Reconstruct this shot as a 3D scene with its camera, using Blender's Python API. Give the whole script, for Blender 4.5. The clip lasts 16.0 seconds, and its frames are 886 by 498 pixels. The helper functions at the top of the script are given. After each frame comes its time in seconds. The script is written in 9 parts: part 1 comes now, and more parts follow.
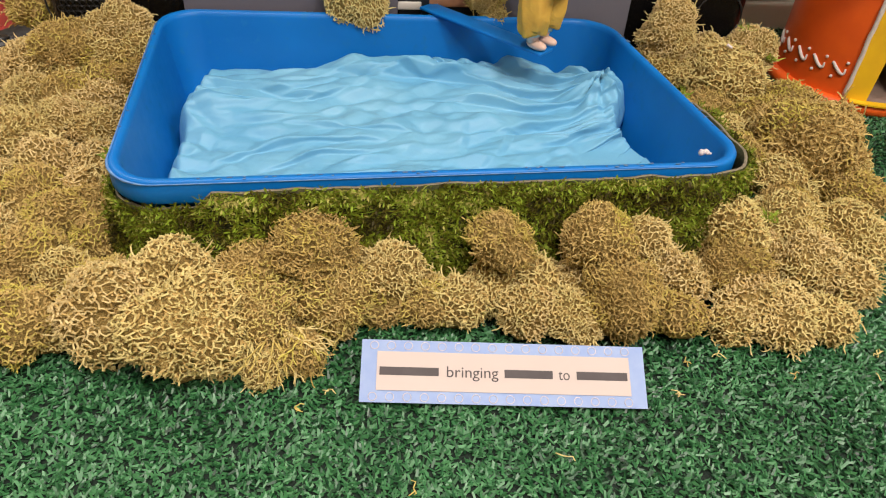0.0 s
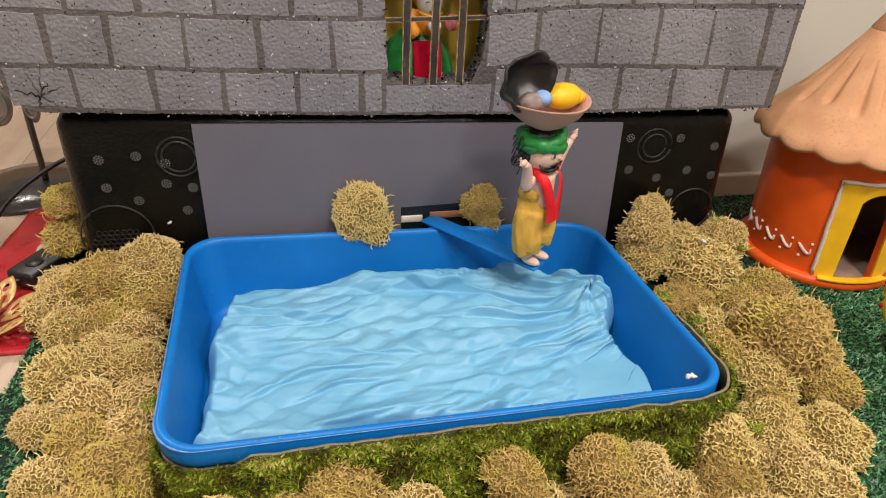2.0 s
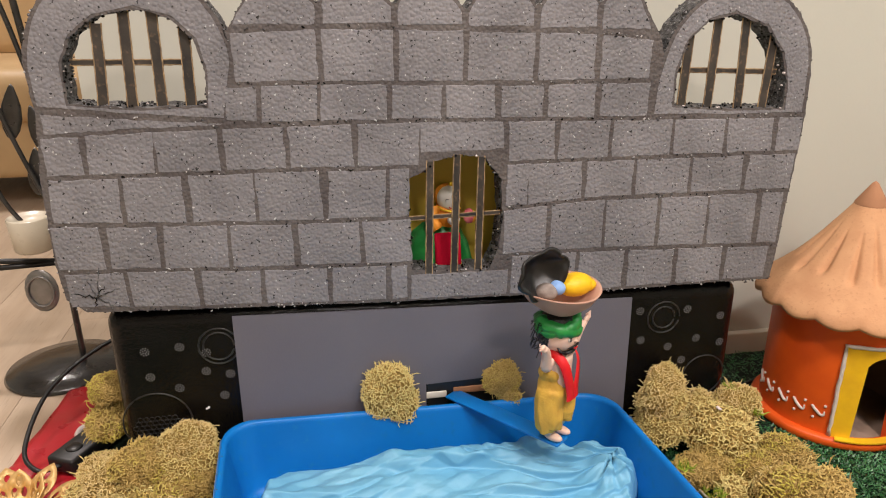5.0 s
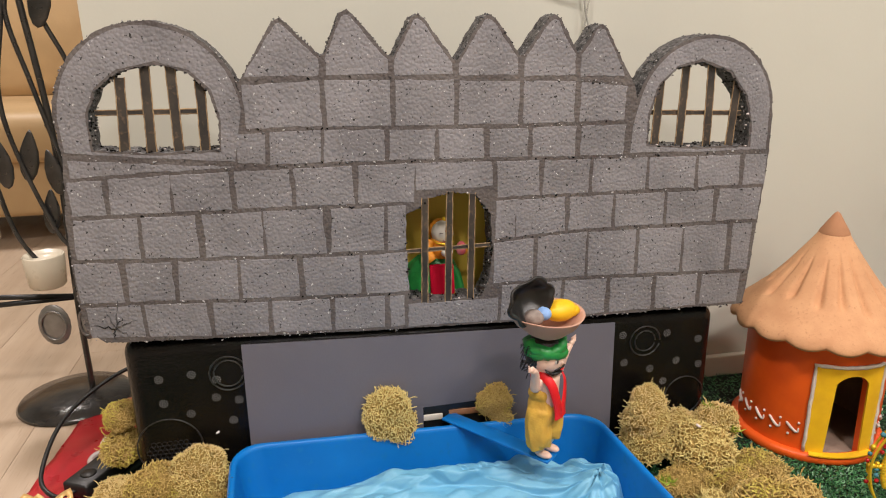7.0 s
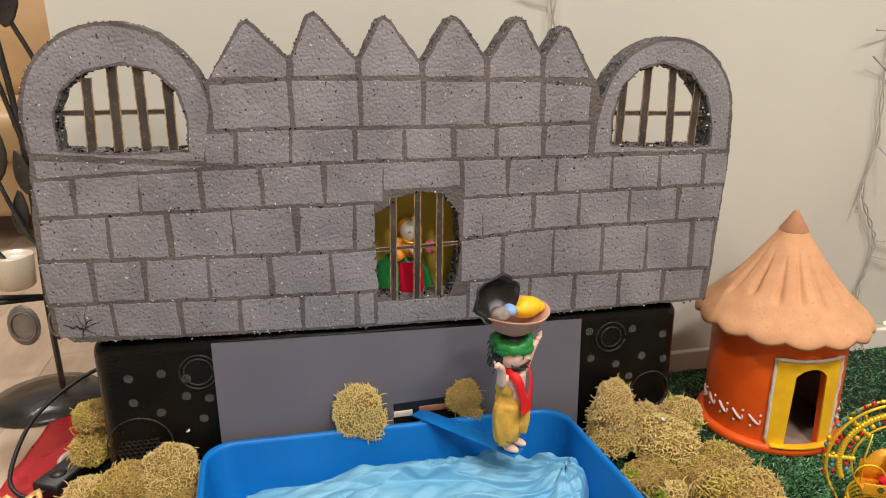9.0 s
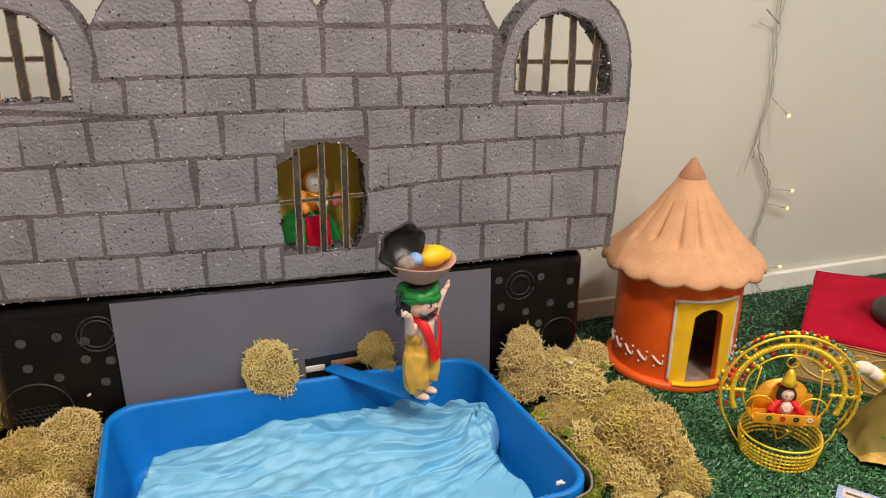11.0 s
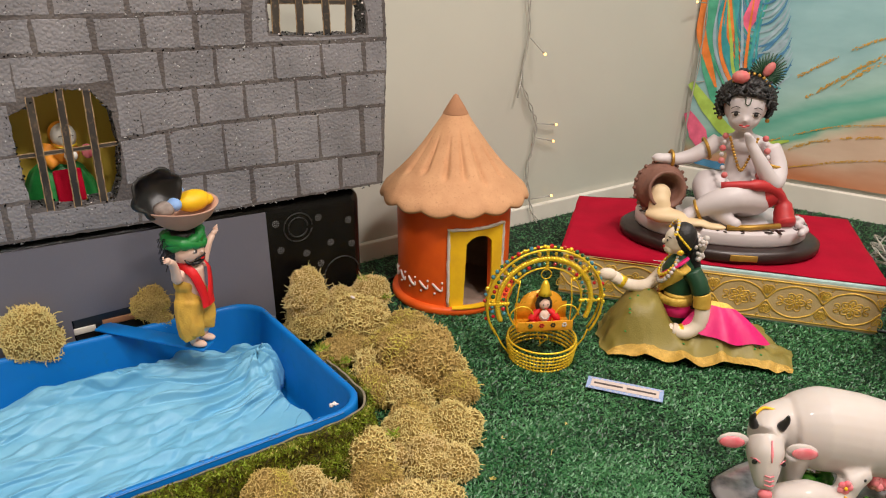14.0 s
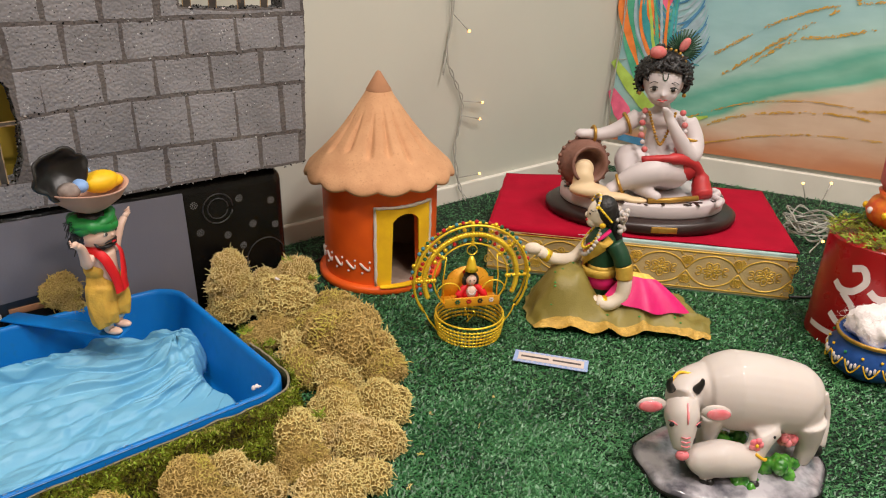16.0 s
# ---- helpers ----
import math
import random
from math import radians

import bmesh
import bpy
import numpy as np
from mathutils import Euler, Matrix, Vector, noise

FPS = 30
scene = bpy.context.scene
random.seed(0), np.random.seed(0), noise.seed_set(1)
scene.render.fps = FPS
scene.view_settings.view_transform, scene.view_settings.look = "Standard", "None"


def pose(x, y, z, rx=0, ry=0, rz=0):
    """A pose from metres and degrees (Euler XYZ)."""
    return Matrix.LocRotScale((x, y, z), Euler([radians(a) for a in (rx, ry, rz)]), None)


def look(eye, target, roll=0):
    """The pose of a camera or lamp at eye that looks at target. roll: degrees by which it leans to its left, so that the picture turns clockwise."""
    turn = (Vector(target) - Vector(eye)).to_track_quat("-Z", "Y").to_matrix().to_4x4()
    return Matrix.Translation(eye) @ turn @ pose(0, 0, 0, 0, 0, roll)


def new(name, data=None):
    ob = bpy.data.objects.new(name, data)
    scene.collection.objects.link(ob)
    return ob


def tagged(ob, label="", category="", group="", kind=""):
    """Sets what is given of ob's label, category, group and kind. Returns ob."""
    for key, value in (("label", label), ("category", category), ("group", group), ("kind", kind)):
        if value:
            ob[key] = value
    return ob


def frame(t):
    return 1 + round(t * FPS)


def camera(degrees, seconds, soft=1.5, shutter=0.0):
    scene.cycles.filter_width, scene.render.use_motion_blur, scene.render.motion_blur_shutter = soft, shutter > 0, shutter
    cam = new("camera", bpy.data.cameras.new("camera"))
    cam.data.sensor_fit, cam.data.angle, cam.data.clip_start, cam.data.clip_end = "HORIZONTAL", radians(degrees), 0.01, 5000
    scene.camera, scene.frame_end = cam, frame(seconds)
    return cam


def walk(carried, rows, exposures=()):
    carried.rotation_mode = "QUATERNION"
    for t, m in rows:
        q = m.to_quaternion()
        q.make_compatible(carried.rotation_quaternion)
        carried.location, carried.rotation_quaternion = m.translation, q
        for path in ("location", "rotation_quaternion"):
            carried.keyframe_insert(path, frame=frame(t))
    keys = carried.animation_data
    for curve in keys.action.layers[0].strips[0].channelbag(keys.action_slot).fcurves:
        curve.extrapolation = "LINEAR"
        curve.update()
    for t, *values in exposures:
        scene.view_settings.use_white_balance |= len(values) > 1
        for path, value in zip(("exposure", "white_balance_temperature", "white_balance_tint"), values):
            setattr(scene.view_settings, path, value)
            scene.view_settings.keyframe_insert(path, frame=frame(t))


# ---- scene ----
cam = camera(63.5, 16.0, soft=1.1)
METRES, EYE, TILT, LEAN, TURN = 0.5, 0.375, 0.0, 0.0, -17.5
PATH = [
    (0, (0.066, -0.002, 0.43), (0.355, 1.539, -0.812), 4.6),
    (0.5, (0.064, 0.003, 0.455), (0.355, 1.569, -0.754), 3.9),
    (1, (0.061, 0.008, 0.479), (0.357, 1.61, -0.681), 3.0),
    (1.5, (0.051, 0.012, 0.53), (0.359, 1.662, -0.557), 2.2),
    (2, (0.042, 0.024, 0.583), (0.371, 1.707, -0.446), 2.0),
    (2.5, (0.028, 0.044, 0.628), (0.382, 1.741, -0.368), 2.1),
    (3, (0.021, 0.049, 0.644), (0.378, 1.785, -0.281), 1.7),
    (3.5, (0.027, 0.044, 0.648), (0.374, 1.824, -0.197), 1.1),
    (4, (0.024, 0.039, 0.656), (0.365, 1.839, -0.147), 0.7),
    (4.5, (0.02, 0.022, 0.658), (0.347, 1.856, -0.069), 0.1),
    (5, (0.019, 0.0, 0.664), (0.345, 1.848, -0.029), -0.2),
    (7.5, (0.001, -0.079, 0.689), (0.373, 1.795, 0.097), -0.7),
    (8, (0.008, -0.086, 0.69), (0.4, 1.786, 0.106), -0.6),
    (10.5, (0.03, -0.084, 0.675), (0.54, 1.726, -0.004), -0.2),
    (11, (0.045, -0.099, 0.666), (0.637, 1.68, -0.03), 0.0),
    (11.5, (0.058, -0.11, 0.661), (0.713, 1.64, -0.052), 0.2),
    (12, (0.073, -0.125, 0.655), (0.789, 1.593, -0.078), 0.1),
    (12.5, (0.083, -0.134, 0.652), (0.873, 1.542, -0.102), 0.0),
    (13, (0.092, -0.152, 0.645), (0.968, 1.474, -0.122), 0.3),
    (13.5, (0.105, -0.173, 0.644), (1.048, 1.409, -0.134), 0.5),
    (14, (0.107, -0.175, 0.647), (1.105, 1.364, -0.151), 0.7),
    (14.5, (0.113, -0.182, 0.646), (1.15, 1.323, -0.166), 0.9),
    (15, (0.117, -0.183, 0.642), (1.185, 1.294, -0.181), 1.1),
    (15.5, (0.119, -0.181, 0.637), (1.22, 1.267, -0.194), 1.3),
    (16, (0.125, -0.185, 0.636), (1.253, 1.238, -0.201), 1.5),
]
LIGHTNESS = [(0, -0.06, 6500, 16), (2, 0.02, 6500, 18), (8, 0.03, 6500, 16), (11, 0.0, 6500, 16), (13.5, -0.10, 6500, 15), (16, -0.13, 6500, 15)]
walk(cam, [(t, look(eye, target, roll)) for t, eye, target, roll in PATH], LIGHTNESS)

# ---- world and light ----
world = bpy.data.worlds.new("room_air")
scene.world = world
world.use_nodes = True
bg = world.node_tree.nodes["Background"]
bg.inputs["Color"].default_value = (1.0, 0.93, 0.84, 1)
bg.inputs["Strength"].default_value = 0.25


def ceiling_lamp(x, y, z, size, watts, colour):
    data = bpy.data.lights.new("lamp_light", "AREA")
    data.shape, data.size, data.energy, data.color = "DISK", size, watts, colour
    ob = new("lamp_light", data)
    ob.matrix_world = pose(x, y, z)
    return ob


CEIL = 2.4
WARM = (1.0, 0.935, 0.86)
# The lamp at y -1.5 is an added frontal fill behind the camera.
LAMPS = [(0.75, -0.55, 36), (1.75, -0.3, 24), (-0.45, 0.1, 26), (0.35, -1.5, 30), (-1.1, 2.2, 38)]
for lx, ly, watts in LAMPS:
    ceiling_lamp(lx, ly, CEIL - 0.03, 0.3, watts, WARM)


# ---- materials ----
def nodes_of(m):
    m.use_nodes = True
    t = m.node_tree
    return t, t.nodes["Principled BSDF"]


def mat(name, c1, c2=None, rough=0.6, scale=60.0, bump=0.15, bump_scale=None, metal=0.0, fine=4.0, c3=None,
        sheen=0.0, coat=0.0, rand=0.0, spec=0.5, trans=0.0, stretch=None, bump_dist=0.002, sss=0.0):
    """A painted or natural surface: two colours mixed by coarse noise, a third by fine grain, with relief."""
    m = bpy.data.materials.new(name)
    t, b = nodes_of(m)
    n, l = t.nodes, t.links
    c2 = c2 or tuple(min(1, v * 0.8) for v in c1)
    co = n.new("ShaderNodeTexCoord")
    src = co.outputs["Object"]
    if stretch:
        mp = n.new("ShaderNodeMapping")
        mp.inputs["Scale"].default_value = stretch
        l.new(src, mp.inputs["Vector"])
        src = mp.outputs["Vector"]
    big = n.new("ShaderNodeTexNoise")
    big.inputs["Scale"].default_value = scale
    big.inputs["Detail"].default_value = 4
    l.new(src, big.inputs["Vector"])
    ramp = n.new("ShaderNodeValToRGB")
    ramp.color_ramp.elements[0].position, ramp.color_ramp.elements[1].position = 0.35, 0.65
    ramp.color_ramp.elements[0].color, ramp.color_ramp.elements[1].color = (*c1, 1), (*c2, 1)
    l.new(big.outputs["Fac"], ramp.inputs["Fac"])
    col = ramp.outputs["Color"]
    small = n.new("ShaderNodeTexNoise")
    small.inputs["Scale"].default_value = bump_scale or scale * fine
    small.inputs["Detail"].default_value = 5
    l.new(src, small.inputs["Vector"])
    if c3:
        r2 = n.new("ShaderNodeValToRGB")
        r2.color_ramp.elements[0].position, r2.color_ramp.elements[1].position = 0.58, 0.72
        r2.color_ramp.elements[0].color, r2.color_ramp.elements[1].color = (0, 0, 0, 1), (1, 1, 1, 1)
        l.new(small.outputs["Fac"], r2.inputs["Fac"])
        mx = n.new("ShaderNodeMixRGB")
        l.new(r2.outputs["Color"], mx.inputs["Fac"])
        l.new(col, mx.inputs["Color1"])
        mx.inputs["Color2"].default_value = (*c3, 1)
        col = mx.outputs["Color"]
    if rand:
        oi = n.new("ShaderNodeObjectInfo")
        hs = n.new("ShaderNodeHueSaturation")
        mr = n.new("ShaderNodeMapRange")
        mr.inputs["To Min"].default_value, mr.inputs["To Max"].default_value = 1 - rand, 1 + rand
        l.new(oi.outputs["Random"], mr.inputs["Value"])
        l.new(mr.outputs["Result"], hs.inputs["Value"])
        l.new(col, hs.inputs["Color"])
        col = hs.outputs["Color"]
    l.new(col, b.inputs["Base Color"])
    b.inputs["Metallic"].default_value = metal
    b.inputs["Specular IOR Level"].default_value = spec
    b.inputs["Coat Weight"].default_value = coat
    b.inputs["Coat Roughness"].default_value = 0.08
    b.inputs["Sheen Weight"].default_value = sheen
    b.inputs["Transmission Weight"].default_value = trans
    if sss:
        b.inputs["Subsurface Weight"].default_value = sss
        b.inputs["Subsurface Radius"].default_value = (0.01, 0.008, 0.006)
    rr = n.new("ShaderNodeMapRange")
    rr.inputs["To Min"].default_value, rr.inputs["To Max"].default_value = max(0.02, rough - 0.1), min(1, rough + 0.1)
    l.new(small.outputs["Fac"], rr.inputs["Value"])
    l.new(rr.outputs["Result"], b.inputs["Roughness"])
    if bump:
        bp = n.new("ShaderNodeBump")
        bp.inputs["Strength"].default_value = bump
        bp.inputs["Distance"].default_value = bump_dist
        l.new(small.outputs["Fac"], bp.inputs["Height"])
        l.new(bp.outputs["Normal"], b.inputs["Normal"])
    return m


def island_mat(name, ramp_cols, rough=0.5, spec=0.5, patch=9, own=0.7, broad=0.9):
    """Many small pieces in one mesh: each island takes its own tone from the ramp, with broad patches across them."""
    m = bpy.data.materials.new(name)
    t, b = nodes_of(m)
    n, l = t.nodes, t.links
    g = n.new("ShaderNodeNewGeometry")
    ramp = n.new("ShaderNodeValToRGB")
    els = ramp.color_ramp.elements
    while len(els) < len(ramp_cols):
        els.new(0.5)
    for i, c in enumerate(ramp_cols):
        els[i].position = i / (len(ramp_cols) - 1)
        els[i].color = (*c, 1)
    co = n.new("ShaderNodeTexCoord")
    nz = n.new("ShaderNodeTexNoise")
    nz.inputs["Scale"].default_value = patch
    l.new(co.outputs["Object"], nz.inputs["Vector"])
    mm = n.new("ShaderNodeMath")
    mm.operation = "MULTIPLY_ADD"
    l.new(g.outputs["Random Per Island"], mm.inputs[0])
    mm.inputs[1].default_value = own
    ms = n.new("ShaderNodeMath")
    ms.operation = "MULTIPLY_ADD"
    l.new(nz.outputs["Fac"], ms.inputs[0])
    ms.inputs[1].default_value, ms.inputs[2].default_value = broad, 0.5 - broad * 0.5 - own * 0.5
    l.new(ms.outputs[0], mm.inputs[2])
    l.new(mm.outputs[0], ramp.inputs["Fac"])
    l.new(ramp.outputs["Color"], b.inputs["Base Color"])
    b.inputs["Roughness"].default_value = rough
    b.inputs["Specular IOR Level"].default_value = spec
    b.inputs["Subsurface Weight"].default_value = 0.0
    return m


def foam_mat(name, c1, c2, speck=True):
    """Painted bead foam: round bead cells in relief, pitted and flecked."""
    m = mat(name, c1, c2, rough=0.62, scale=14, bump=0, rand=0.05)
    t = m.node_tree
    n, l = t.nodes, t.links
    b = n["Principled BSDF"]
    co = n.new("ShaderNodeTexCoord")
    v = n.new("ShaderNodeTexVoronoi")
    v.inputs["Scale"].default_value = 240
    l.new(co.outputs["Object"], v.inputs["Vector"])
    nz = n.new("ShaderNodeTexNoise")
    nz.inputs["Scale"].default_value = 150
    nz.inputs["Detail"].default_value = 3
    l.new(co.outputs["Object"], nz.inputs["Vector"])
    ad = n.new("ShaderNodeMath")
    ad.operation = "MULTIPLY_ADD"
    l.new(v.outputs["Distance"], ad.inputs[0])
    ad.inputs[1].default_value = -1.1
    half = n.new("ShaderNodeMath")
    half.operation = "MULTIPLY"
    half.inputs[1].default_value = 0.22
    l.new(nz.outputs["Fac"], half.inputs[0])
    l.new(half.outputs[0], ad.inputs[2])
    bp = n.new("ShaderNodeBump")
    bp.inputs["Strength"].default_value = 0.6
    bp.inputs["Distance"].default_value = 0.0015
    l.new(ad.outputs[0], bp.inputs["Height"])
    l.new(bp.outputs["Normal"], b.inputs["Normal"])
    if speck:
        prev = b.inputs["Base Color"].links[0].from_socket
        for seed, thr, c in ((3.1, 0.695, (0.025, 0.025, 0.025)), (9.7, 0.725, (0.48, 0.48, 0.48))):
            sp = n.new("ShaderNodeTexNoise")
            sp.noise_dimensions = "4D"
            sp.inputs["W"].default_value = seed
            sp.inputs["Scale"].default_value = 250
            sp.inputs["Detail"].default_value = 1
            l.new(co.outputs["Object"], sp.inputs["Vector"])
            gt = n.new("ShaderNodeMath")
            gt.operation = "GREATER_THAN"
            gt.inputs[1].default_value = thr
            l.new(sp.outputs["Fac"], gt.inputs[0])
            mx = n.new("ShaderNodeMixRGB")
            l.new(gt.outputs[0], mx.inputs["Fac"])
            l.new(prev, mx.inputs["Color1"])
            mx.inputs["Color2"].default_value = (*c, 1)
            prev = mx.outputs["Color"]
        l.new(prev, b.inputs["Base Color"])
    return m


def plain(name, c, rough=0.5, metal=0.0, coat=0.0, **k):
    return mat(name, c, tuple(v * 0.86 for v in c), rough=rough, metal=metal, coat=coat, scale=40, bump=0.08, **k)


def glow(name, c, power):
    m = bpy.data.materials.new(name)
    t, b = nodes_of(m)
    b.inputs["Base Color"].default_value = (*c, 1)
    b.inputs["Emission Color"].default_value = (*c, 1)
    b.inputs["Emission Strength"].default_value = power
    return m


M = {}
M["wall"] = mat("wall_paint", (0.555, 0.55, 0.475), (0.525, 0.52, 0.45), rough=0.75, scale=3, bump=0.06, bump_scale=180)
M["ceiling"] = mat("ceiling_paint", (0.8, 0.77, 0.7), rough=0.9, scale=4, bump=0.05)
M["white"] = mat("white_gloss_trim", (0.78, 0.74, 0.66), (0.72, 0.68, 0.6), rough=0.45, scale=10, bump=0.05)
M["wood"] = mat("oak_floor", (0.53, 0.42, 0.31), (0.46, 0.35, 0.25), rough=0.40, scale=2.6, bump=0.04, bump_scale=24, stretch=(12, 1, 1), rand=0.04, c3=(0.42, 0.31, 0.22))
# Mat green taken almost to black: the shade between blades, as colour.
M["turf_base"] = mat("turf_gap_shade", (0.0015, 0.010, 0.004), (0.003, 0.018, 0.007), rough=0.8, scale=120, bump=0.6)
# Ramp ends imitate gap shade (darkest) and glints (palest) in the blade colour.
M["turf"] = island_mat("turf_blades", [(0.002, 0.016, 0.005), (0.010, 0.068, 0.020), (0.032, 0.148, 0.046), (0.058, 0.212, 0.075), (0.125, 0.315, 0.145)], rough=0.38)
M["blue"] = mat("blue_plastic", (0.0008, 0.150, 0.50), (0.001, 0.180, 0.57), rough=0.40, scale=9, bump=0.06, bump_scale=90, c3=(0.006, 0.175, 0.50), spec=0.3)
M["black_foam"] = mat("black_foam", (0.003, 0.0028, 0.0028), (0.006, 0.0056, 0.0054), rough=0.16, scale=30, bump=0.9, bump_scale=210, bump_dist=0.0012, spec=0.28)
M["black_ring"] = plain("black_moulding", (0.022, 0.021, 0.021), 0.3)
M["card_grey"] = mat("grey_card", (0.125, 0.120, 0.145), (0.14, 0.134, 0.158), rough=0.65, scale=5, bump=0.1, bump_scale=350)
M["brick"] = foam_mat("grey_foam_paint", (0.178, 0.172, 0.182), (0.238, 0.230, 0.242))
M["joint"] = foam_mat("dark_joint_paint", (0.075, 0.064, 0.063), (0.12, 0.105, 0.10), speck=False)
M["crumb"] = mat("cut_foam_edge", (0.13, 0.125, 0.125), (0.025, 0.024, 0.025), rough=0.7, scale=110, bump=1.0, bump_scale=240, c3=(0.36, 0.36, 0.36), bump_dist=0.004)
M["grey_shred"] = plain("torn_pale_foam", (0.42, 0.41, 0.41), 0.7)
M["strip"] = mat("burnt_card_strip", (0.06, 0.048, 0.038), (0.022, 0.020, 0.019), rough=0.5, scale=28, bump=0.3, c3=(0.14, 0.095, 0.06))
M["card_edge"] = mat("cut_card_edge", (0.42, 0.29, 0.15), (0.16, 0.10, 0.055), rough=0.8, scale=120, bump=0.3)
M["olive"] = mat("olive_card", (0.66, 0.47, 0.06), (0.58, 0.41, 0.055), rough=0.6, scale=6)
M["lichen"] = None
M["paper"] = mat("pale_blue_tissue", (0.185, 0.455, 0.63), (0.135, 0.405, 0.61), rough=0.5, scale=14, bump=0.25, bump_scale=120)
M["terracotta"] = mat("terracotta", (0.62, 0.335, 0.17), (0.54, 0.275, 0.135), rough=0.82, scale=26, bump=0.3, bump_scale=220, c3=(0.50, 0.25, 0.125))
M["terra_dark"] = mat("terracotta_stroke", (0.36, 0.17, 0.085), (0.42, 0.2, 0.1), rough=0.85, scale=40, bump=0.3)
M["orange"] = mat("orange_paint", (0.86, 0.125, 0.010), (0.74, 0.092, 0.009), rough=0.45, scale=16, bump=0.15, bump_scale=110)
M["yellow"] = mat("yellow_paint", (0.92, 0.55, 0.012), (0.82, 0.46, 0.015), rough=0.5, scale=30, bump=0.2)
M["whitepaint"] = mat("white_brush_paint", (0.74, 0.68, 0.62), (0.66, 0.58, 0.54), rough=0.6, scale=90, bump=0.3)
M["inner_clay"] = mat("bare_clay_inside", (0.34, 0.24, 0.18), (0.28, 0.19, 0.14), rough=0.9, scale=30)
M["gold"] = mat("gold_wire", (1.0, 0.70, 0.05), (0.92, 0.60, 0.03), rough=0.30, metal=0.5, scale=50, bump=0.05)
M["gold_cloth"] = mat("gold_brocade", (0.80, 0.54, 0.10), (0.60, 0.37, 0.05), rough=0.45, metal=0.35, scale=60, bump=0.5, bump_scale=500)
M["beige_cloth"] = mat("beige_brocade_ground", (0.60, 0.45, 0.22), (0.53, 0.39, 0.18), rough=0.65, metal=0.1, scale=25, bump=0.4, bump_scale=600)
M["red_cloth"] = mat("crimson_felt", (0.40, 0.003, 0.022), (0.34, 0.002, 0.018), rough=0.9, scale=20, bump=0.3, bump_scale=500, spec=0.15)
M["teal_card"] = plain("pale_teal_board", (0.45, 0.62, 0.6), 0.7)
M["magenta"] = mat("magenta_silk", (0.74, 0.010, 0.17), (0.66, 0.008, 0.14), rough=0.5, scale=30, bump=0.3)
M["olive_cloth"] = mat("olive_organza", (0.21, 0.165, 0.030), (0.28, 0.225, 0.055), rough=0.5, scale=25, bump=0.4, bump_scale=420)
M["sari_border"] = mat("woven_gold_border", (0.60, 0.37, 0.07), (0.44, 0.27, 0.05), rough=0.5, metal=0.3, scale=160, bump=0.6, bump_scale=600, c3=(0.80, 0.56, 0.14))
M["dark_green"] = mat("dark_green_silk", (0.01, 0.06, 0.025), rough=0.5, scale=40)
M["green"] = mat("bright_green_satin", (0.018, 0.31, 0.06), (0.010, 0.20, 0.04), rough=0.4, scale=50, bump=0.3)
M["skin"] = mat("doll_vinyl", (0.80, 0.56, 0.45), (0.78, 0.53, 0.42), rough=0.42, scale=20, bump=0.02)
M["ivory"] = mat("ivory_felt_skin", (0.78, 0.68, 0.55), (0.74, 0.63, 0.5), rough=0.8, scale=60, bump=0.25, bump_scale=700)
M["red"] = mat("red_felt", (0.76, 0.008, 0.012), (0.66, 0.006, 0.01), rough=0.6, scale=40, bump=0.2)
M["mustard"] = mat("mustard_cloth", (0.66, 0.40, 0.055), (0.58, 0.33, 0.045), rough=0.7, scale=35, bump=0.4, bump_scale=350)
M["hair"] = mat("black_fibre_hair", (0.008, 0.007, 0.007), (0.018, 0.016, 0.015), rough=0.45, scale=90, bump=0.6, bump_scale=300)
M["black"] = mat("glossy_black_paint", (0.012, 0.012, 0.012), (0.018, 0.017, 0.016), rough=0.36, scale=40, bump=0.1)
M["saffron"] = mat("saffron_cloth", (0.85, 0.33, 0.02), (0.75, 0.25, 0.015), rough=0.6, scale=60, bump=0.3)
M["clay_bowl"] = mat("pinkish_clay", (0.50, 0.28, 0.20), (0.55, 0.32, 0.235), rough=0.75, scale=30, bump=0.2)
M["bright_yellow"] = mat("bright_yellow_clay", (0.85, 0.52, 0.005), (0.75, 0.44, 0.005), rough=0.5, scale=60)
M["light_blue"] = mat("light_blue_clay", (0.25, 0.42, 0.72), (0.2, 0.36, 0.68), rough=0.55, scale=60)
M["grey_brown"] = mat("grey_brown_hair", (0.16, 0.12, 0.10), (0.3, 0.25, 0.22), rough=0.7, scale=80)
M["porcelain"] = mat("white_porcelain", (0.58, 0.525, 0.485), (0.55, 0.49, 0.45), rough=0.5, scale=12, bump=0.05, bump_scale=60, coat=0.22, sss=0.25)
M["pink"] = mat("pink_glaze", (0.90, 0.16, 0.20), (0.88, 0.30, 0.32), rough=0.2, scale=60, bump=0.0, coat=0.4)
M["green_glaze"] = mat("green_glaze", (0.012, 0.13, 0.012), (0.10, 0.36, 0.04), rough=0.2, scale=70, bump=0.2, coat=0.5)
M["stone_glaze"] = mat("grey_marbled_glaze", (0.09, 0.088, 0.105), (0.44, 0.42, 0.45), rough=0.2, scale=34, bump=0.15, coat=0.4)
M["matte_white"] = mat("matte_white_resin", (0.60, 0.545, 0.545), (0.57, 0.505, 0.505), rough=0.5, scale=14, bump=0.05)
M["plinth"] = mat("dark_brown_lacquer", (0.020, 0.009, 0.008), (0.028, 0.013, 0.011), rough=0.35, scale=20, bump=0.03)
M["pot_brown"] = mat("brown_pot_resin", (0.17, 0.075, 0.05), (0.23, 0.11, 0.08), rough=0.6, scale=50, bump=0.6, bump_scale=160)
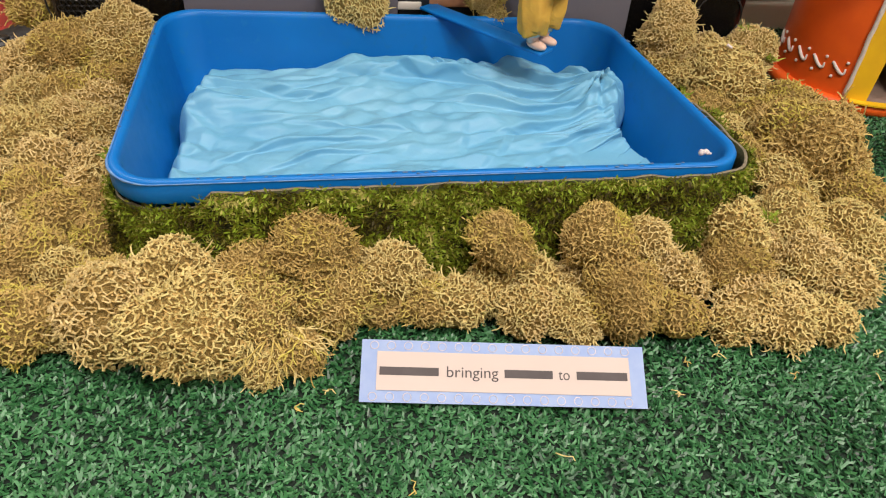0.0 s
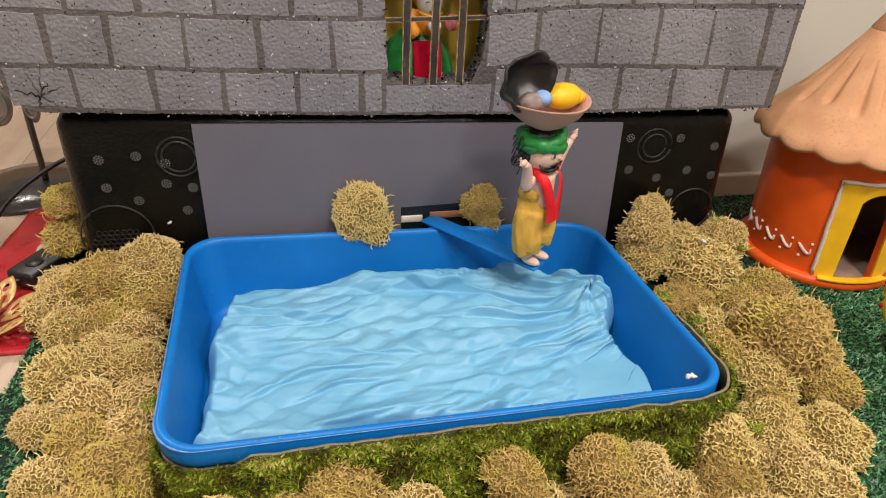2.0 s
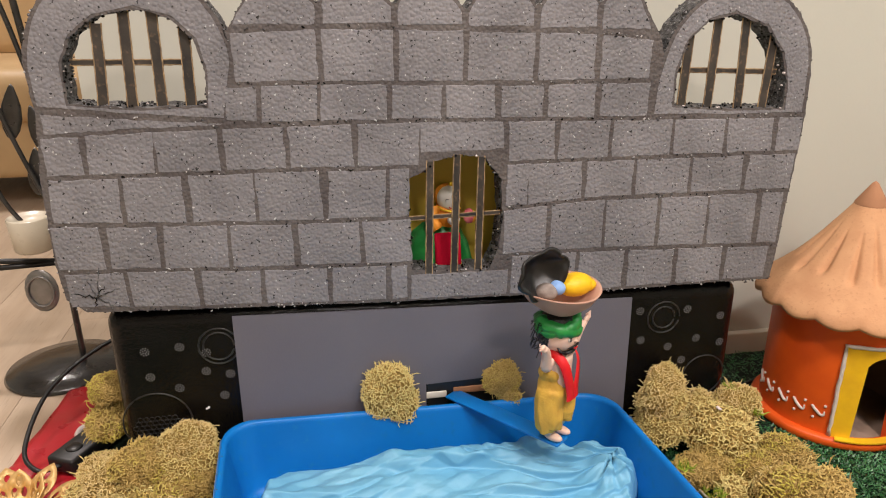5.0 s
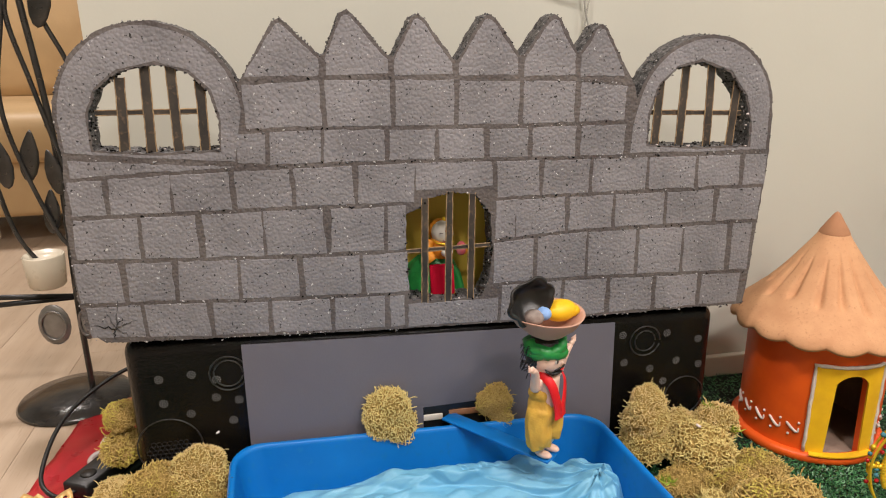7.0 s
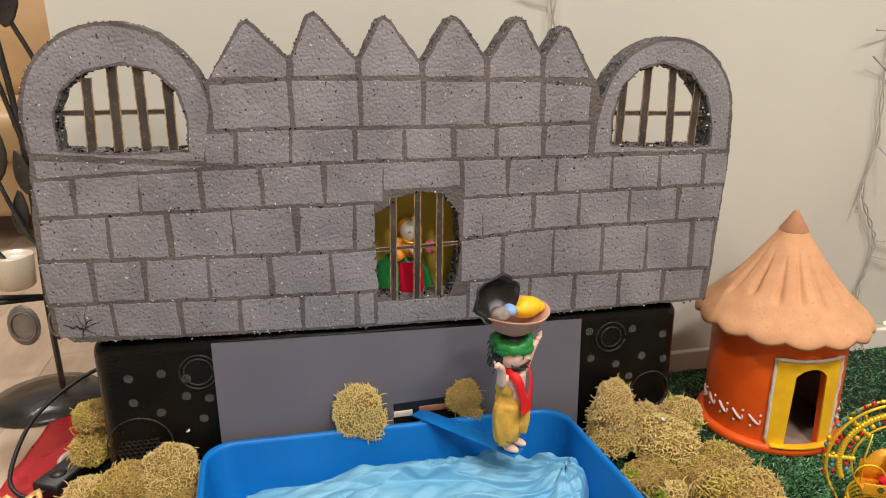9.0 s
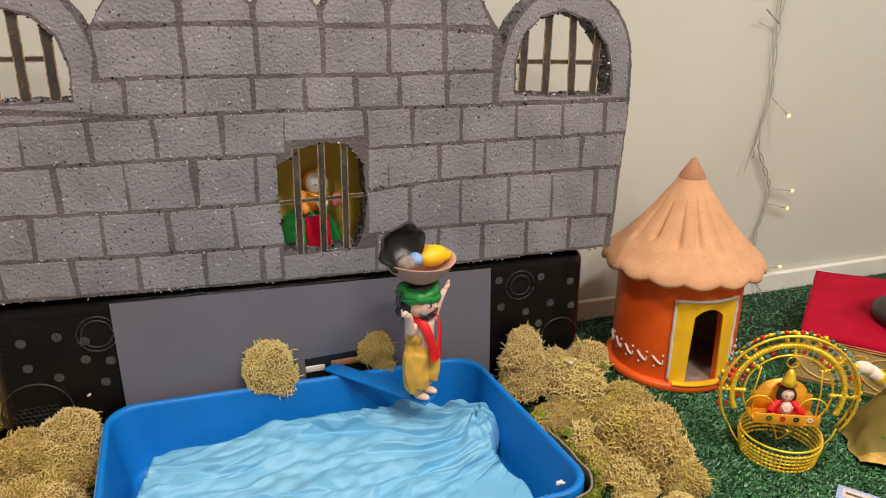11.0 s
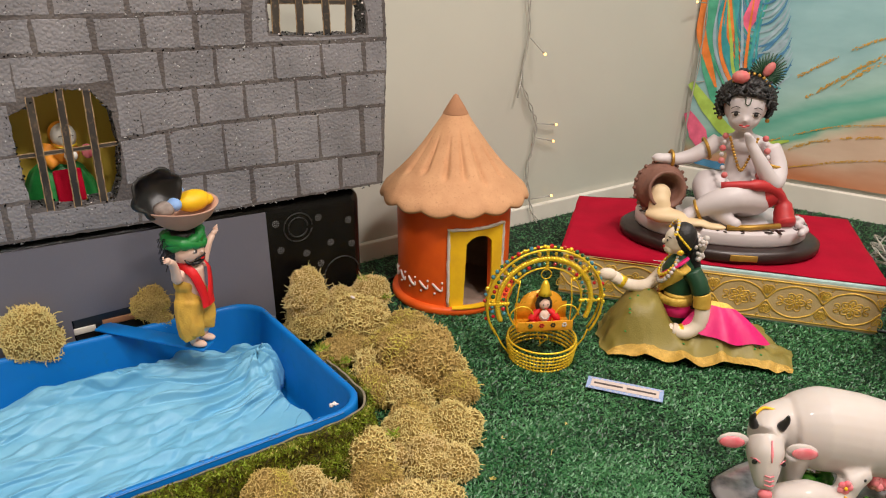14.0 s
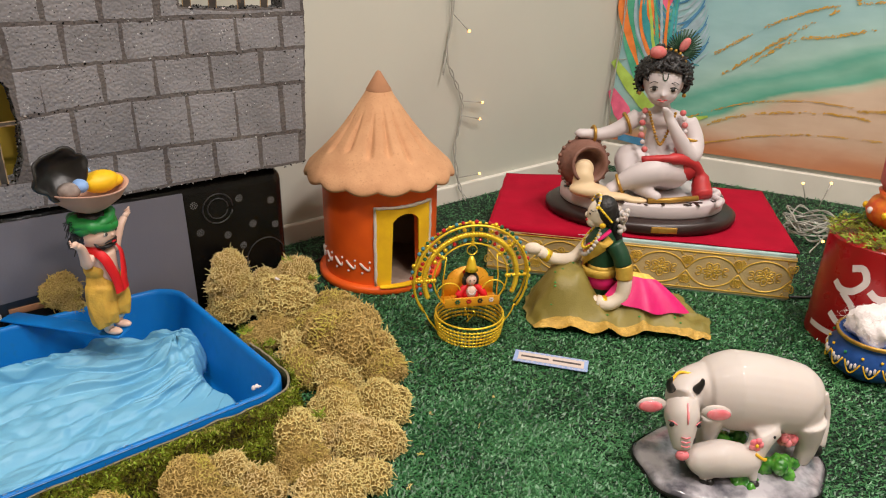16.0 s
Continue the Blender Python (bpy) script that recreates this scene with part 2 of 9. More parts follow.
M["butter"] = mat("cream_butter_resin", (0.72, 0.55, 0.33), (0.68, 0.5, 0.29), rough=0.5, scale=30)
M["statue_red"] = mat("red_resin_drape", (0.50, 0.03, 0.03), (0.42, 0.025, 0.03), rough=0.5, scale=40, bump=0.2)
M["old_gold"] = mat("painted_gold", (0.52, 0.30, 0.06), (0.42, 0.23, 0.04), rough=0.4, metal=0.6, scale=90, bump=0.3)
M["rose"] = mat("rose_resin", (0.60, 0.12, 0.12), (0.55, 0.2, 0.18), rough=0.6, scale=90, bump=0.2)
M["can_red"] = mat("glossy_dark_red", (0.40, 0.007, 0.009), (0.34, 0.006, 0.008), rough=0.3, scale=12, bump=0.03)
M["print_white"] = plain("white_print", (0.74, 0.66, 0.64), 0.4)
M["pot_blue"] = mat("metallic_blue_paint", (0.015, 0.075, 0.30), (0.02, 0.10, 0.38), rough=0.35, metal=0.3, scale=40, bump=0.25)
M["cotton"] = mat("cotton_wool", (0.86, 0.80, 0.78), (0.83, 0.76, 0.75), rough=0.95, scale=60, bump=0.4, bump_scale=240, sheen=0.4, bump_dist=0.004)
M["orange_pot"] = mat("orange_painted_clay", (0.75, 0.20, 0.015), (0.65, 0.07, 0.015), rough=0.45, scale=70, bump=0.2)
M["cards_blue"] = mat("pale_blue_patterned_card", (0.26, 0.36, 0.62), (0.31, 0.41, 0.64), rough=0.6, scale=80, bump=0.03)
M["cards_cream"] = mat("cream_paper", (0.60, 0.505, 0.455), (0.58, 0.49, 0.44), rough=0.7, scale=10, bump=0.03)
M["ink"] = plain("dark_ink", (0.085, 0.07, 0.07), 0.7)
M["moss_back"] = mat("moss_mat_backing", (0.03, 0.038, 0.007), (0.055, 0.05, 0.014), rough=0.9, scale=70, bump=0.8)
M["hessian"] = mat("grey_mat_edge", (0.26, 0.22, 0.15), (0.2, 0.17, 0.11), rough=0.9, scale=200, bump=0.6)
M["moss"] = island_mat("green_sheet_moss", [(0.045, 0.036, 0.008), (0.11, 0.095, 0.010), (0.15, 0.165, 0.010), (0.19, 0.26, 0.014), (0.27, 0.39, 0.03), (0.46, 0.41, 0.11)], rough=0.65, spec=0.25, patch=38, own=0.75, broad=2.0)
M["pale_dot"] = plain("pale_bead_dot", (0.24, 0.235, 0.23), 0.5)
M["rubbed"] = mat("rubbed_blue_plastic", (0.16, 0.30, 0.52), (0.06, 0.20, 0.50), rough=0.5, scale=160, bump=0.2)
M["scuff"] = mat("worn_plastic_scuff", (0.16, 0.26, 0.42), (0.08, 0.12, 0.22), rough=0.8, scale=200, bump=0.2)
M["sprig"] = island_mat("fresh_moss", [(0.10, 0.16, 0.01), (0.22, 0.30, 0.02), (0.40, 0.45, 0.05)], rough=0.6, spec=0.3)
M["clear_wire"] = mat("clear_cable", (0.42, 0.41, 0.36), (0.36, 0.35, 0.31), rough=0.25, scale=50, bump=0.0)
M["bead_red"] = plain("red_glass_bead", (0.5, 0.012, 0.02), 0.1, coat=0.6)
M["bead_green"] = plain("green_glass_bead", (0.02, 0.12, 0.05), 0.1, coat=0.6)
M["bead_blue"] = plain("teal_glass_bead", (0.06, 0.25, 0.32), 0.1, coat=0.6)
M["lace"] = mat("gold_plated_seat", (0.92, 0.44, 0.03), (0.84, 0.36, 0.02), rough=0.30, metal=0.25, scale=60, bump=0.1)
M["cable"] = plain("black_cable", (0.012, 0.012, 0.012), 0.45)
M["bag_red"] = mat("red_plastic_bag", (0.40, 0.012, 0.02), (0.48, 0.02, 0.03), rough=0.3, scale=14, bump=0.3, bump_scale=30)
M["steel"] = mat("dark_steel", (0.09, 0.088, 0.085), (0.06, 0.058, 0.056), rough=0.3, metal=0.8, scale=30, bump=0.15)
M["pale_steel"] = mat("brushed_grey_metal", (0.30, 0.29, 0.28), (0.22, 0.215, 0.205), rough=0.38, metal=0.6, scale=40, bump=0.15)
M["steel_glossy"] = mat("black_enamel", (0.018, 0.018, 0.018), (0.032, 0.031, 0.03), rough=0.22, scale=30, bump=0.4, coat=0.3)
M["leather"] = mat("tan_leather", (0.52, 0.36, 0.19), (0.44, 0.30, 0.15), rough=0.5, scale=6, bump=0.2, bump_scale=80)
M["wax"] = mat("frosted_glass_cup", (0.66, 0.6, 0.48), (0.6, 0.54, 0.42), rough=0.3, scale=20, bump=0.0)
M["mdf"] = mat("laser_cut_gold_board", (0.66, 0.42, 0.16), (0.6, 0.37, 0.13), rough=0.4, metal=0.25, scale=30, bump=0.1)


def lichen_material():
    m = mat("reindeer_lichen", (0.71, 0.525, 0.205), (0.61, 0.43, 0.14), rough=0.85, scale=22, bump=0.3, bump_scale=700, rand=0.17, spec=0.2)
    t = m.node_tree
    n, l = t.nodes, t.links
    b = n["Principled BSDF"]
    prev = b.inputs["Base Color"].links[0].from_socket
    co = n.new("ShaderNodeTexCoord")
    oi = n.new("ShaderNodeObjectInfo")
    nz = n.new("ShaderNodeTexNoise")
    nz.noise_dimensions = "4D"
    nz.inputs["Scale"].default_value = 1.1
    l.new(co.outputs["Object"], nz.inputs["Vector"])
    mu = n.new("ShaderNodeMath")
    mu.operation = "MULTIPLY"
    mu.inputs[1].default_value = 50
    l.new(oi.outputs["Random"], mu.inputs[0])
    l.new(mu.outputs[0], nz.inputs["W"])
    ramp = n.new("ShaderNodeValToRGB")
    ramp.color_ramp.elements[0].position, ramp.color_ramp.elements[1].position = 0.44, 0.64
    ramp.color_ramp.elements[0].color, ramp.color_ramp.elements[1].color = (0, 0, 0, 1), (0.85, 0.85, 0.85, 1)
    l.new(nz.outputs["Fac"], ramp.inputs["Fac"])
    mx = n.new("ShaderNodeMixRGB")
    l.new(ramp.outputs["Color"], mx.inputs["Fac"])
    l.new(prev, mx.inputs["Color1"])
    mx.inputs["Color2"].default_value = (0.60, 0.52, 0.10, 1)
    col = mx.outputs["Color"]
    for lo, hi, amount, c in ((0.64, 0.78, 0.8, (0.66, 0.57, 0.12)), (0.20, 0.06, 0.45, (0.50, 0.34, 0.11)), (0.36, 0.44, 0.5, (0.78, 0.63, 0.35))):
        mr = n.new("ShaderNodeMapRange")
        mr.inputs["From Min"].default_value, mr.inputs["From Max"].default_value, mr.inputs["To Max"].default_value = lo, hi, amount
        l.new(oi.outputs["Random"], mr.inputs["Value"])
        mk = n.new("ShaderNodeMixRGB")
        l.new(mr.outputs["Result"], mk.inputs["Fac"])
        l.new(col, mk.inputs["Color1"])
        mk.inputs["Color2"].default_value = (*c, 1)
        col = mk.outputs["Color"]
    l.new(col, b.inputs["Base Color"])
    return m


M["lichen"] = lichen_material()
# Browner copies of the lichen tan: shade deep in the clump put into colour.
M["lichen_inner"] = mat("lichen_shaded_twigs", (0.58, 0.41, 0.155), (0.48, 0.33, 0.11), rough=0.9, scale=22, bump=0.2, rand=0.12, spec=0.15)
M["lichen_core"] = mat("lichen_gap_shade", (0.48, 0.335, 0.11), (0.35, 0.235, 0.070), rough=0.95, scale=7, bump=1.0, bump_scale=34, bump_dist=0.006, c3=(0.52, 0.39, 0.13), spec=0.1)


# ---- mesh helpers ----
def finish(ob, mats, smooth=True):
    for m in (mats if isinstance(mats, (list, tuple)) else [mats]):
        ob.data.materials.append(m)
    if smooth:
        ob.data.shade_smooth()
    return ob


def part(name, bm, mats, parent=None, label="", smooth=True, sharp=None):
    """Links a bmesh as one mesh object, under a thing or a part."""
    bm.normal_update()
    me = bpy.data.meshes.new(name)
    bm.to_mesh(me)
    bm.free()
    ob = new(name, me)
    finish(ob, mats, smooth)
    if sharp:
        me.set_sharp_from_angle(angle=radians(sharp))
    if parent is not None:
        ob.parent = parent
    if label:
        tagged(ob, label)
    return ob


def raw(name, verts, faces, mats, parent=None, smooth=False, label=""):
    me = bpy.data.meshes.new(name)
    me.from_pydata([tuple(v) for v in verts], [], faces)
    me.update()
    ob = new(name, me)
    finish(ob, mats, smooth)
    if parent is not None:
        ob.parent = parent
    if label:
        tagged(ob, label)
    return ob


def empty(name, m, label, category, group="", kind=""):
    ob = new(name)
    ob.empty_display_size = 0.02
    ob.matrix_world = m
    return tagged(ob, label, category, group, kind)


def box(bm, c, size, bevel=0.0, rot=None, mi=0, seg=2):
    m = Matrix.Translation(c) @ (rot or Matrix.Identity(4)) @ Matrix.Diagonal((*size, 1))
    g = bmesh.ops.create_cube(bm, size=1, matrix=m)
    fs = {f for v in g["verts"] for f in v.link_faces}
    for f in fs:
        f.material_index = mi
    if bevel:
        es = {e for v in g["verts"] for e in v.link_edges}
        r = bmesh.ops.bevel(bm, geom=list(es), offset=bevel, segments=seg, affect="EDGES", profile=0.5)
        for f in r["faces"]:
            f.material_index = mi
    return bm


def lathe(bm, profile, seg=32, mi=0, m=None, wave=None, cap=False):
    """Turns (radius, height) pairs round the z axis."""
    m = m or Matrix.Identity(4)
    rings = []
    for k, (r, z) in enumerate(profile):
        if r < 1e-6:
            rings.append([bm.verts.new(m @ Vector((0, 0, z)))])
            continue
        ring = []
        for i in range(seg):
            a = 2 * math.pi * i / seg
            rr, zz = (r, z) if wave is None else wave(r, z, a, k)
            ring.append(bm.verts.new(m @ Vector((rr * math.cos(a), rr * math.sin(a), zz))))
        rings.append(ring)
    for a, b in zip(rings, rings[1:]):
        for i in range(seg):
            j = (i + 1) % seg
            vs = [a[i % len(a)], a[j % len(a)], b[j % len(b)], b[i % len(b)]]
            vs = list(dict.fromkeys(vs))
            if len(vs) > 2:
                f = bm.faces.new(vs)
                f.material_index = mi
    if cap and len(rings[-1]) > 1:
        bm.faces.new(rings[-1]).material_index = mi
    return bm


def tube(bm, pts, r, seg=8, mi=0, closed=False, taper=None):
    """A round bar along the points; r may be a list."""
    pts = [Vector(p) for p in pts]
    n = len(pts)
    rs = r if isinstance(r, (list, tuple)) else [r] * n
    rings = []
    up = Vector((0.13, 0.27, 1)).normalized()
    for i, p in enumerate(pts):
        a = pts[(i - 1) % n] if (closed or i) else p
        b = pts[(i + 1) % n] if (closed or i < n - 1) else p
        d = (b - a).normalized()
        u = d.cross(up)
        if u.length < 0.05:
            u = d.cross(Vector((1, 0.2, 0)))
        u.normalize()
        w = d.cross(u)
        rings.append([bm.verts.new(p + rs[i] * (math.cos(2 * math.pi * k / seg) * u + math.sin(2 * math.pi * k / seg) * w)) for k in range(seg)])
    pairs = list(zip(rings, rings[1:])) + ([(rings[-1], rings[0])] if closed else [])
    for a, b in pairs:
        for k in range(seg):
            f = bm.faces.new((a[k], a[(k + 1) % seg], b[(k + 1) % seg], b[k]))
            f.material_index = mi
    if not closed:
        for ring in (rings[0][::-1], rings[-1]):
            f = bm.faces.new(ring)
            f.material_index = mi
    return bm


def ball(bm, c, r, mi=0, seg=16, rot=None, sub=False):
    """An ellipsoid; r is a number or three half axes."""
    r = (r, r, r) if isinstance(r, (int, float)) else r
    m = Matrix.Translation(c) @ (rot or Matrix.Identity(4)) @ Matrix.Diagonal((*r, 1))
    rows = max(4, seg // 2)
    rings = []
    for j in range(rows + 1):
        t = math.pi * j / rows
        if j in (0, rows):
            rings.append([bm.verts.new(m @ Vector((0, 0, math.cos(t))))])
        else:
            rings.append([bm.verts.new(m @ Vector((math.sin(t) * math.cos(2 * math.pi * i / seg), math.sin(t) * math.sin(2 * math.pi * i / seg), math.cos(t)))) for i in range(seg)])
    for p, q in zip(rings, rings[1:]):
        for i in range(seg):
            k = (i + 1) % seg
            vs = [p[0], q[i], q[k]] if len(p) == 1 else [p[i], q[0], p[k]] if len(q) == 1 else [p[i], q[i], q[k], p[k]]
            bm.faces.new(vs).material_index = mi
    return bm


def arc(c, r, a0, a1, n, u=(1, 0, 0), v=(0, 0, 1)):
    c, u, v = Vector(c), Vector(u), Vector(v)
    return [c + r * (math.cos(radians(a0 + (a1 - a0) * i / (n - 1))) * u + math.sin(radians(a0 + (a1 - a0) * i / (n - 1))) * v) for i in range(n)]


def smooth_path(pts, n=6):
    """Catmull-Rom through the points."""
    p = [Vector(q) for q in pts]
    p = [p[0] * 2 - p[1]] + p + [p[-1] * 2 - p[-2]]
    out = []
    for i in range(1, len(p) - 2):
        a, b, c, d = p[i - 1:i + 3]
        for k in range(n):
            t = k / n
            out.append(0.5 * ((2 * b) + (c - a) * t + (2 * a - 5 * b + 4 * c - d) * t * t + (3 * b - a - 3 * c + d) * t ** 3))
    out.append(p[-2])
    return out


def organic(bm, voxel, rounds=6):
    """Melts overlapping forms into one soft skin; returns a new bmesh."""
    me = bpy.data.meshes.new("tmp")
    bm.to_mesh(me)
    bm.free()
    ob = new("tmp", me)
    rm = ob.modifiers.new("melt", "REMESH")
    rm.mode, rm.voxel_size = "VOXEL", voxel
    sm = ob.modifiers.new("soft", "SMOOTH")
    sm.iterations, sm.factor = rounds, 0.6
    dg = bpy.context.evaluated_depsgraph_get()
    res = bmesh.new()
    res.from_mesh(ob.evaluated_get(dg).to_mesh())
    for f in res.faces:
        f.smooth = True
        f.material_index = 0
    bpy.data.objects.remove(ob)
    bpy.data.meshes.remove(me)
    return res


def panel(bm, outline, holes, y0, y1, front=0, side=1):
    """An upright sheet in x and z with holes, from y0 (front) to y1 (back)."""
    loops = [outline] + holes
    edges = []
    for lp in loops:
        vs = [bm.verts.new((x, y0, z)) for x, z in lp]
        edges += [bm.edges.new((vs[i], vs[(i + 1) % len(vs)])) for i in range(len(vs))]
    g = bmesh.ops.triangle_fill(bm, use_beauty=True, edges=edges)
    fs = [f for f in g["geom"] if isinstance(f, bmesh.types.BMFace)]
    for f in fs:
        f.material_index = front
        if f.normal.y > 0:
            f.normal_flip()
    rim = [e for e in bm.edges if len(e.link_faces) == 1]
    twin = {v: bm.verts.new((v.co.x, y1, v.co.z)) for f in fs for v in f.verts}
    for f in fs:
        bm.faces.new([twin[v] for v in f.verts][::-1]).material_index = side
    for e in rim:
        p, q = e.verts
        bm.faces.new((p, q, twin[q], twin[p])).material_index = side
    bmesh.ops.recalc_face_normals(bm, faces=bm.faces[:])
    return bm


# ---- the room ----
FLOOR = -0.008
WALL_Y = 1.115
CORNER = Vector((1.735, WALL_Y, 0))
OBL = Vector((0.42, -0.907, 0)).normalized()      # the way that the oblique wall runs
END = CORNER + OBL * 3.4


def slab(name, c, size, material, label, category, bevel=0.0, rot=None):
    bm = bmesh.new()
    box(bm, (0, 0, 0), size, bevel)
    ob = part(name, bm, material, smooth=False)
    ob.matrix_world = Matrix.Translation(c) @ (rot or Matrix.Identity(4))
    return tagged(ob, label, category, kind="structure")


slab("wall_north", ((1.9 - 0.31) / 2, WALL_Y + 0.06, 1.2), (1.9 + 0.31, 0.12, 2.42), M["wall"], "pale sage-cream painted wall behind the display", "wall")
yaw_obl = Matrix.Rotation(math.atan2(OBL.y, OBL.x), 4, "Z")
side = Vector((-OBL.y, OBL.x, 0))
mid = CORNER + OBL * 1.7 + side * 0.06
slab("wall_east", (mid.x, mid.y, 1.2), (3.4, 0.12, 2.42), M["wall"], "pale painted wall behind the painted backdrop", "wall", rot=yaw_obl)
slab("wall_south", (0.2, -3.06, 1.2), (7.0, 0.12, 2.42), M["wall"], "plain painted wall closing the room", "wall")
slab("wall_west", (-3.06, 0.6, 1.2), (0.12, 7.4, 2.42), M["wall"], "plain painted wall closing the room", "wall")
slab("wall_far", (-0.6, 4.06, 1.2), (5.0, 0.12, 2.42), M["wall"], "far wall of the sitting area", "wall")
slab("wall_return", (1.9, 2.6, 1.2), (0.12, 2.9, 2.42), M["wall"], "plain painted wall closing the sitting area", "wall")
slab("wall_southeast", (3.5, -2.5, 1.2), (0.12, 1.2, 2.42), M["wall"], "plain painted wall closing the room", "wall")
slab("ceiling", (0.2, 0.5, CEIL + 0.05), (7.4, 7.8, 0.1), M["ceiling"], "white painted ceiling", "ceiling")

# boards of the floor
bm = bmesh.new()
box(bm, (0.2, 0.5, FLOOR - 0.031), (7.4, 7.8, 0.06))
floor = tagged(part("floor", bm, M["wood"], smooth=False), "pale oak laminate floor boards", "floor", kind="structure")
bm = bmesh.new()
box(bm, (0, 0, 0), (0.1893, 1.1993, 0.004), 0.0003, seg=1)
board = bpy.data.meshes.new("plank")
bm.to_mesh(board)
bm.free()
board.materials.append(M["wood"])
for i in range(13):
    for j in range(4):
        ob = new("plank", board)
        ob.location = (-2.7 + 0.19 * i, -0.3 + 1.2 * j - 0.37 * (i % 3), FLOOR - 0.0001)
        ob.parent = floor

# skirting
slab("baseboard_north", ((1.735 - 0.26) / 2, WALL_Y - 0.007, 0.017), (1.995, 0.014, 0.05), M["white"], "white painted skirting board", "baseboard", 0.003)
m2 = CORNER + OBL * 1.7 - side * 0.009
slab("baseboard_east", (m2.x, m2.y, 0.028), (3.4, 0.016, 0.072), M["white"], "white painted skirting board", "baseboard", 0.003, yaw_obl)

# ceiling lamps, all out of view; the one at y -1.5 is added fill
for k, (lx, ly, watts) in enumerate(LAMPS):
    bm = bmesh.new()
    lathe(bm, [(0.0, 0.0), (0.17, 0.0), (0.19, -0.012), (0.185, -0.026), (0.16, -0.028)], 32)
    ob = part("ceiling_light", bm, M["white"])
    ob.location = (lx, ly, CEIL)
    tagged(ob, "round white fitting of an unseen ceiling lamp", "ceiling light", "ceiling lights")


# ---- turf ----
TX0, TX1, TY0, TY1 = -0.345, 2.02, -0.25, 1.1


def turf_inside(x, y):
    lim = CORNER.x + (WALL_Y - y) * 0.463 - 0.02
    left = np.where(y > 0.72, -0.33, -0.62)
    return (x > left) & (x < lim)


bm = bmesh.new()
corners = [(-0.62, -0.3), (2.36, -0.3), (1.735, 1.1), (-0.33, 1.1), (-0.33, 0.72), (-0.62, 0.72)]
top = [bm.verts.new((x, y, 0.0)) for x, y in corners]
bot = [bm.verts.new((x, y, FLOOR + 0.002)) for x, y in corners]
bm.faces.new(top)
for i in range(6):
    bm.faces.new((bot[i], bot[(i + 1) % 6], top[(i + 1) % 6], top[i]))
bmesh.ops.recalc_face_normals(bm, faces=bm.faces[:])
turf = tagged(part("ground_turf", bm, M["turf_base"], smooth=False), "artificial turf mat on the floor, green darkened for shade between blades", "turf", kind="structure")


def blades(count, x0, x1, y0, y1, seed, size=1.0):
    """Short plastic blades lying every way, two triangles each, stitched in rows."""
    rng = np.random.default_rng(seed)
    x, y = rng.uniform(x0, x1, count), rng.uniform(y0, y1, count)
    x = np.round(x / 0.006) * 0.006 * 0.55 + x * 0.45
    ok = turf_inside(x, y)
    x, y = x[ok], y[ok]
    n = len(x)
    a = rng.uniform(0, 2 * np.pi, n)
    tilt = np.radians(rng.uniform(4, 42, n))
    ln = rng.uniform(0.0038, 0.0072, n) * size
    w = rng.uniform(0.0007, 0.00125, n) * size
    z = rng.uniform(0.0002, 0.003, n)
    d = np.stack([np.cos(a) * np.cos(tilt), np.sin(a) * np.cos(tilt), np.sin(tilt)], 1)
    s = np.stack([-np.sin(a), np.cos(a), rng.uniform(-0.35, 0.35, n)], 1)
    p = np.stack([x, y, z], 1)
    v = np.empty((n, 4, 3))
    v[:, 0] = p - s * w[:, None] * 0.8
    v[:, 1] = p + s * w[:, None] * 0.8
    v[:, 2] = p + d * ln[:, None] + s * w[:, None] * 0.75
    v[:, 3] = p + d * ln[:, None] * 0.85 - s * w[:, None] * 0.8
    v[:, 3, 2] -= 0.0012
    v[:, :, 2] = np.maximum(v[:, :, 2], 0.0002)
    f = np.arange(n * 4).reshape(n, 4)
    me = bpy.data.meshes.new("turf_blades")
    me.vertices.add(n * 4)
    me.vertices.foreach_set("co", v.reshape(-1))
    me.loops.add(n * 4)
    me.loops.foreach_set("vertex_index", f.reshape(-1).astype(np.int32))
    me.polygons.add(n)
    me.polygons.foreach_set("loop_start", np.arange(0, n * 4, 4, dtype=np.int32))
    me.update(calc_edges=True)
    me.materials.append(M["turf"])
    ob = new("turf_blades", me)
    ob.parent = turf
    return tagged(ob, "short glossy green plastic turf blades", kind="stuff")


blades(90000, -0.5, 0.75, 0.1, 0.48, 1, 1.05)
blades(108000, 0.45, 1.45, -0.02, 0.85, 2)
blades(52000, 0.6, 2.1, 0.2, 1.1, 3, 1.15)
blades(16000, -0.45, -0.1, 0.45, 0.98, 4)


# ---- blue tub ----
TUB = Vector((0.162, 0.679, 0))
TW, TD, TR, RIM = 0.562, 0.352, 0.043, 0.106


def rounded(w, d, r, n=7):
    out = []
    for cx, cy, a0 in ((w / 2 - r, d / 2 - r, 0), (-w / 2 + r, d / 2 - r, 90), (-w / 2 + r, -d / 2 + r, 180), (w / 2 - r, -d / 2 + r, 270)):
        for i in range(n):
            a = radians(a0 + 90 * i / (n - 1))
            out.append((cx + r * math.cos(a), cy + r * math.sin(a)))
    return out


def loft(bm, rings, mi=0, cap_last=False, cap_first=False):
    vr = [[bm.verts.new(p) for p in ring] for ring in rings]
    for a, b in zip(vr, vr[1:]):
        for i in range(len(a)):
            j = (i + 1) % len(a)
            bm.faces.new((a[i], a[j], b[j], b[i])).material_index = mi
    if cap_last:
        bm.faces.new(vr[-1]).material_index = mi
    if cap_first:
        bm.faces.new(vr[0][::-1]).material_index = mi
    return vr


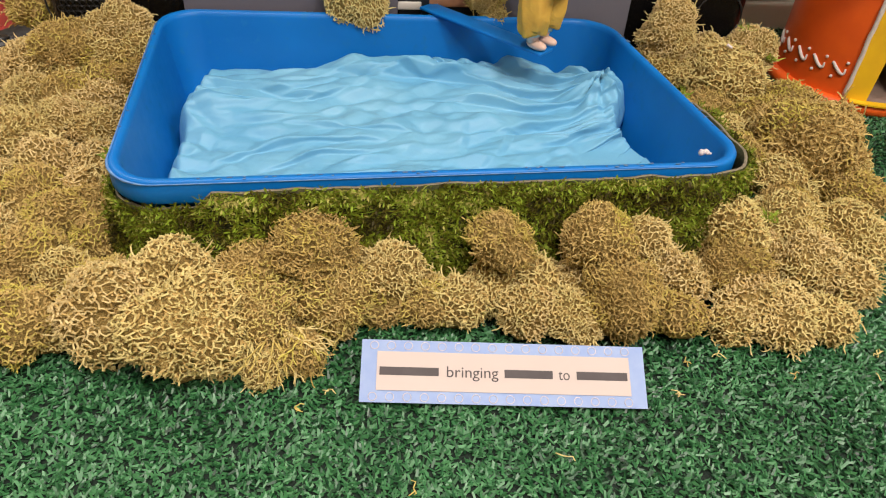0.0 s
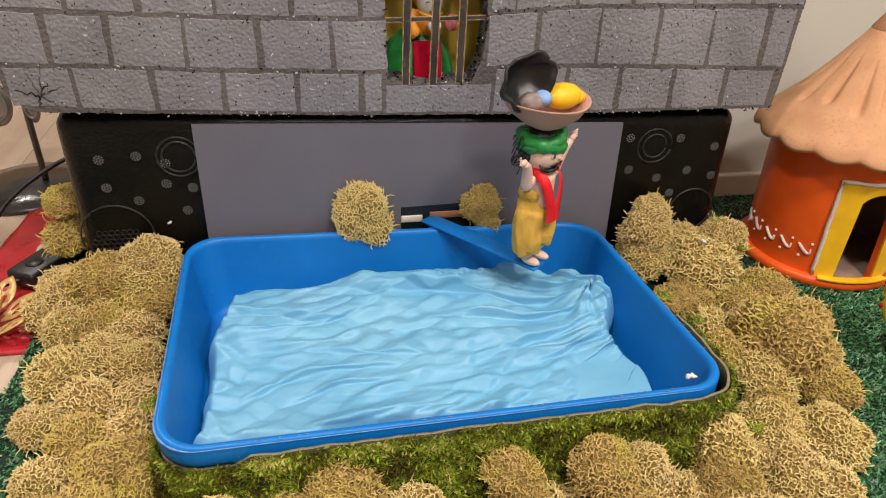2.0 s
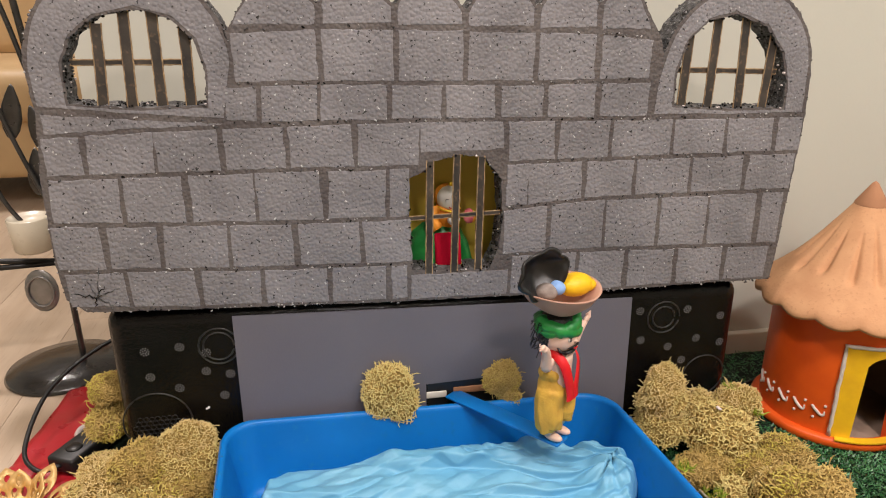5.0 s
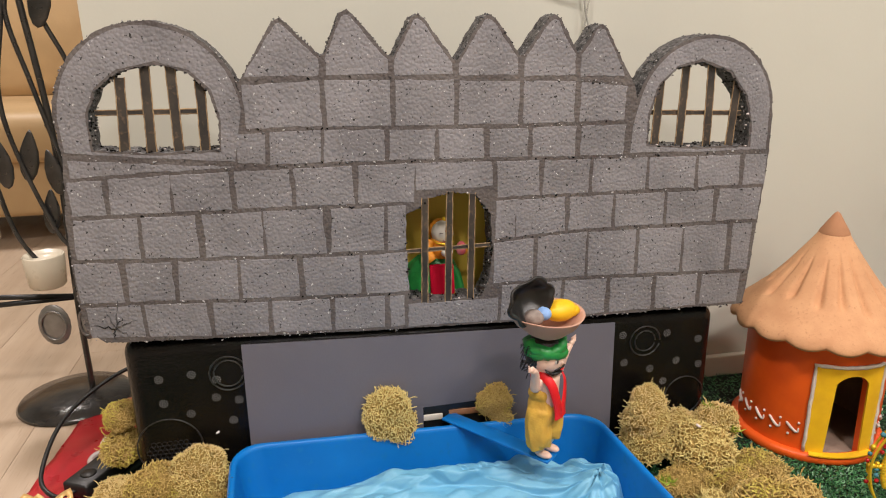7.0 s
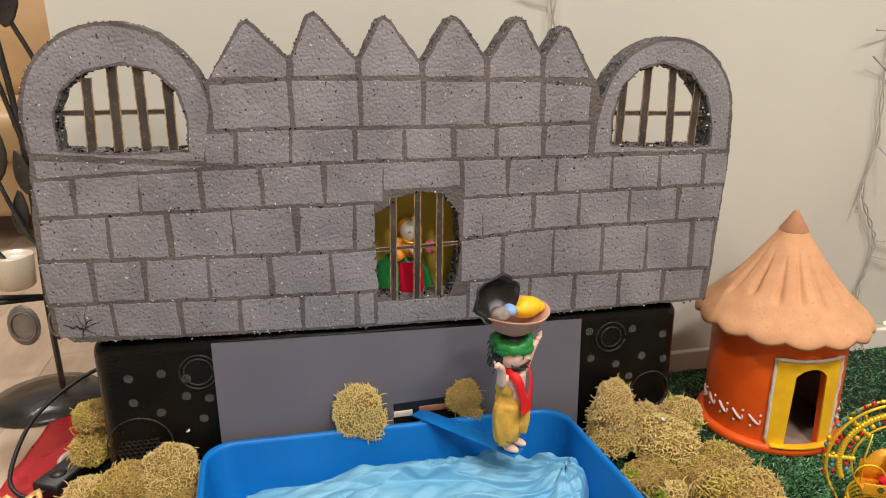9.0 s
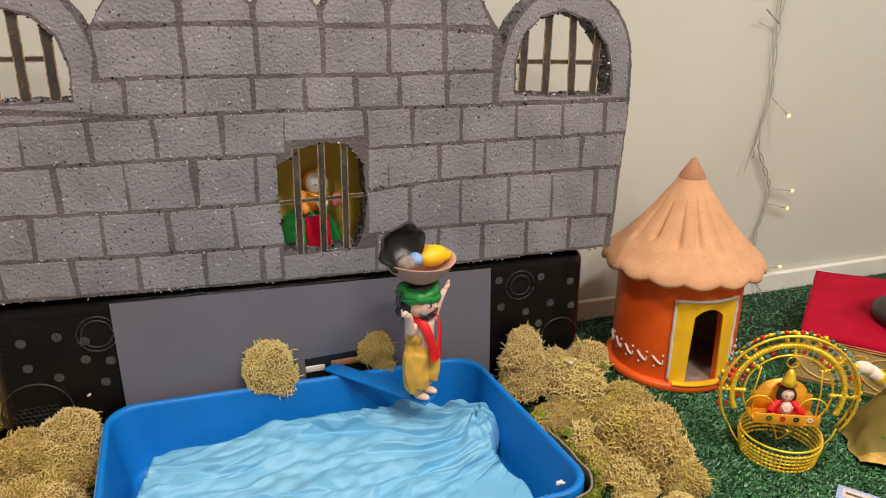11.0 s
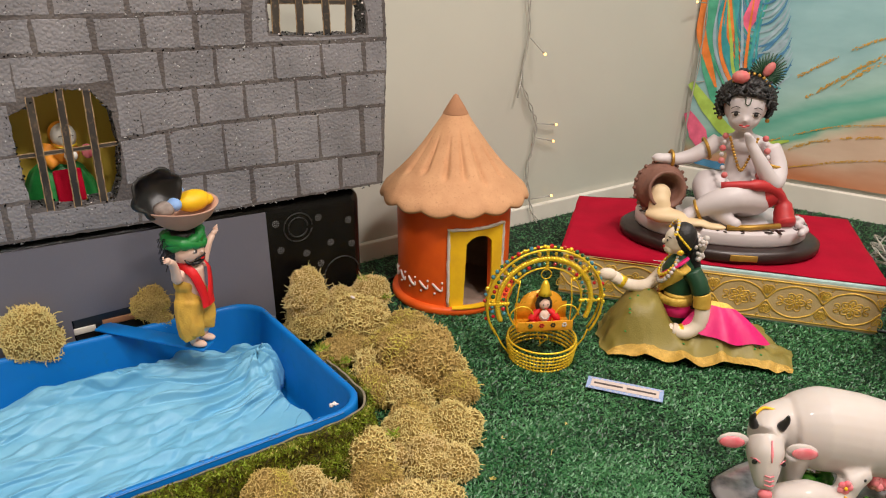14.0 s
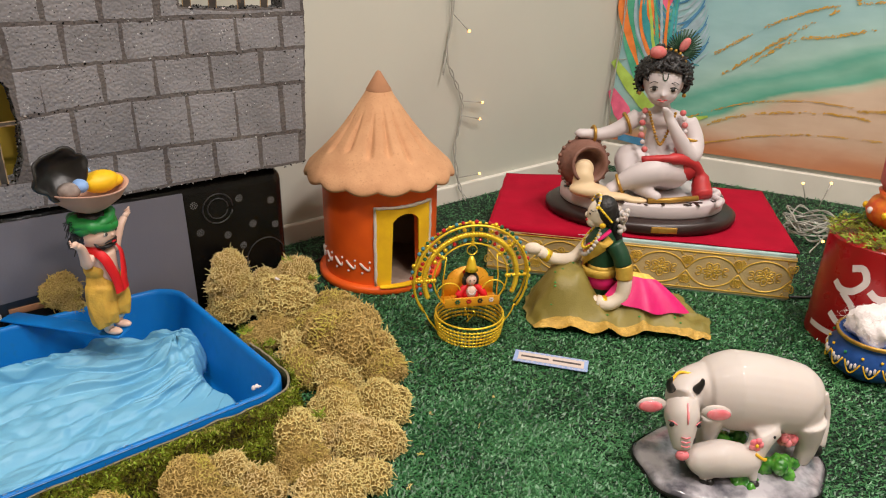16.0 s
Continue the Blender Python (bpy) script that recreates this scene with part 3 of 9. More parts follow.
def tub_bend(x, y):
    """The soft tub is a little out of square: its long sides are not quite parallel."""
    u, v = x / TW + 0.5, y / TD + 0.5
    return x * (1 - 0.03 * v) - 0.022 * v, y + (1 - v) * (-0.008 + 0.013 * u) + v * (0.019 - 0.018 * u)


def make_tub():
    th = empty("plastic_tub", Matrix.Translation(TUB), "scuffed blue plastic tub holding crumpled paper as water", "tub")
    def shell(name, rows, label="", last=False, first=False):
        bm = bmesh.new()
        loft(bm, [[(*tub_bend(x, y), z + 0.0012 * noise.noise(Vector((x * 9, y * 9, 3)))) for x, y in rounded(TW - 2 * i, TD - 2 * i, TR - i * 0.4, 12)] for i, z in rows], 0, cap_last=last, cap_first=first)
        bmesh.ops.recalc_face_normals(bm, faces=bm.faces[:])
        return part(name, bm, M["blue"], th, label, sharp=50)

    shell("rim", ((0.0065, RIM - 0.0225), (0.0012, RIM - 0.0215), (0.0, RIM - 0.018), (0.0, RIM - 0.003), (0.0012, RIM - 0.0006), (0.0028, RIM), (0.0058, RIM - 0.0003), (0.0078, RIM - 0.0022), (0.0086, RIM - 0.006)), "rolled blue rim with scuffed edge")
    shell("wall", ((0.0086, RIM - 0.006), (0.0105, RIM - 0.02), (0.0225, 0.016), (0.026, 0.008), (0.034, 0.005)), "", last=True)
    shell("outside", ((0.022, 0.001), (0.008, RIM - 0.026), (0.0065, RIM - 0.0225)), "", first=True)
    rng = random.Random(41)
    bm = bmesh.new()
    for k in range(90):
        t = rng.random() * 4
        px, py = (rng.uniform(-0.5, 0.5) * (TW - 0.1), (-1 if t < 2 else 1) * (TD / 2 - 0.003)) if t < 3 else ((1 if t < 3.6 else -1) * (TW / 2 - 0.003), rng.uniform(-0.5, 0.5) * (TD - 0.1))
        px, py = tub_bend(px, py)
        ball(bm, (px + rng.uniform(-.002, .002), py + rng.uniform(-.002, .002), RIM + 0.0003), (rng.uniform(0.0006, 0.003), rng.uniform(0.0004, 0.0011), 0.0003), 0, 6)
    tagged(part("scuffs", bm, M["scuff"], th, "pale worn scuffs on the rim"), kind="stuff")
    # rubbed pale plastic along the near left bend
    bm = bmesh.new()
    loop = [tub_bend(x, y) for x, y in rounded(TW + 0.0004, TD + 0.0004, TR, 12)]
    tube(bm, [(x, y, RIM - 0.0022) for x, y in loop[22:38]], [0.0003, 0.0006, 0.0009, 0.0012, 0.0014, 0.0013, 0.0014, 0.0012, 0.001, 0.0012, 0.001, 0.0008, 0.0007, 0.0006, 0.0004, 0.0003], 6)
    part("rubbed_edge", bm, M["rubbed"], th, "pale rubbed bend of the rim")
    return th


tub = make_tub()


def make_paper():
    """A crumpled sheet: long drawn folds from a knot, flat facets with sharp creases, a bunched rim and a standing tuft."""
    nx, ny = 280, 170
    rng = random.Random(17)

    def nz(a, b, c):
        return noise.noise(Vector((a, b, c)))

    def step(t):
        t = min(1, max(0, t))
        return t * t * (3 - 2 * t)

    def tri(p):
        return abs((p % 2.0) - 1.0)

    def saw(p):
        """A slow rise and a steep fall."""
        f = p - math.floor(p)
        return f / 0.80 if f < 0.80 else (1 - f) / 0.20

    creases = []
    for k in range(12):
        a = radians(90 + rng.uniform(-38, 38))
        freq = rng.uniform(34, 95)
        creases.append((math.cos(a), math.sin(a), freq, rng.uniform(0, 2), 0.22 / freq, rng.uniform(0, 90)))
    gx, gy = 0.185, 0.030
    verts = []
    for j in range(ny + 1):
        for i in range(nx + 1):
            u, v = i / nx, j / ny
            back = step(v)
            left = -0.262 + 0.006 * nz(v * 4, 0.5, 2.0) + 0.018 * step((v - 0.55) / 0.45)
            right = 0.244 - 0.020 * step((v - 0.25) / 0.2) + 0.022 * step((v - 0.5) / 0.2) + 0.006 * nz(v * 6, 1.5, 7.0) - 0.03 * step((v - 0.85) / 0.15)
            lo, hi = -0.132 + 0.006 * nz(u * 7, 3.3, 1.0), 0.150 + 0.007 * nz(u * 9, 4.4, 6.0) - 0.028 * step((u - 0.72) / 0.25) - 0.03 * step((0.08 - u) / 0.08)
            x, y = left + (right - left) * u, lo + (hi - lo) * v
            e = min(u * 1.7, (1 - u) * 1.7, v, 1 - v)
            # long folds drawn out of the knot, leaning towards the viewer's side
            dx, dy = gx - x, y - gy + 0.010 * nz(x * 6, y * 6, 1.7)
            r = math.hypot(dx, dy)
            th = math.atan2(dy, max(dx + 0.13, 0.03))
            far = min(1, 0.40 + r / 0.25)
            f1 = saw(-th * 5.0 + 2.4 * nz(x * 2.4, y * 7, 5.1))
            f2 = saw(-th * 9.0 + 4.4 * nz(x * 3.0, y * 10, 8.3) + 0.3)
            f3 = saw(-(y * 0.9 - x * 0.22) * 26 + 3.0 * nz(x * 4, y * 7, 2.9))
            m1 = max(0, min(1, 0.60 + 1.8 * nz(x * 4, y * 18, 4.4))) * far
            m2 = max(0, min(1, 0.40 + 2.2 * nz(x * 5, y * 24, 7.7))) * min(1, 0.5 + r / 0.2)
            m3 = max(0, min(1, 0.25 + 2.1 * nz(x * 6, y * 12, 9.9)))
            z = 0.040 + 0.012 * back + 0.010 * nz(x * 5, y * 8, 6.6) + 0.017 * m1 * f1 + 0.008 * m2 * f2 + 0.0055 * m3 * f3
            # small straight creases between flat facets
            for ca, sa, freq, ph, amp, sd in creases:
                mask = max(0, min(1, 0.2 + 2.4 * nz(x * 9, y * 12, sd)))
                if mask > 0:
                    z += amp * mask * tri((ca * x + sa * y) * freq + ph)
            # bunched left end and front lip, standing tuft
            bunch = step((0.13 - u) / 0.13) * step((0.75 - v) / 0.2)
            z += bunch * (0.012 * tri(x * 34 + y * 22 + 2 * nz(x * 14, y * 14, 1.1)) + 0.009 * tri(y * 46 - x * 18 + 2 * nz(x * 20, y * 20, 6.1)) - 0.006)
            tx, ty = x - 0.206, y - 0.050
            tuft = math.exp(-(tx / 0.034) ** 2 - (ty / 0.040) ** 2)
            ta = math.atan2(ty, tx)
            z += tuft * (0.016 + 0.017 * tri(ta * 1.9 + 0.6 * nz(x * 30, y * 30, 3.3)) + 0.006 * tri(ta * 4.3 + 9 * tx))
            # the smooth card at the near right
            flat = step((x - 0.150 - 0.25 * (y + 0.02)) / 0.02) * step((-0.018 - y) / 0.03)
            flat = max(flat, step((-0.113 + 0.010 * nz(u * 5, 0.0, 3.0) - y) / 0.008))
            z = z * (1 - flat) + flat * (0.040 + 0.008 * u + 0.002 * nz(x * 12, y * 30, 4.2))
            z -= 0.032 * max(0, 1 - e / 0.045) ** 1.5
            lean = (0.011 * m1 * f1 + 0.006 * m2 * f2 + 0.004 * m3 * f3) * min(1, e / 0.06)
            verts.append((x, y - lean, max(0.012, z)))
    faces = [(j * (nx + 1) + i, j * (nx + 1) + i + 1, (j + 1) * (nx + 1) + i + 1, (j + 1) * (nx + 1) + i) for j in range(ny) for i in range(nx)]
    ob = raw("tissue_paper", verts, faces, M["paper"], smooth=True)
    md = ob.modifiers.new("thickness", "SOLIDIFY")
    md.thickness = 0.0006
    ob.location = (TUB.x, TUB.y, 0)
    return tagged(ob, "crumpled pale blue tissue paper lying in the tub as water", "paper")


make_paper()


# ---- moss mat round the tub ----
def moss_path():
    """The line of the mat along the tub's front and its near right corner."""
    pts = []
    w, d, r = TW / 2 + 0.006, TD / 2 + 0.006, TR + 0.006
    for i in range(6):
        pts.append((-w, -d + r + 0.05 - 0.01 * i))
    for i in range(1, 12):
        a = radians(180 + 90 * i / 12)
        pts.append((-w + r + r * math.cos(a), -d + r + r * math.sin(a)))
    for i in range(56):
        pts.append((-w + r + (2 * w - 2 * r) * i / 55, -d))
    for i in range(1, 14):
        a = radians(-90 + 90 * i / 13)
        pts.append((w - r + r * math.cos(a), -d + r + r * math.sin(a)))
    for i in range(1, 8):
        pts.append((w, -d + r + 0.012 * i))
    return [TUB + Vector((*tub_bend(*p), 0)) for p in pts]


def make_moss():
    th = empty("moss_mat", Matrix.Translation((0, 0, 0)), "strip of green sheet moss wrapped round the tub front", "moss")
    path = moss_path()
    bm = bmesh.new()
    rows = 8
    grid = []
    for i, p in enumerate(path):
        q = path[min(i + 1, len(path) - 1)] - path[max(i - 1, 0)]
        nrm = Vector((q.y, -q.x, 0)).normalized()
        low = max(0.0, min(1.0, (22 - i) / 2))
        p = p - nrm * 0.012 * low
        top_z = 0.101 - 0.022 * low + 0.0025 * noise.noise(p * 40)
        col = []
        for k in range(rows + 1):
            f = k / rows
            out = 0.004 + 0.022 * (1 - f) ** 1.4 + 0.006 * noise.noise(Vector((p.x * 40, p.y * 40, f * 4))) * (1 - f * 0.5)
            col.append((p + nrm * out, top_z * f))
        grid.append((col, nrm))
    front = [[bm.verts.new((c.x, c.y, z)) for c, z in col] for col, _ in grid]
    back = [[bm.verts.new((c.x - n.x * 0.003 * 1, c.y - n.y * 0.003, z)) for c, z in col] for col, n in grid]
    for i in range(len(front) - 1):
        for k in range(rows):
            bm.faces.new((front[i][k], front[i + 1][k], front[i + 1][k + 1], front[i][k + 1]))
            bm.faces.new((back[i][k + 1], back[i + 1][k + 1], back[i + 1][k], back[i][k]))
        f = bm.faces.new((front[i][rows], front[i + 1][rows], back[i + 1][rows], back[i][rows]))
        f.material_index = 1
    part("backing", bm, [M["moss_back"], M["hessian"]], th, "felted grey-brown backing of the moss")
    # fronds
    rng = np.random.default_rng(7)
    verts, faces = [], []
    for s in range(6800):
        i = int(rng.integers(0, len(grid) - 1))
        f = rng.random() if rng.random() < 0.88 else rng.uniform(0.93, 1.0)
        col, n = grid[i]
        k = int(f * rows)
        t = f * rows - k
        a, b = col[k], col[min(k + 1, rows)]
        side = path[i + 1] - path[i]
        p = a[0].lerp(b[0], t) + side * rng.random() + Vector((0, 0, a[1] * (1 - t) + b[1] * t))
        along = side.normalized()
        ang = rng.uniform(0, 2 * math.pi)
        d = (n * rng.uniform(0.15, 0.9) + along * math.cos(ang) + Vector((0, 0, 1)) * math.sin(ang)).normalized()
        ln = rng.uniform(0.006, 0.015)
        if p.z + d.z * ln > 0.105:
            d.z = -abs(d.z)
        bend = Vector([rng.uniform(-0.5, 0.5) for _ in range(3)])
        leaves = int(rng.integers(4, 7))
        flat = d.cross(n + bend).normalized()
        for q in range(leaves):
            g = q / leaves
            base = p + d * ln * g + bend * ln * g * g + n * 0.002
            way = (d * 0.7 + flat * (1 if q % 2 else -1) * rng.uniform(0.5, 1.0) + n * rng.uniform(-0.2, 0.5)).normalized()
            size = rng.uniform(0.0034, 0.0085) * (1 - 0.4 * g)
            wd = way.cross(n + bend).normalized() * size * rng.uniform(0.11, 0.22)
            o = len(verts)
            verts += [base, base + way * size * 0.5 + wd, base + way * size, base + way * size * 0.5 - wd]
            faces.append((o, o + 1, o + 2, o + 3))
    # long curled strands over the leaves
    for s in range(5200):
        i = int(rng.integers(1, len(grid) - 2))
        col, n = grid[i]
        f = rng.uniform(0.05, 0.97)
        k = int(f * rows)
        p = col[k][0].lerp(col[min(k + 1, rows)][0], f * rows - k) + Vector((0, 0, col[k][1] + (col[min(k + 1, rows)][1] - col[k][1]) * (f * rows - k))) + n * rng.uniform(0.002, 0.005)
        along = (path[i + 1] - path[i]).normalized()
        ang, curl, ln, wd = rng.uniform(0, 6.28), rng.uniform(-0.9, 0.9), rng.uniform(0.003, 0.0065), rng.uniform(0.00035, 0.0008)
        o = len(verts)
        for q in range(4):
            d = along * math.cos(ang) + Vector((0, 0, 1)) * math.sin(ang)
            w = d.cross(n).normalized() * wd * (1 - 0.2 * q)
            if p.z > 0.104:
                p = Vector((p.x, p.y, 0.104))
            verts += [p - w, p + w]
            if q:
                faces.append((o + 2 * q - 2, o + 2 * q - 1, o + 2 * q + 1, o + 2 * q))
            p = p + d * ln + n * rng.uniform(-0.0006, 0.001)
            ang += curl
    ob = raw("fronds", verts, faces, M["moss"], th)
    tagged(ob, "tangled green and olive moss fronds", kind="stuff")
    return th


make_moss()


# ---- lichen ----
def lichen_mesh(seed, lump=0.22, cells=600, lobes=7):
    """One clump of radius one: lobes of a loose net from which twigs rise and fork into many short tips, over a rough
    core coloured darker as gap shade.
    """
    rng = random.Random(seed)
    verts, faces, mats = [], [], []
    caps = []
    for _ in range(lobes):
        c = Vector((rng.gauss(0, 1), rng.gauss(0, 1), abs(rng.gauss(0, 1)))).normalized()
        caps.append((c, rng.uniform(0.04, 0.20) * lump / 0.22, rng.uniform(0.22, 0.55)))

    def radius(d, k):
        r = 0.86 + 0.22 * noise.noise(d * 2.4 + Vector((0, seed, 0))) + 0.12 * noise.noise(d * 6.0 + Vector((seed, 0, 0))) + 0.05 * noise.noise(d * 13.0 + Vector((0, 0, seed)))
        for c, h, w in caps:
            r = max(r, 0.84 + h - (1 - d.dot(c)) / w * 0.5)
        return k * r

    def twig(a, b, ra, rb, mi=0):
        d = (b - a)
        u = d.cross(Vector((0.3, 0.5, 0.8)))
        if u.length < 1e-6:
            return
        u.normalize()
        w = d.cross(u).normalized()
        o = len(verts)
        ring = [u, u * -0.5 + w * 0.866, u * -0.5 - w * 0.866]
        for q in ring:
            verts.append(a + q * ra)
        if rb:
            for q in ring:
                verts.append(b + q * rb)
        else:
            verts.append(b)
        for k in range(3):
            k2 = (k + 1) % 3
            faces.append((o + k, o + k2, o + 3 + k2, o + 3 + k) if rb else (o + k, o + k2, o + 3))
            mats.append(mi)

    gap = 3.2 / math.sqrt(cells)
    th = gap * 0.165

    def shake(k):
        return Vector((rng.uniform(-k, k), rng.uniform(-k, k), rng.uniform(-k, k)))

    hull = bmesh.new()
    for i in range(cells):
        z = 1 - 2 * (i + 0.5) / cells
        a = i * 2.399963
        c = Vector((math.sqrt(1 - z * z) * math.cos(a), math.sqrt(1 - z * z) * math.sin(a), z))
        hull.verts.new((c + shake(gap * 0.75)).normalized())
    bmesh.ops.convex_hull(hull, input=hull.verts[:])
    hull.faces.index_update()
    node = {}
    for f in hull.faces:
        c = f.calc_center_median().normalized()
        if c.z > -0.40:
            node[f.index] = c * (radius(c, 1.0) * rng.uniform(0.87, 0.95)) + shake(gap * 0.18)
    spin = Matrix.Rotation(2.1, 3, "Z")
    for e in hull.edges:
        fs = [f.index for f in e.link_faces if f.index in node]
        if len(fs) == 2 and rng.random() < 0.72:
            a, b = node[fs[0]], node[fs[1]]
            if (a - b).length < gap * 1.5:
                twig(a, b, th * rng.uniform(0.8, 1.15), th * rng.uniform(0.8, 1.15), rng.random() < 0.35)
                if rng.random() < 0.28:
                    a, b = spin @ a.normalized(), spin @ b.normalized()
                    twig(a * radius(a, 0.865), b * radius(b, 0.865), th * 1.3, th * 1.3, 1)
    hull.free()
    for c in node.values():
        n = c.normalized()
        # a stem that forks, with two or three tips on the fork
        way = (n + shake(0.75)).normalized()
        e = c + way * gap * rng.uniform(0.22, 0.5)
        if rng.random() < 0.55:
            twig(c, e, th * 0.95, th * 0.85)
        else:
            e = c
        for q in range(3 if rng.random() < 0.2 else 2):
            w2 = (way * 0.7 + shake(1.0)).normalized()
            twig(e, e + w2 * gap * rng.uniform(0.28, 0.5), th * 0.9, 0)
        if rng.random() < 0.12:
            w2 = (n * 0.2 + shake(1.0)).normalized()
            twig(c, c + w2 * gap * rng.uniform(0.4, 0.7), th * 0.85, th * 0.5)
        if rng.random() < 0.02:
            # a long sprig that stands out
            p, way = e, (n + shake(0.6)).normalized()
            for q in range(3):
                way = (way + shake(0.5)).normalized()
                e2 = p + way * gap * rng.uniform(0.5, 0.9)
                twig(p, e2, th * 1.0, th * 0.8)
                twig(e2, e2 + (way + shake(0.9)) * gap * 0.4, th * 0.8, 0)
                p = e2
    # filler core; its darker tan stands in for shade between the twigs
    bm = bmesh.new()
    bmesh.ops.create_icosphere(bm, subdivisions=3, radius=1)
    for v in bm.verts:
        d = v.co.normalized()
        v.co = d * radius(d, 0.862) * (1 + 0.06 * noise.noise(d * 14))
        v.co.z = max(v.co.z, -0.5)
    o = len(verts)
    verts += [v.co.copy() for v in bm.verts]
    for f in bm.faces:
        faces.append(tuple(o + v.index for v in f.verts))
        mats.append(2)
    bm.free()
    me = bpy.data.meshes.new("lichen_clump")
    me.from_pydata([tuple(v) for v in verts], [], faces)
    me.polygons.foreach_set("material_index", [int(k) for k in mats])
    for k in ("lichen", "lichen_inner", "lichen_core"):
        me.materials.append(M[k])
    me.update()
    return me


BIG = [lichen_mesh(s, l, c, n) for s, l, c, n in ((11, 0.26, 980, 10), (12, 0.34, 1080, 13), (13, 0.30, 1150, 12))]
LICHEN = [lichen_mesh(s, l, c, n) for s, l, c, n in ((1, 0.26, 540, 8), (2, 0.34, 620, 9), (3, 0.30, 590, 8), (4, 0.38, 690, 11), (5, 0.32, 650, 10))]
SMALL = [lichen_mesh(s, l, c, n) for s, l, c, n in ((21, 0.26, 330, 6), (22, 0.34, 380, 7), (23, 0.30, 350, 6))]
lich_rng = random.Random(11)


def lichen(x, y, r, z=None, squash=0.95, label="rounded clump of dry tan reindeer lichen on the turf", stretch=None, tip=None):
    ob = new("lichen_clump", BIG[lich_rng.randrange(3)] if r > 0.0385 else LICHEN[lich_rng.randrange(5)] if r > 0.0275 else SMALL[lich_rng.randrange(3)])
    sx, sy = stretch or (lich_rng.uniform(0.94, 1.22), lich_rng.uniform(0.9, 1.12))
    turn = pose(0, 0, 0, lich_rng.uniform(-20, 20), lich_rng.uniform(-20, 20), lich_rng.uniform(0, 360)) if stretch is None else (tip or Matrix.Identity(4))
    ob.matrix_world = Matrix.Translation((x, y, r * 0.58 * squash if z is None else z)) @ turn @ Matrix.Diagonal((r * sx, r * sy, r * squash, 1))
    return tagged(ob, label, "lichen", "lichen clumps round the tub")


FRONT = [(-0.180, 0.432, 0.034), (-0.106, 0.435, 0.048), (-0.051, 0.407, 0.044), (0.060, 0.435, 0.040), (0.006, 0.427, 0.037), (0.008, 0.379, 0.020), (-0.023, 0.398, 0.028), (0.034, 0.392, 0.022), (0.098, 0.447, 0.029), (0.141, 0.437, 0.027),
         (0.236, 0.452, 0.032), (0.199, 0.455, 0.030), (0.164, 0.433, 0.030), (0.220, 0.420, 0.028), (0.252, 0.414, 0.028), (0.302, 0.418, 0.040), (0.261, 0.406, 0.022), (-0.156, 0.427, 0.022), (0.270, 0.452, 0.030), (0.330, 0.452, 0.030), (0.125, 0.462, 0.026)]
RIGHT = [(0.369, 0.450, 0.030), (0.352, 0.407, 0.024), (0.421, 0.458, 0.036), (0.422, 0.413, 0.034), (0.398, 0.396, 0.023), (0.444, 0.399, 0.031), (0.511, 0.520, 0.040), (0.497, 0.452, 0.038), (0.483, 0.394, 0.024), (0.563, 0.495, 0.044), (0.530, 0.438, 0.031),
         (0.595, 0.635, 0.066), (0.638, 0.628, 0.038), (0.552, 0.590, 0.036), (0.615, 0.571, 0.034), (0.645, 0.755, 0.040), (0.598, 0.748, 0.036), (0.585, 0.820, 0.050), (0.540, 0.690, 0.036), (0.512, 0.755, 0.036), (0.545, 0.770, 0.036), (0.520, 0.640, 0.034), (0.640, 0.692, 0.026), (0.600, 0.700, 0.034), (0.460, 0.480, 0.030)]
LEFT = [(-0.235, 0.845, 0.044), (-0.185, 0.838, 0.044), (-0.275, 0.800, 0.036), (-0.232, 0.800, 0.044), (-0.199, 0.790, 0.036), (-0.278, 0.813, 0.032), (-0.215, 0.734, 0.038), (-0.258, 0.707, 0.040), (-0.220, 0.667, 0.036), (-0.168, 0.654, 0.034), (-0.175, 0.715, 0.038),
        (-0.217, 0.599, 0.034), (-0.245, 0.563, 0.028), (-0.182, 0.560, 0.036), (-0.156, 0.580, 0.030), (-0.145, 0.530, 0.030), (-0.193, 0.513, 0.034), (-0.158, 0.488, 0.026), (-0.225, 0.503, 0.030), (-0.165, 0.610, 0.034), (-0.268, 0.640, 0.030), (-0.310, 0.850, 0.036), (-0.300, 0.895, 0.034), (-0.225, 0.465, 0.028), (-0.130, 0.478, 0.028)]
for x, y, r in FRONT + RIGHT + LEFT:
    near_tub = max(0, 1 - max(0, abs(x - TUB.x) - TW / 2, abs(y - TUB.y) - TD / 2) / 0.10)
    lichen(x, y, r * lich_rng.uniform(1.0, 1.09), None, lich_rng.uniform(0.85, 1.02) + 0.1 * near_tub)
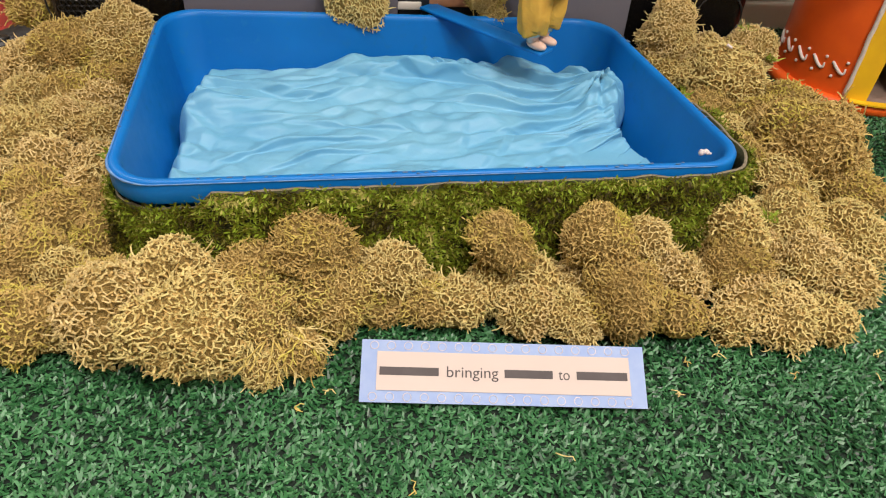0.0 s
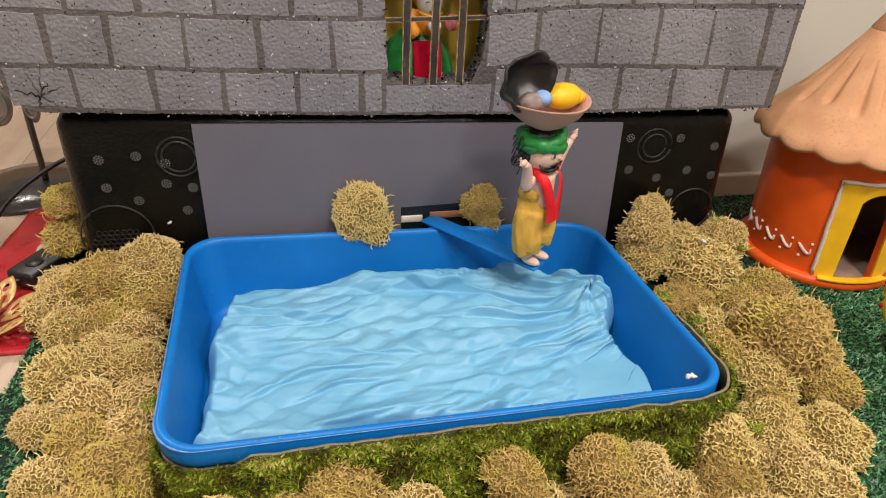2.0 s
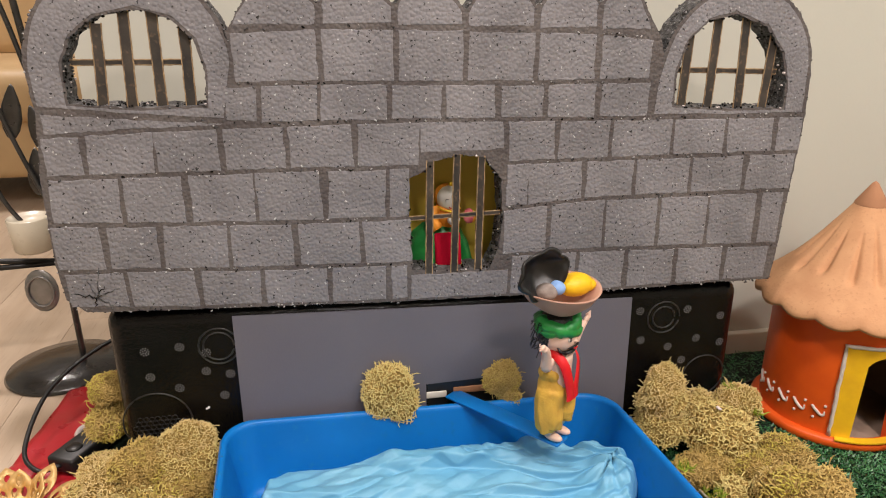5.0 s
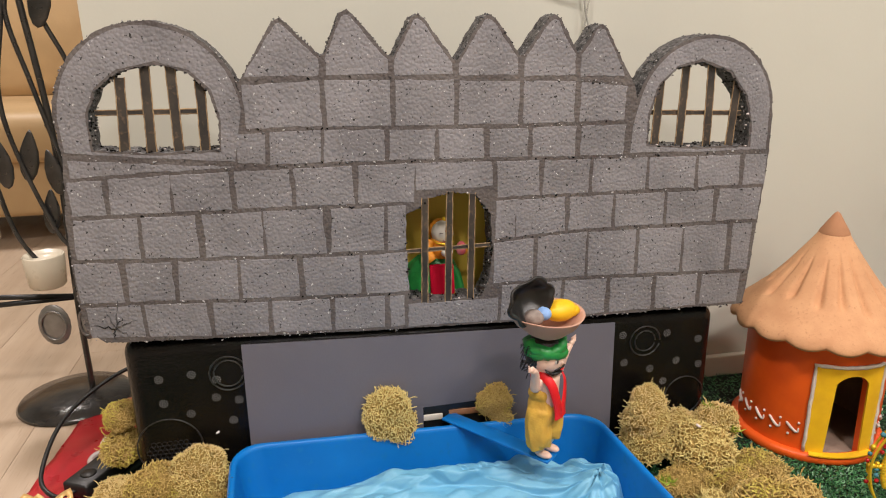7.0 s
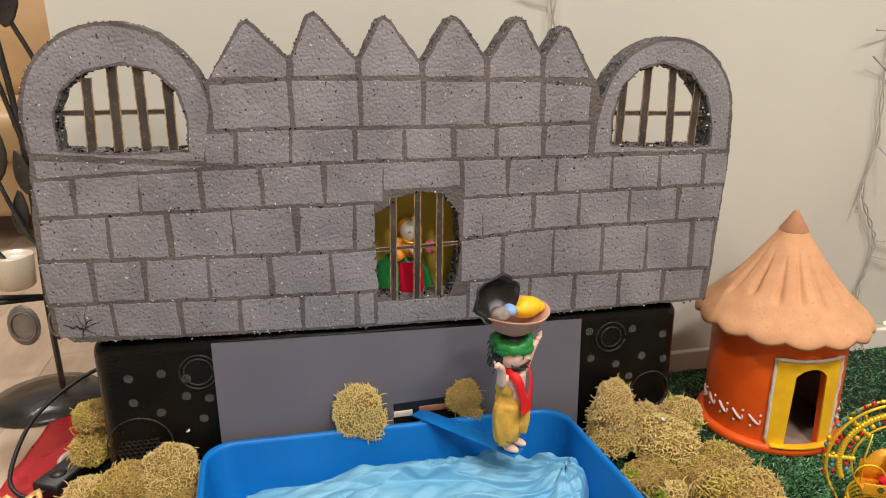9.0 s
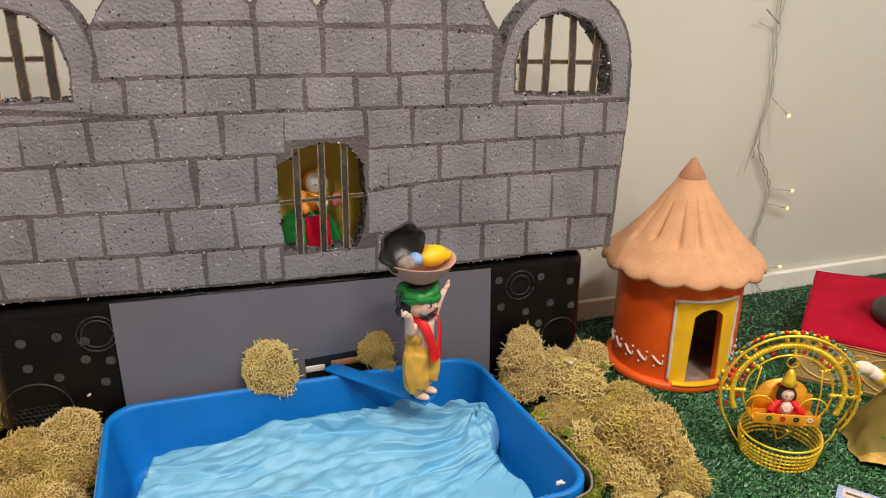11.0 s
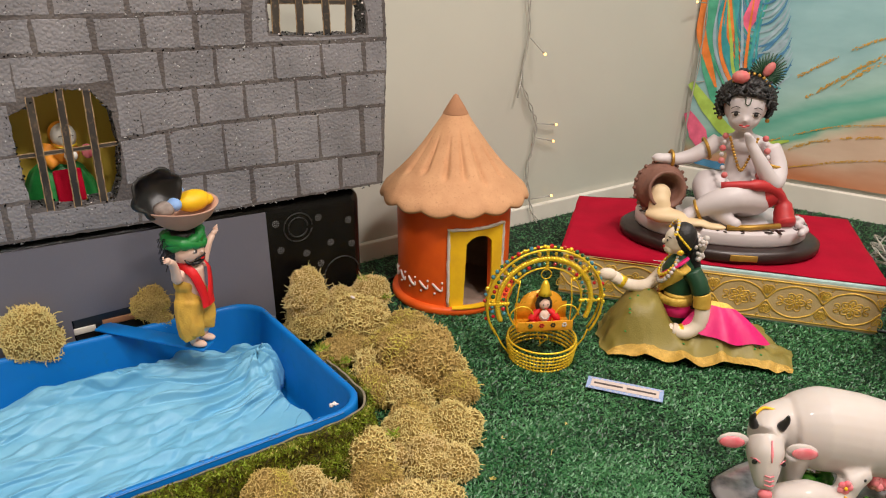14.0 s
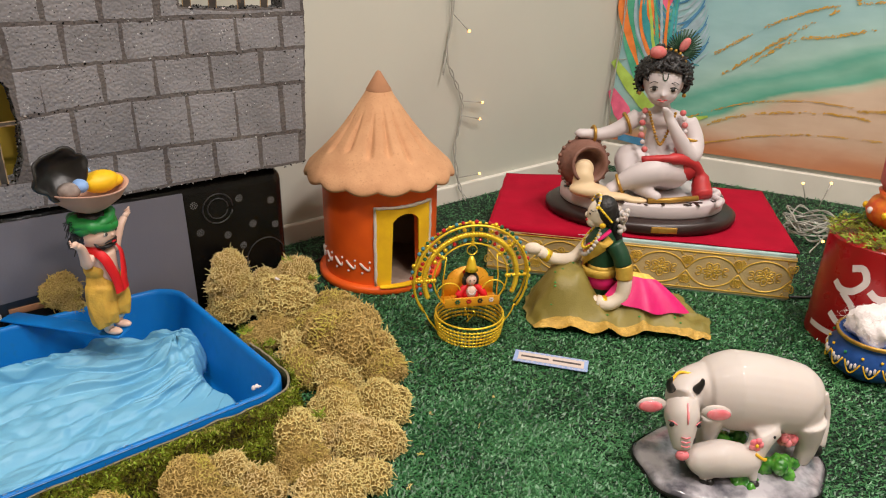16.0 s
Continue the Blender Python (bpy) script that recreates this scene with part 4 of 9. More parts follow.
# heaped on the others
for x, y, r, z in ((-0.066, 0.452, 0.030, 0.050), (-0.004, 0.462, 0.036, 0.034), (0.048, 0.462, 0.037, 0.061), (0.106, 0.455, 0.028, 0.040), (0.203, 0.460, 0.028, 0.062), (0.291, 0.466, 0.035, 0.060), (0.328, 0.466, 0.025, 0.055), (0.348, 0.460, 0.022, 0.030), (0.427, 0.490, 0.033, 0.049), (0.498, 0.505, 0.035, 0.035), (0.611, 0.835, 0.037, 0.073), (0.562, 0.850, 0.035, 0.058), (0.499, 0.852, 0.037, 0.088), (0.500, 0.845, 0.037, 0.045), (0.502, 0.855, 0.029, 0.111), (0.574, 0.800, 0.048, 0.050), (-0.177, 0.850, 0.042, 0.063), (-0.180, 0.860, 0.035, 0.086), (-0.239, 0.850, 0.038, 0.066), (-0.282, 0.850, 0.036, 0.045), (-0.161, 0.820, 0.030, 0.048), (-0.298, 0.940, 0.032, 0.085), (-0.294, 0.950, 0.026, 0.132)):
    lichen(x, y, r * 1.12, z - 0.12 * r, label="tan lichen clump heaped on others beside the tub")


# ---- black foam box, grey sheet ----
BX0, BX1, BY, BTOP = -0.266, 0.628, 0.890, 0.246


def make_box():
    th = empty("foam_box", Matrix.Translation((0, 0, 0)), "glossy black painted foam box under the castle", "box")
    bm = bmesh.new()
    box(bm, ((BX0 + BX1) / 2, BY + 0.085, BTOP / 2 + 0.002), (BX1 - BX0, 0.17, BTOP - 0.004), 0.022, seg=6)
    for v in bm.verts:
        if v.co.z > 0.15:
            v.co.z += 0.026 - 0.024 * (v.co.x - BX0) / (BX1 - BX0)
    part("body", bm, M["black_foam"], th, sharp=60)

    def ring(x, z, r, thick=0.0012):
        b = bmesh.new()
        tube(b, arc((x, BY - 0.0002, z), r, 0, 345, 40), thick, 6)
        part("moulded_ring", b, M["black_ring"], th, "raised round moulding ring")

    for x, z, r in ((-0.128, 0.213, 0.026), (-0.128, 0.213, 0.02), (-0.219, 0.105, 0.045), (0.508, 0.2, 0.025), (0.508, 0.2, 0.017), (0.584, 0.095, 0.034)):
        ring(x, z, r)
    dots = [(-0.222, 0.213), (-0.178, 0.216), (-0.145, 0.205), (-0.22, 0.175), (-0.148, 0.177), (-0.185, 0.155), (-0.128, 0.138), (-0.117, 0.17),
            (0.470, 0.213), (0.545, 0.21), (0.60, 0.195), (0.475, 0.165), (0.52, 0.15), (0.565, 0.16), (0.605, 0.15), (0.50, 0.11), (0.545, 0.125)]
    for x, z in dots:
        b = bmesh.new()
        for rr, n in ((0.0025, 5), (0.0053, 10)):
            for k in range(n):
                a = 2 * math.pi * k / n
                ball(b, (x + rr * math.cos(a), BY - 0.0002, z + rr * math.sin(a)), 0.0009, seg=6)
        part("vent_dimple", b, M["pale_dot"], th, "small rosette of pale dots")
    b = bmesh.new()
    for i in range(-4, 5):
        for j in range(-2, 3):
            x, z = -0.219 + i * 0.0075 + (j % 2) * 0.0037, 0.098 + j * 0.0065
            if abs(i) + abs(j) < 6:
                tube(b, arc((x, BY - 0.0003, z), 0.0034, 0, 360, 8)[:-1], 0.0006, 4, closed=True)
    part("honeycomb", b, M["black_ring"], th, "small honeycomb relief on the foam")
    return th


make_box()

# grey sheet with the cut slot for the arm
bm = bmesh.new()
SLOT = [(0.150, 0.062), (0.277, 0.062), (0.277, 0.137), (0.262, 0.138), (0.262, 0.131), (0.150, 0.128)]
panel(bm, [(-0.107, 0.003), (0.455, 0.003), (0.4525, 0.2385), (-0.106, 0.257)], [SLOT], 0.8835, 0.8865, 0, 0)
tagged(part("grey_card_sheet", bm, M["card_grey"], smooth=False), "plain dark grey card sheet leaning on the foam box", "card sheet")
bm = bmesh.new()
panel(bm, [(0.152, 0.075), (0.275, 0.075), (0.275, 0.13), (0.152, 0.127)], [], 0.8872, 0.8890, 0, 0)
ob = part("mechanism_plate", bm, M["black"], smooth=False)
tagged(ob, "black plate in the slot behind the swinging arm", "plate")
for x, z, w, c in ((0.165, 0.108, 0.03, "white"), (0.215, 0.112, 0.05, "terra_dark"), (0.19, 0.1, 0.02, "steel")):
    bm = bmesh.new()
    box(bm, (x, 0.8865, z), (w, 0.003, 0.010), 0.001)
    tagged(part("mechanism_block", bm, M[c]), "small block of the arm mechanism in the slot", "mechanism", "arm mechanism")

# ---- castle ----
CY, CT = 0.879, 0.040


def line(points):
    xs, zs = [p[0] for p in points], [p[1] for p in points]
    return lambda x: float(np.interp(x, xs, zs))


L0 = line([(-0.072, 0.616), (0.027, 0.619), (0.206, 0.614), (0.366, 0.609), (0.45, 0.599)])
L1 = line([(-0.074, 0.555), (0.023, 0.555), (0.286, 0.548), (0.445, 0.548)])
L2 = line([(-0.293, 0.530), (-0.165, 0.519), (-0.053, 0.509), (0.142, 0.506), (0.379, 0.5), (0.676, 0.495)])
L2B = line([(-0.293, 0.502), (-0.201, 0.505), (-0.075, 0.5065)])
L3 = line([(-0.296, 0.453), (-0.028, 0.451), (0.125, 0.448), (0.678, 0.445)])
L4 = line([(-0.301, 0.396), (-0.18, 0.39), (-0.033, 0.384), (0.123, 0.38), (0.263, 0.386), (0.375, 0.393), (0.671, 0.390)])
L5 = line([(-0.303, 0.336), (-0.187, 0.331), (-0.053, 0.323), (0.113, 0.318), (0.378, 0.32), (0.661, 0.309)])
L6 = line([(-0.293, 0.286), (-0.149, 0.276), (0.086, 0.265), (0.38, 0.257), (0.665, 0.256)])


def ell(cx, cz, rx, rz, a0, a1, n):
    return [(cx + rx * math.cos(radians(a0 + (a1 - a0) * i / (n - 1))), cz + rz * math.sin(radians(a0 + (a1 - a0) * i / (n - 1)))) for i in range(n)]


def rough_edge(pts, amp, seed, step=0.006):
    """Splits the loop finely and frays it."""
    out = []
    n = len(pts)
    for i in range(n):
        a, b = Vector((*pts[i], 0)), Vector((*pts[(i + 1) % n], 0))
        k = max(1, int((b - a).length / step))
        for j in range(k):
            p = a.lerp(b, j / k)
            q = noise.noise_vector(Vector((p.x * 90, p.y * 90, seed)))
            r = noise.noise_vector(Vector((p.x * 260, p.y * 260, seed + 5)))
            out.append((p.x + amp * (q.x + 0.6 * r.x), p.y + amp * (q.y + 0.6 * r.y)))
    return out


OUT = [(-0.278, 0.280), (-0.10, 0.272), (0.086, 0.264), (0.38, 0.256), (0.663, 0.255), (0.668, 0.31), (0.677, 0.49), (0.675, 0.555)]
OUT += ell(0.566, 0.552, 0.108, 0.112, 5, 165, 18)
PEAKS = [(0.402, 0.680), (0.336, 0.693), (0.246, 0.695), (0.152, 0.695), (0.061, 0.701), (-0.022, 0.692)]
DIPS = [(0.372, 0.641), (0.292, 0.639), (0.202, 0.635), (0.117, 0.641), (0.029, 0.644), (-0.077, 0.614)]
OUT += [(0.452, 0.607), (0.441, 0.622)]
for (px, pz), (dx, dz) in zip(PEAKS, DIPS):
    OUT += [(px + 0.010, pz - 0.006), (px + 0.002, pz), (px - 0.007, pz - 0.004), (dx + 0.003, dz + 0.003), (dx - 0.002, dz + 0.002)]
OUT += ell(-0.183, 0.575, 0.113, 0.116, 12, 178, 18)
OUT += [(-0.293, 0.532), (-0.302, 0.45), (-0.304, 0.345), (-0.300, 0.30)]
WIN_L = [(-0.256, 0.538), (-0.256, 0.583), (-0.242, 0.612), (-0.215, 0.632), (-0.172, 0.640), (-0.135, 0.630), (-0.112, 0.606), (-0.104, 0.570), (-0.106, 0.532), (-0.18, 0.532)]
WIN_R = [(0.482, 0.514), (0.483, 0.560), (0.495, 0.597), (0.520, 0.620), (0.555, 0.628), (0.600, 0.612), (0.628, 0.578), (0.640, 0.540), (0.642, 0.506), (0.56, 0.508)]
WIN_M = [(0.132, 0.308), (0.130, 0.370), (0.128, 0.431), (0.150, 0.440), (0.160, 0.452), (0.196, 0.461), (0.230, 0.456), (0.252, 0.425), (0.255, 0.378), (0.250, 0.330), (0.238, 0.302), (0.185, 0.302)]


def chip(poly, y0, y1, seed, amp=0.0017):
    """A slightly proud painted stone face with worn outline and softened edge."""
    bm = bmesh.new()
    lo = rough_edge(poly, amp, seed, 0.008)
    cx, cz = sum(p[0] for p in lo) / len(lo), sum(p[1] for p in lo) / len(lo)
    back = [bm.verts.new((x, y1, z)) for x, z in lo]
    front = []
    for x, z in lo:
        d = Vector((cx - x, cz - z))
        d = d.normalized() * 0.0012
        front.append(bm.verts.new((x + d.x, y0, z + d.y)))
    n = len(lo)
    bm.faces.new(front)
    for i in range(n):
        bm.faces.new((back[i], back[(i + 1) % n], front[(i + 1) % n], front[i]))
    bmesh.ops.recalc_face_normals(bm, faces=bm.faces[:])
    return bm


def make_castle():
    th = empty("castle", Matrix.Translation((0, 0, 0)), "grey painted foam castle front with barred windows on the black box", "model castle")
    bm = bmesh.new()
    panel(bm, rough_edge(OUT, 0.0016, 1), [rough_edge(WIN_L, 0.0022, 2), rough_edge(WIN_R, 0.0022, 3), rough_edge(WIN_M, 0.0022, 4)], CY, CY + CT, 0, 1)
    part("wall_panel", bm, [M["joint"], M["crumb"]], th, "foam sheet with dark painted joints and crumbled cut edges", smooth=False)
    g = 0.0034
    y0, y1 = CY - 0.0004, CY + 0.0004
    k = [10]

    def stone(poly, name="brick"):
        k[0] += 1
        return part(name, chip(poly, y0 + 0.0001 * ((k[0] * 7) % 3), y1, k[0]), M["brick"], th, smooth=False)

    def row(lo, hi, joints, x0, x1, skew=0.0):
        xs = [x0] + joints + [x1]
        for a, b in zip(xs, xs[1:]):
            if b - a < 0.012:
                continue
            g = lich_rng.uniform(0.0019, 0.0031)
            a2, b2 = a + g + lich_rng.uniform(-0.0012, 0.0012), b - g + lich_rng.uniform(-0.0012, 0.0012)
            lean = lich_rng.uniform(-0.003, 0.003)
            mid = (a2 + b2) / 2
            stone([(a2, lo(a2) + g * 0.9), (mid, lo(mid) + g * 0.9), (b2, lo(b2) + g * 0.9), (b2 + lean, hi(b2) - g * 0.9), (mid, hi(mid) - g * 0.9), (a2 + lean, hi(a2) - g * 0.9)])

    row(L1, L0, [0.029, 0.118, 0.202, 0.293, 0.374], -0.076, 0.446)
    row(L2, L1, [-0.047, 0.022, 0.108, 0.176, 0.245, 0.307, 0.376], -0.088, 0.447)
    row(L2B, L2, [], -0.293, -0.09)
    row(L3, line([(-0.297, 0.502), (-0.201, 0.505), (-0.075, 0.5065), (0.142, 0.506)]), [-0.25, -0.172, -0.095, -0.017, 0.064], -0.297, 0.145)
    row(line([(0.14, 0.464), (0.26, 0.464)]), L2, [], 0.145, 0.258)
    row(L3, L2, [0.325, 0.398, 0.485, 0.562, 0.636], 0.258, 0.677)
    row(L4, L3, [-0.216, -0.141, -0.06, 0.023, 0.102], -0.300, 0.133)
    row(L4, L3, [0.288, 0.365, 0.436, 0.518, 0.598], 0.255, 0.674)
    row(L5, L4, [-0.244, -0.18, -0.099, -0.015, 0.068], -0.303, 0.134)
    row(L5, L4, [0.319, 0.399, 0.477, 0.552, 0.629], 0.254, 0.668)
    row(L6, L5, [-0.223, -0.14, -0.062, 0.024, 0.1], -0.298, 0.128)
    row(L6, line([(0.128, 0.302), (0.26, 0.300)]), [], 0.128, 0.266)
    row(L6, L5, [0.361, 0.435, 0.51, 0.583], 0.266, 0.656)
    # merlon faces
    dips = [(0.444, 0.618)] + DIPS[:-1] + [(-0.072, 0.622)]
    for (m, zt), (b, zb), (a, za) in zip(PEAKS, dips, dips[1:]):
        z0 = max(L0(a), L0(b)) + 0.0025
        stone([(a + 0.0035, z0), (b - 0.0035, z0), (b - 0.0040, max(z0 + 0.004, zb - 0.001)), (m + 0.006, zt - 0.0075), (m, zt - 0.005), (m - 0.005, zt - 0.0075), (a + 0.0040, max(z0 + 0.004, za - 0.001))], "merlon_face")
    # tower arches
    def grow(loop, by):
        cx, cz = sum(p[0] for p in loop) / len(loop), sum(p[1] for p in loop) / len(loop)
        return [(x + (Vector((x - cx, z - cz)).normalized() * by).x, z + (Vector((x - cx, z - cz)).normalized() * by).y) for x, z in loop]

    for outer, win, sd in ((ell(-0.183, 0.575, 0.108, 0.111, 4, 178, 20) + [(-0.289, 0.537), (-0.20, 0.527), (-0.088, 0.517)], WIN_L, 60), (ell(0.566, 0.552, 0.103, 0.107, 5, 160, 20) + [(0.458, 0.545), (0.456, 0.504), (0.56, 0.501), (0.671, 0.500)], WIN_R, 70)):
        b = bmesh.new()
        panel(b, rough_edge(outer, 0.0012, sd, 0.01), [rough_edge(grow(win, 0.0035), 0.0015, sd + 1, 0.008)], y0, y1, 0, 0)
        part("tower_arch", b, M["brick"], th, smooth=False)
    # bars of card
    def bar(x0, z0, x1, z1, w, y):
        b = bmesh.new()
        d = Vector((x1 - x0, 0, z1 - z0))
        turn = Matrix.Rotation(math.atan2(d.x, d.z), 4, "Y")
        box(b, ((x0 + x1) / 2, y, (z0 + z1) / 2), (w - 0.0016, 0.0012, d.length - 0.002), 0.0003, turn, seg=1)
        n = max(3, int(d.length / 0.006))
        side = turn @ Vector((1, 0, 0))
        for s in (-1, 1):
            tube(b, [Vector((x0, y, z0)).lerp(Vector((x1, y, z1)), i / n) + side * s * (w / 2 - 0.0006 + 0.0006 * noise.noise(Vector((x0 * 90 + s, i * 0.9, z0)))) for i in range(n + 1)], 0.0009, 5, 1)
        part("window_bar", b, [M["strip"], M["card_edge"]], th, "dark scorched card strip with pale cut edges", smooth=False)

    for x0, z0, x1, z1 in ((-0.221, 0.529, -0.215, 0.626), (-0.189, 0.526, -0.185, 0.640), (-0.156, 0.530, -0.155, 0.641), (-0.124, 0.528, -0.122, 0.624),
                           (0.495, 0.510, 0.498, 0.602), (0.533, 0.508, 0.535, 0.629), (0.577, 0.505, 0.574, 0.629), (0.613, 0.505, 0.617, 0.600)):
        bar(x0, z0, x1, z1, 0.0125, CY + 0.006)
    bar(-0.25, 0.583, -0.118, 0.581, 0.007, CY + 0.010)
    bar(0.481, 0.559, 0.63, 0.553, 0.007, CY + 0.010)
    for x0, z0, x1, z1 in ((0.155, 0.300, 0.158, 0.455), (0.189, 0.299, 0.193, 0.462), (0.222, 0.301, 0.225, 0.458)):
        bar(x0, z0, x1, z1, 0.010, CY + 0.0005)
    bar(0.129, 0.378, 0.252, 0.380, 0.006, CY + 0.004)
    # crumbs of foam and glue at the window edges
    rng = random.Random(5)
    b = bmesh.new()
    for lp in (WIN_L, WIN_R, WIN_M):
        for x, z in rough_edge(lp, 0.002, 9, 0.004):
            for q in range(4):
                ball(b, (x + rng.uniform(-.0015, .0015), CY + rng.uniform(-0.001, 0.036), z + rng.uniform(-.0015, .0015)), (rng.uniform(0.0008, 0.0024), rng.uniform(0.001, 0.003), rng.uniform(0.0006, 0.0018)), seg=5, mi=rng.choice((0, 0, 0, 0, 0, 0, 0, 2, 2, 2, 2, 2, 2, 2, 2, 1)))
    for x, z in rough_edge(OUT, 0.001, 11, 0.005):
        if z > 0.5:
            for q in range(3):
                ball(b, (x, CY + rng.uniform(0.0, CT), z - 0.0005), rng.uniform(0.0008, 0.0020), seg=5)
    # white and black shreds where the brush tore the skin along the courses
    for course in (L0, L1, L2, L3, L4, L5, L6):
        x0, x1 = (-0.075, 0.445) if course in (L0, L1) else (-0.295, 0.665)
        for q in range(int((x1 - x0) * 260)):
            x = rng.uniform(x0, x1)
            if noise.noise(Vector((x * 14, course(0.1) * 60, 2))) + rng.uniform(-0.5, 0.5) < 0.12 or 0.125 < x < 0.26 and course is not L2:
                continue
            zc = course(x) + rng.gauss(0, 0.0022)
            sz = rng.uniform(0.0005, 0.0013)
            ball(b, (x, CY - 0.0006, zc), (sz * rng.uniform(0.8, 2.2), sz * 0.9, sz), seg=5, mi=rng.choice((0, 0, 0, 2, 2, 3, 3)), rot=Matrix.Rotation(rng.uniform(-1, 1), 4, "Y"))
    for x, z in rough_edge(OUT, 0.001, 21, 0.003):
        if z < 0.29 or rng.random() < 0.35:
            ball(b, (x, CY + rng.uniform(-0.0005, 0.004), z + rng.uniform(-0.001, 0.002)), (rng.uniform(0.0006, 0.0016), 0.001, rng.uniform(0.0005, 0.0012)), seg=5, mi=rng.choice((0, 2, 3)))
    # cracked lower left corner
    p0 = Vector((-0.264, CY - 0.0006, 0.300))
    for deg, ln in ((75, 0.040), (110, 0.026), (20, 0.030), (-35, 0.022), (165, 0.026), (-100, 0.014), (48, 0.018)):
        d = Vector((math.cos(radians(deg)), 0, math.sin(radians(deg))))
        e = Vector((-d.z, 0, d.x))
        tube(b, [p0 + d * ln * q / 6 + e * rng.uniform(-0.0022, 0.0022) for q in range(7)], [0.0012, 0.0011, 0.0009, 0.0008, 0.0006, 0.0005, 0.0003], 5, rng.choice((2, 0)))
    tagged(part("foam_crumble", b, [M["crumb"], M["print_white"], M["black_foam"], M["grey_shred"]], th), kind="stuff")
    return th


make_castle()
bm = bmesh.new()
panel(bm, [(0.09, 0.262), (0.31, 0.262), (0.31, 0.50), (0.09, 0.50)], [], 0.968, 0.972, 0, 0)
tagged(part("backing_card", bm, M["olive"], smooth=False), "olive yellow card standing behind the castle window", "card sheet")


# ---- swinging arm, man doll and bowl ----
bm = bmesh.new()
a, b = Vector((0.186, 0.884, 0.109)), Vector((0.306, 0.742, 0.109))
d = (b - a).normalized()
box(bm, (a + b) / 2, ((b - a).length, 0.026, 0.004), 0.0015, Matrix.Rotation(math.atan2(d.y, d.x), 4, "Z"))
tagged(part("blue_plank", bm, M["blue"]), "narrow blue plank reaching from the slot over the water", "plank")


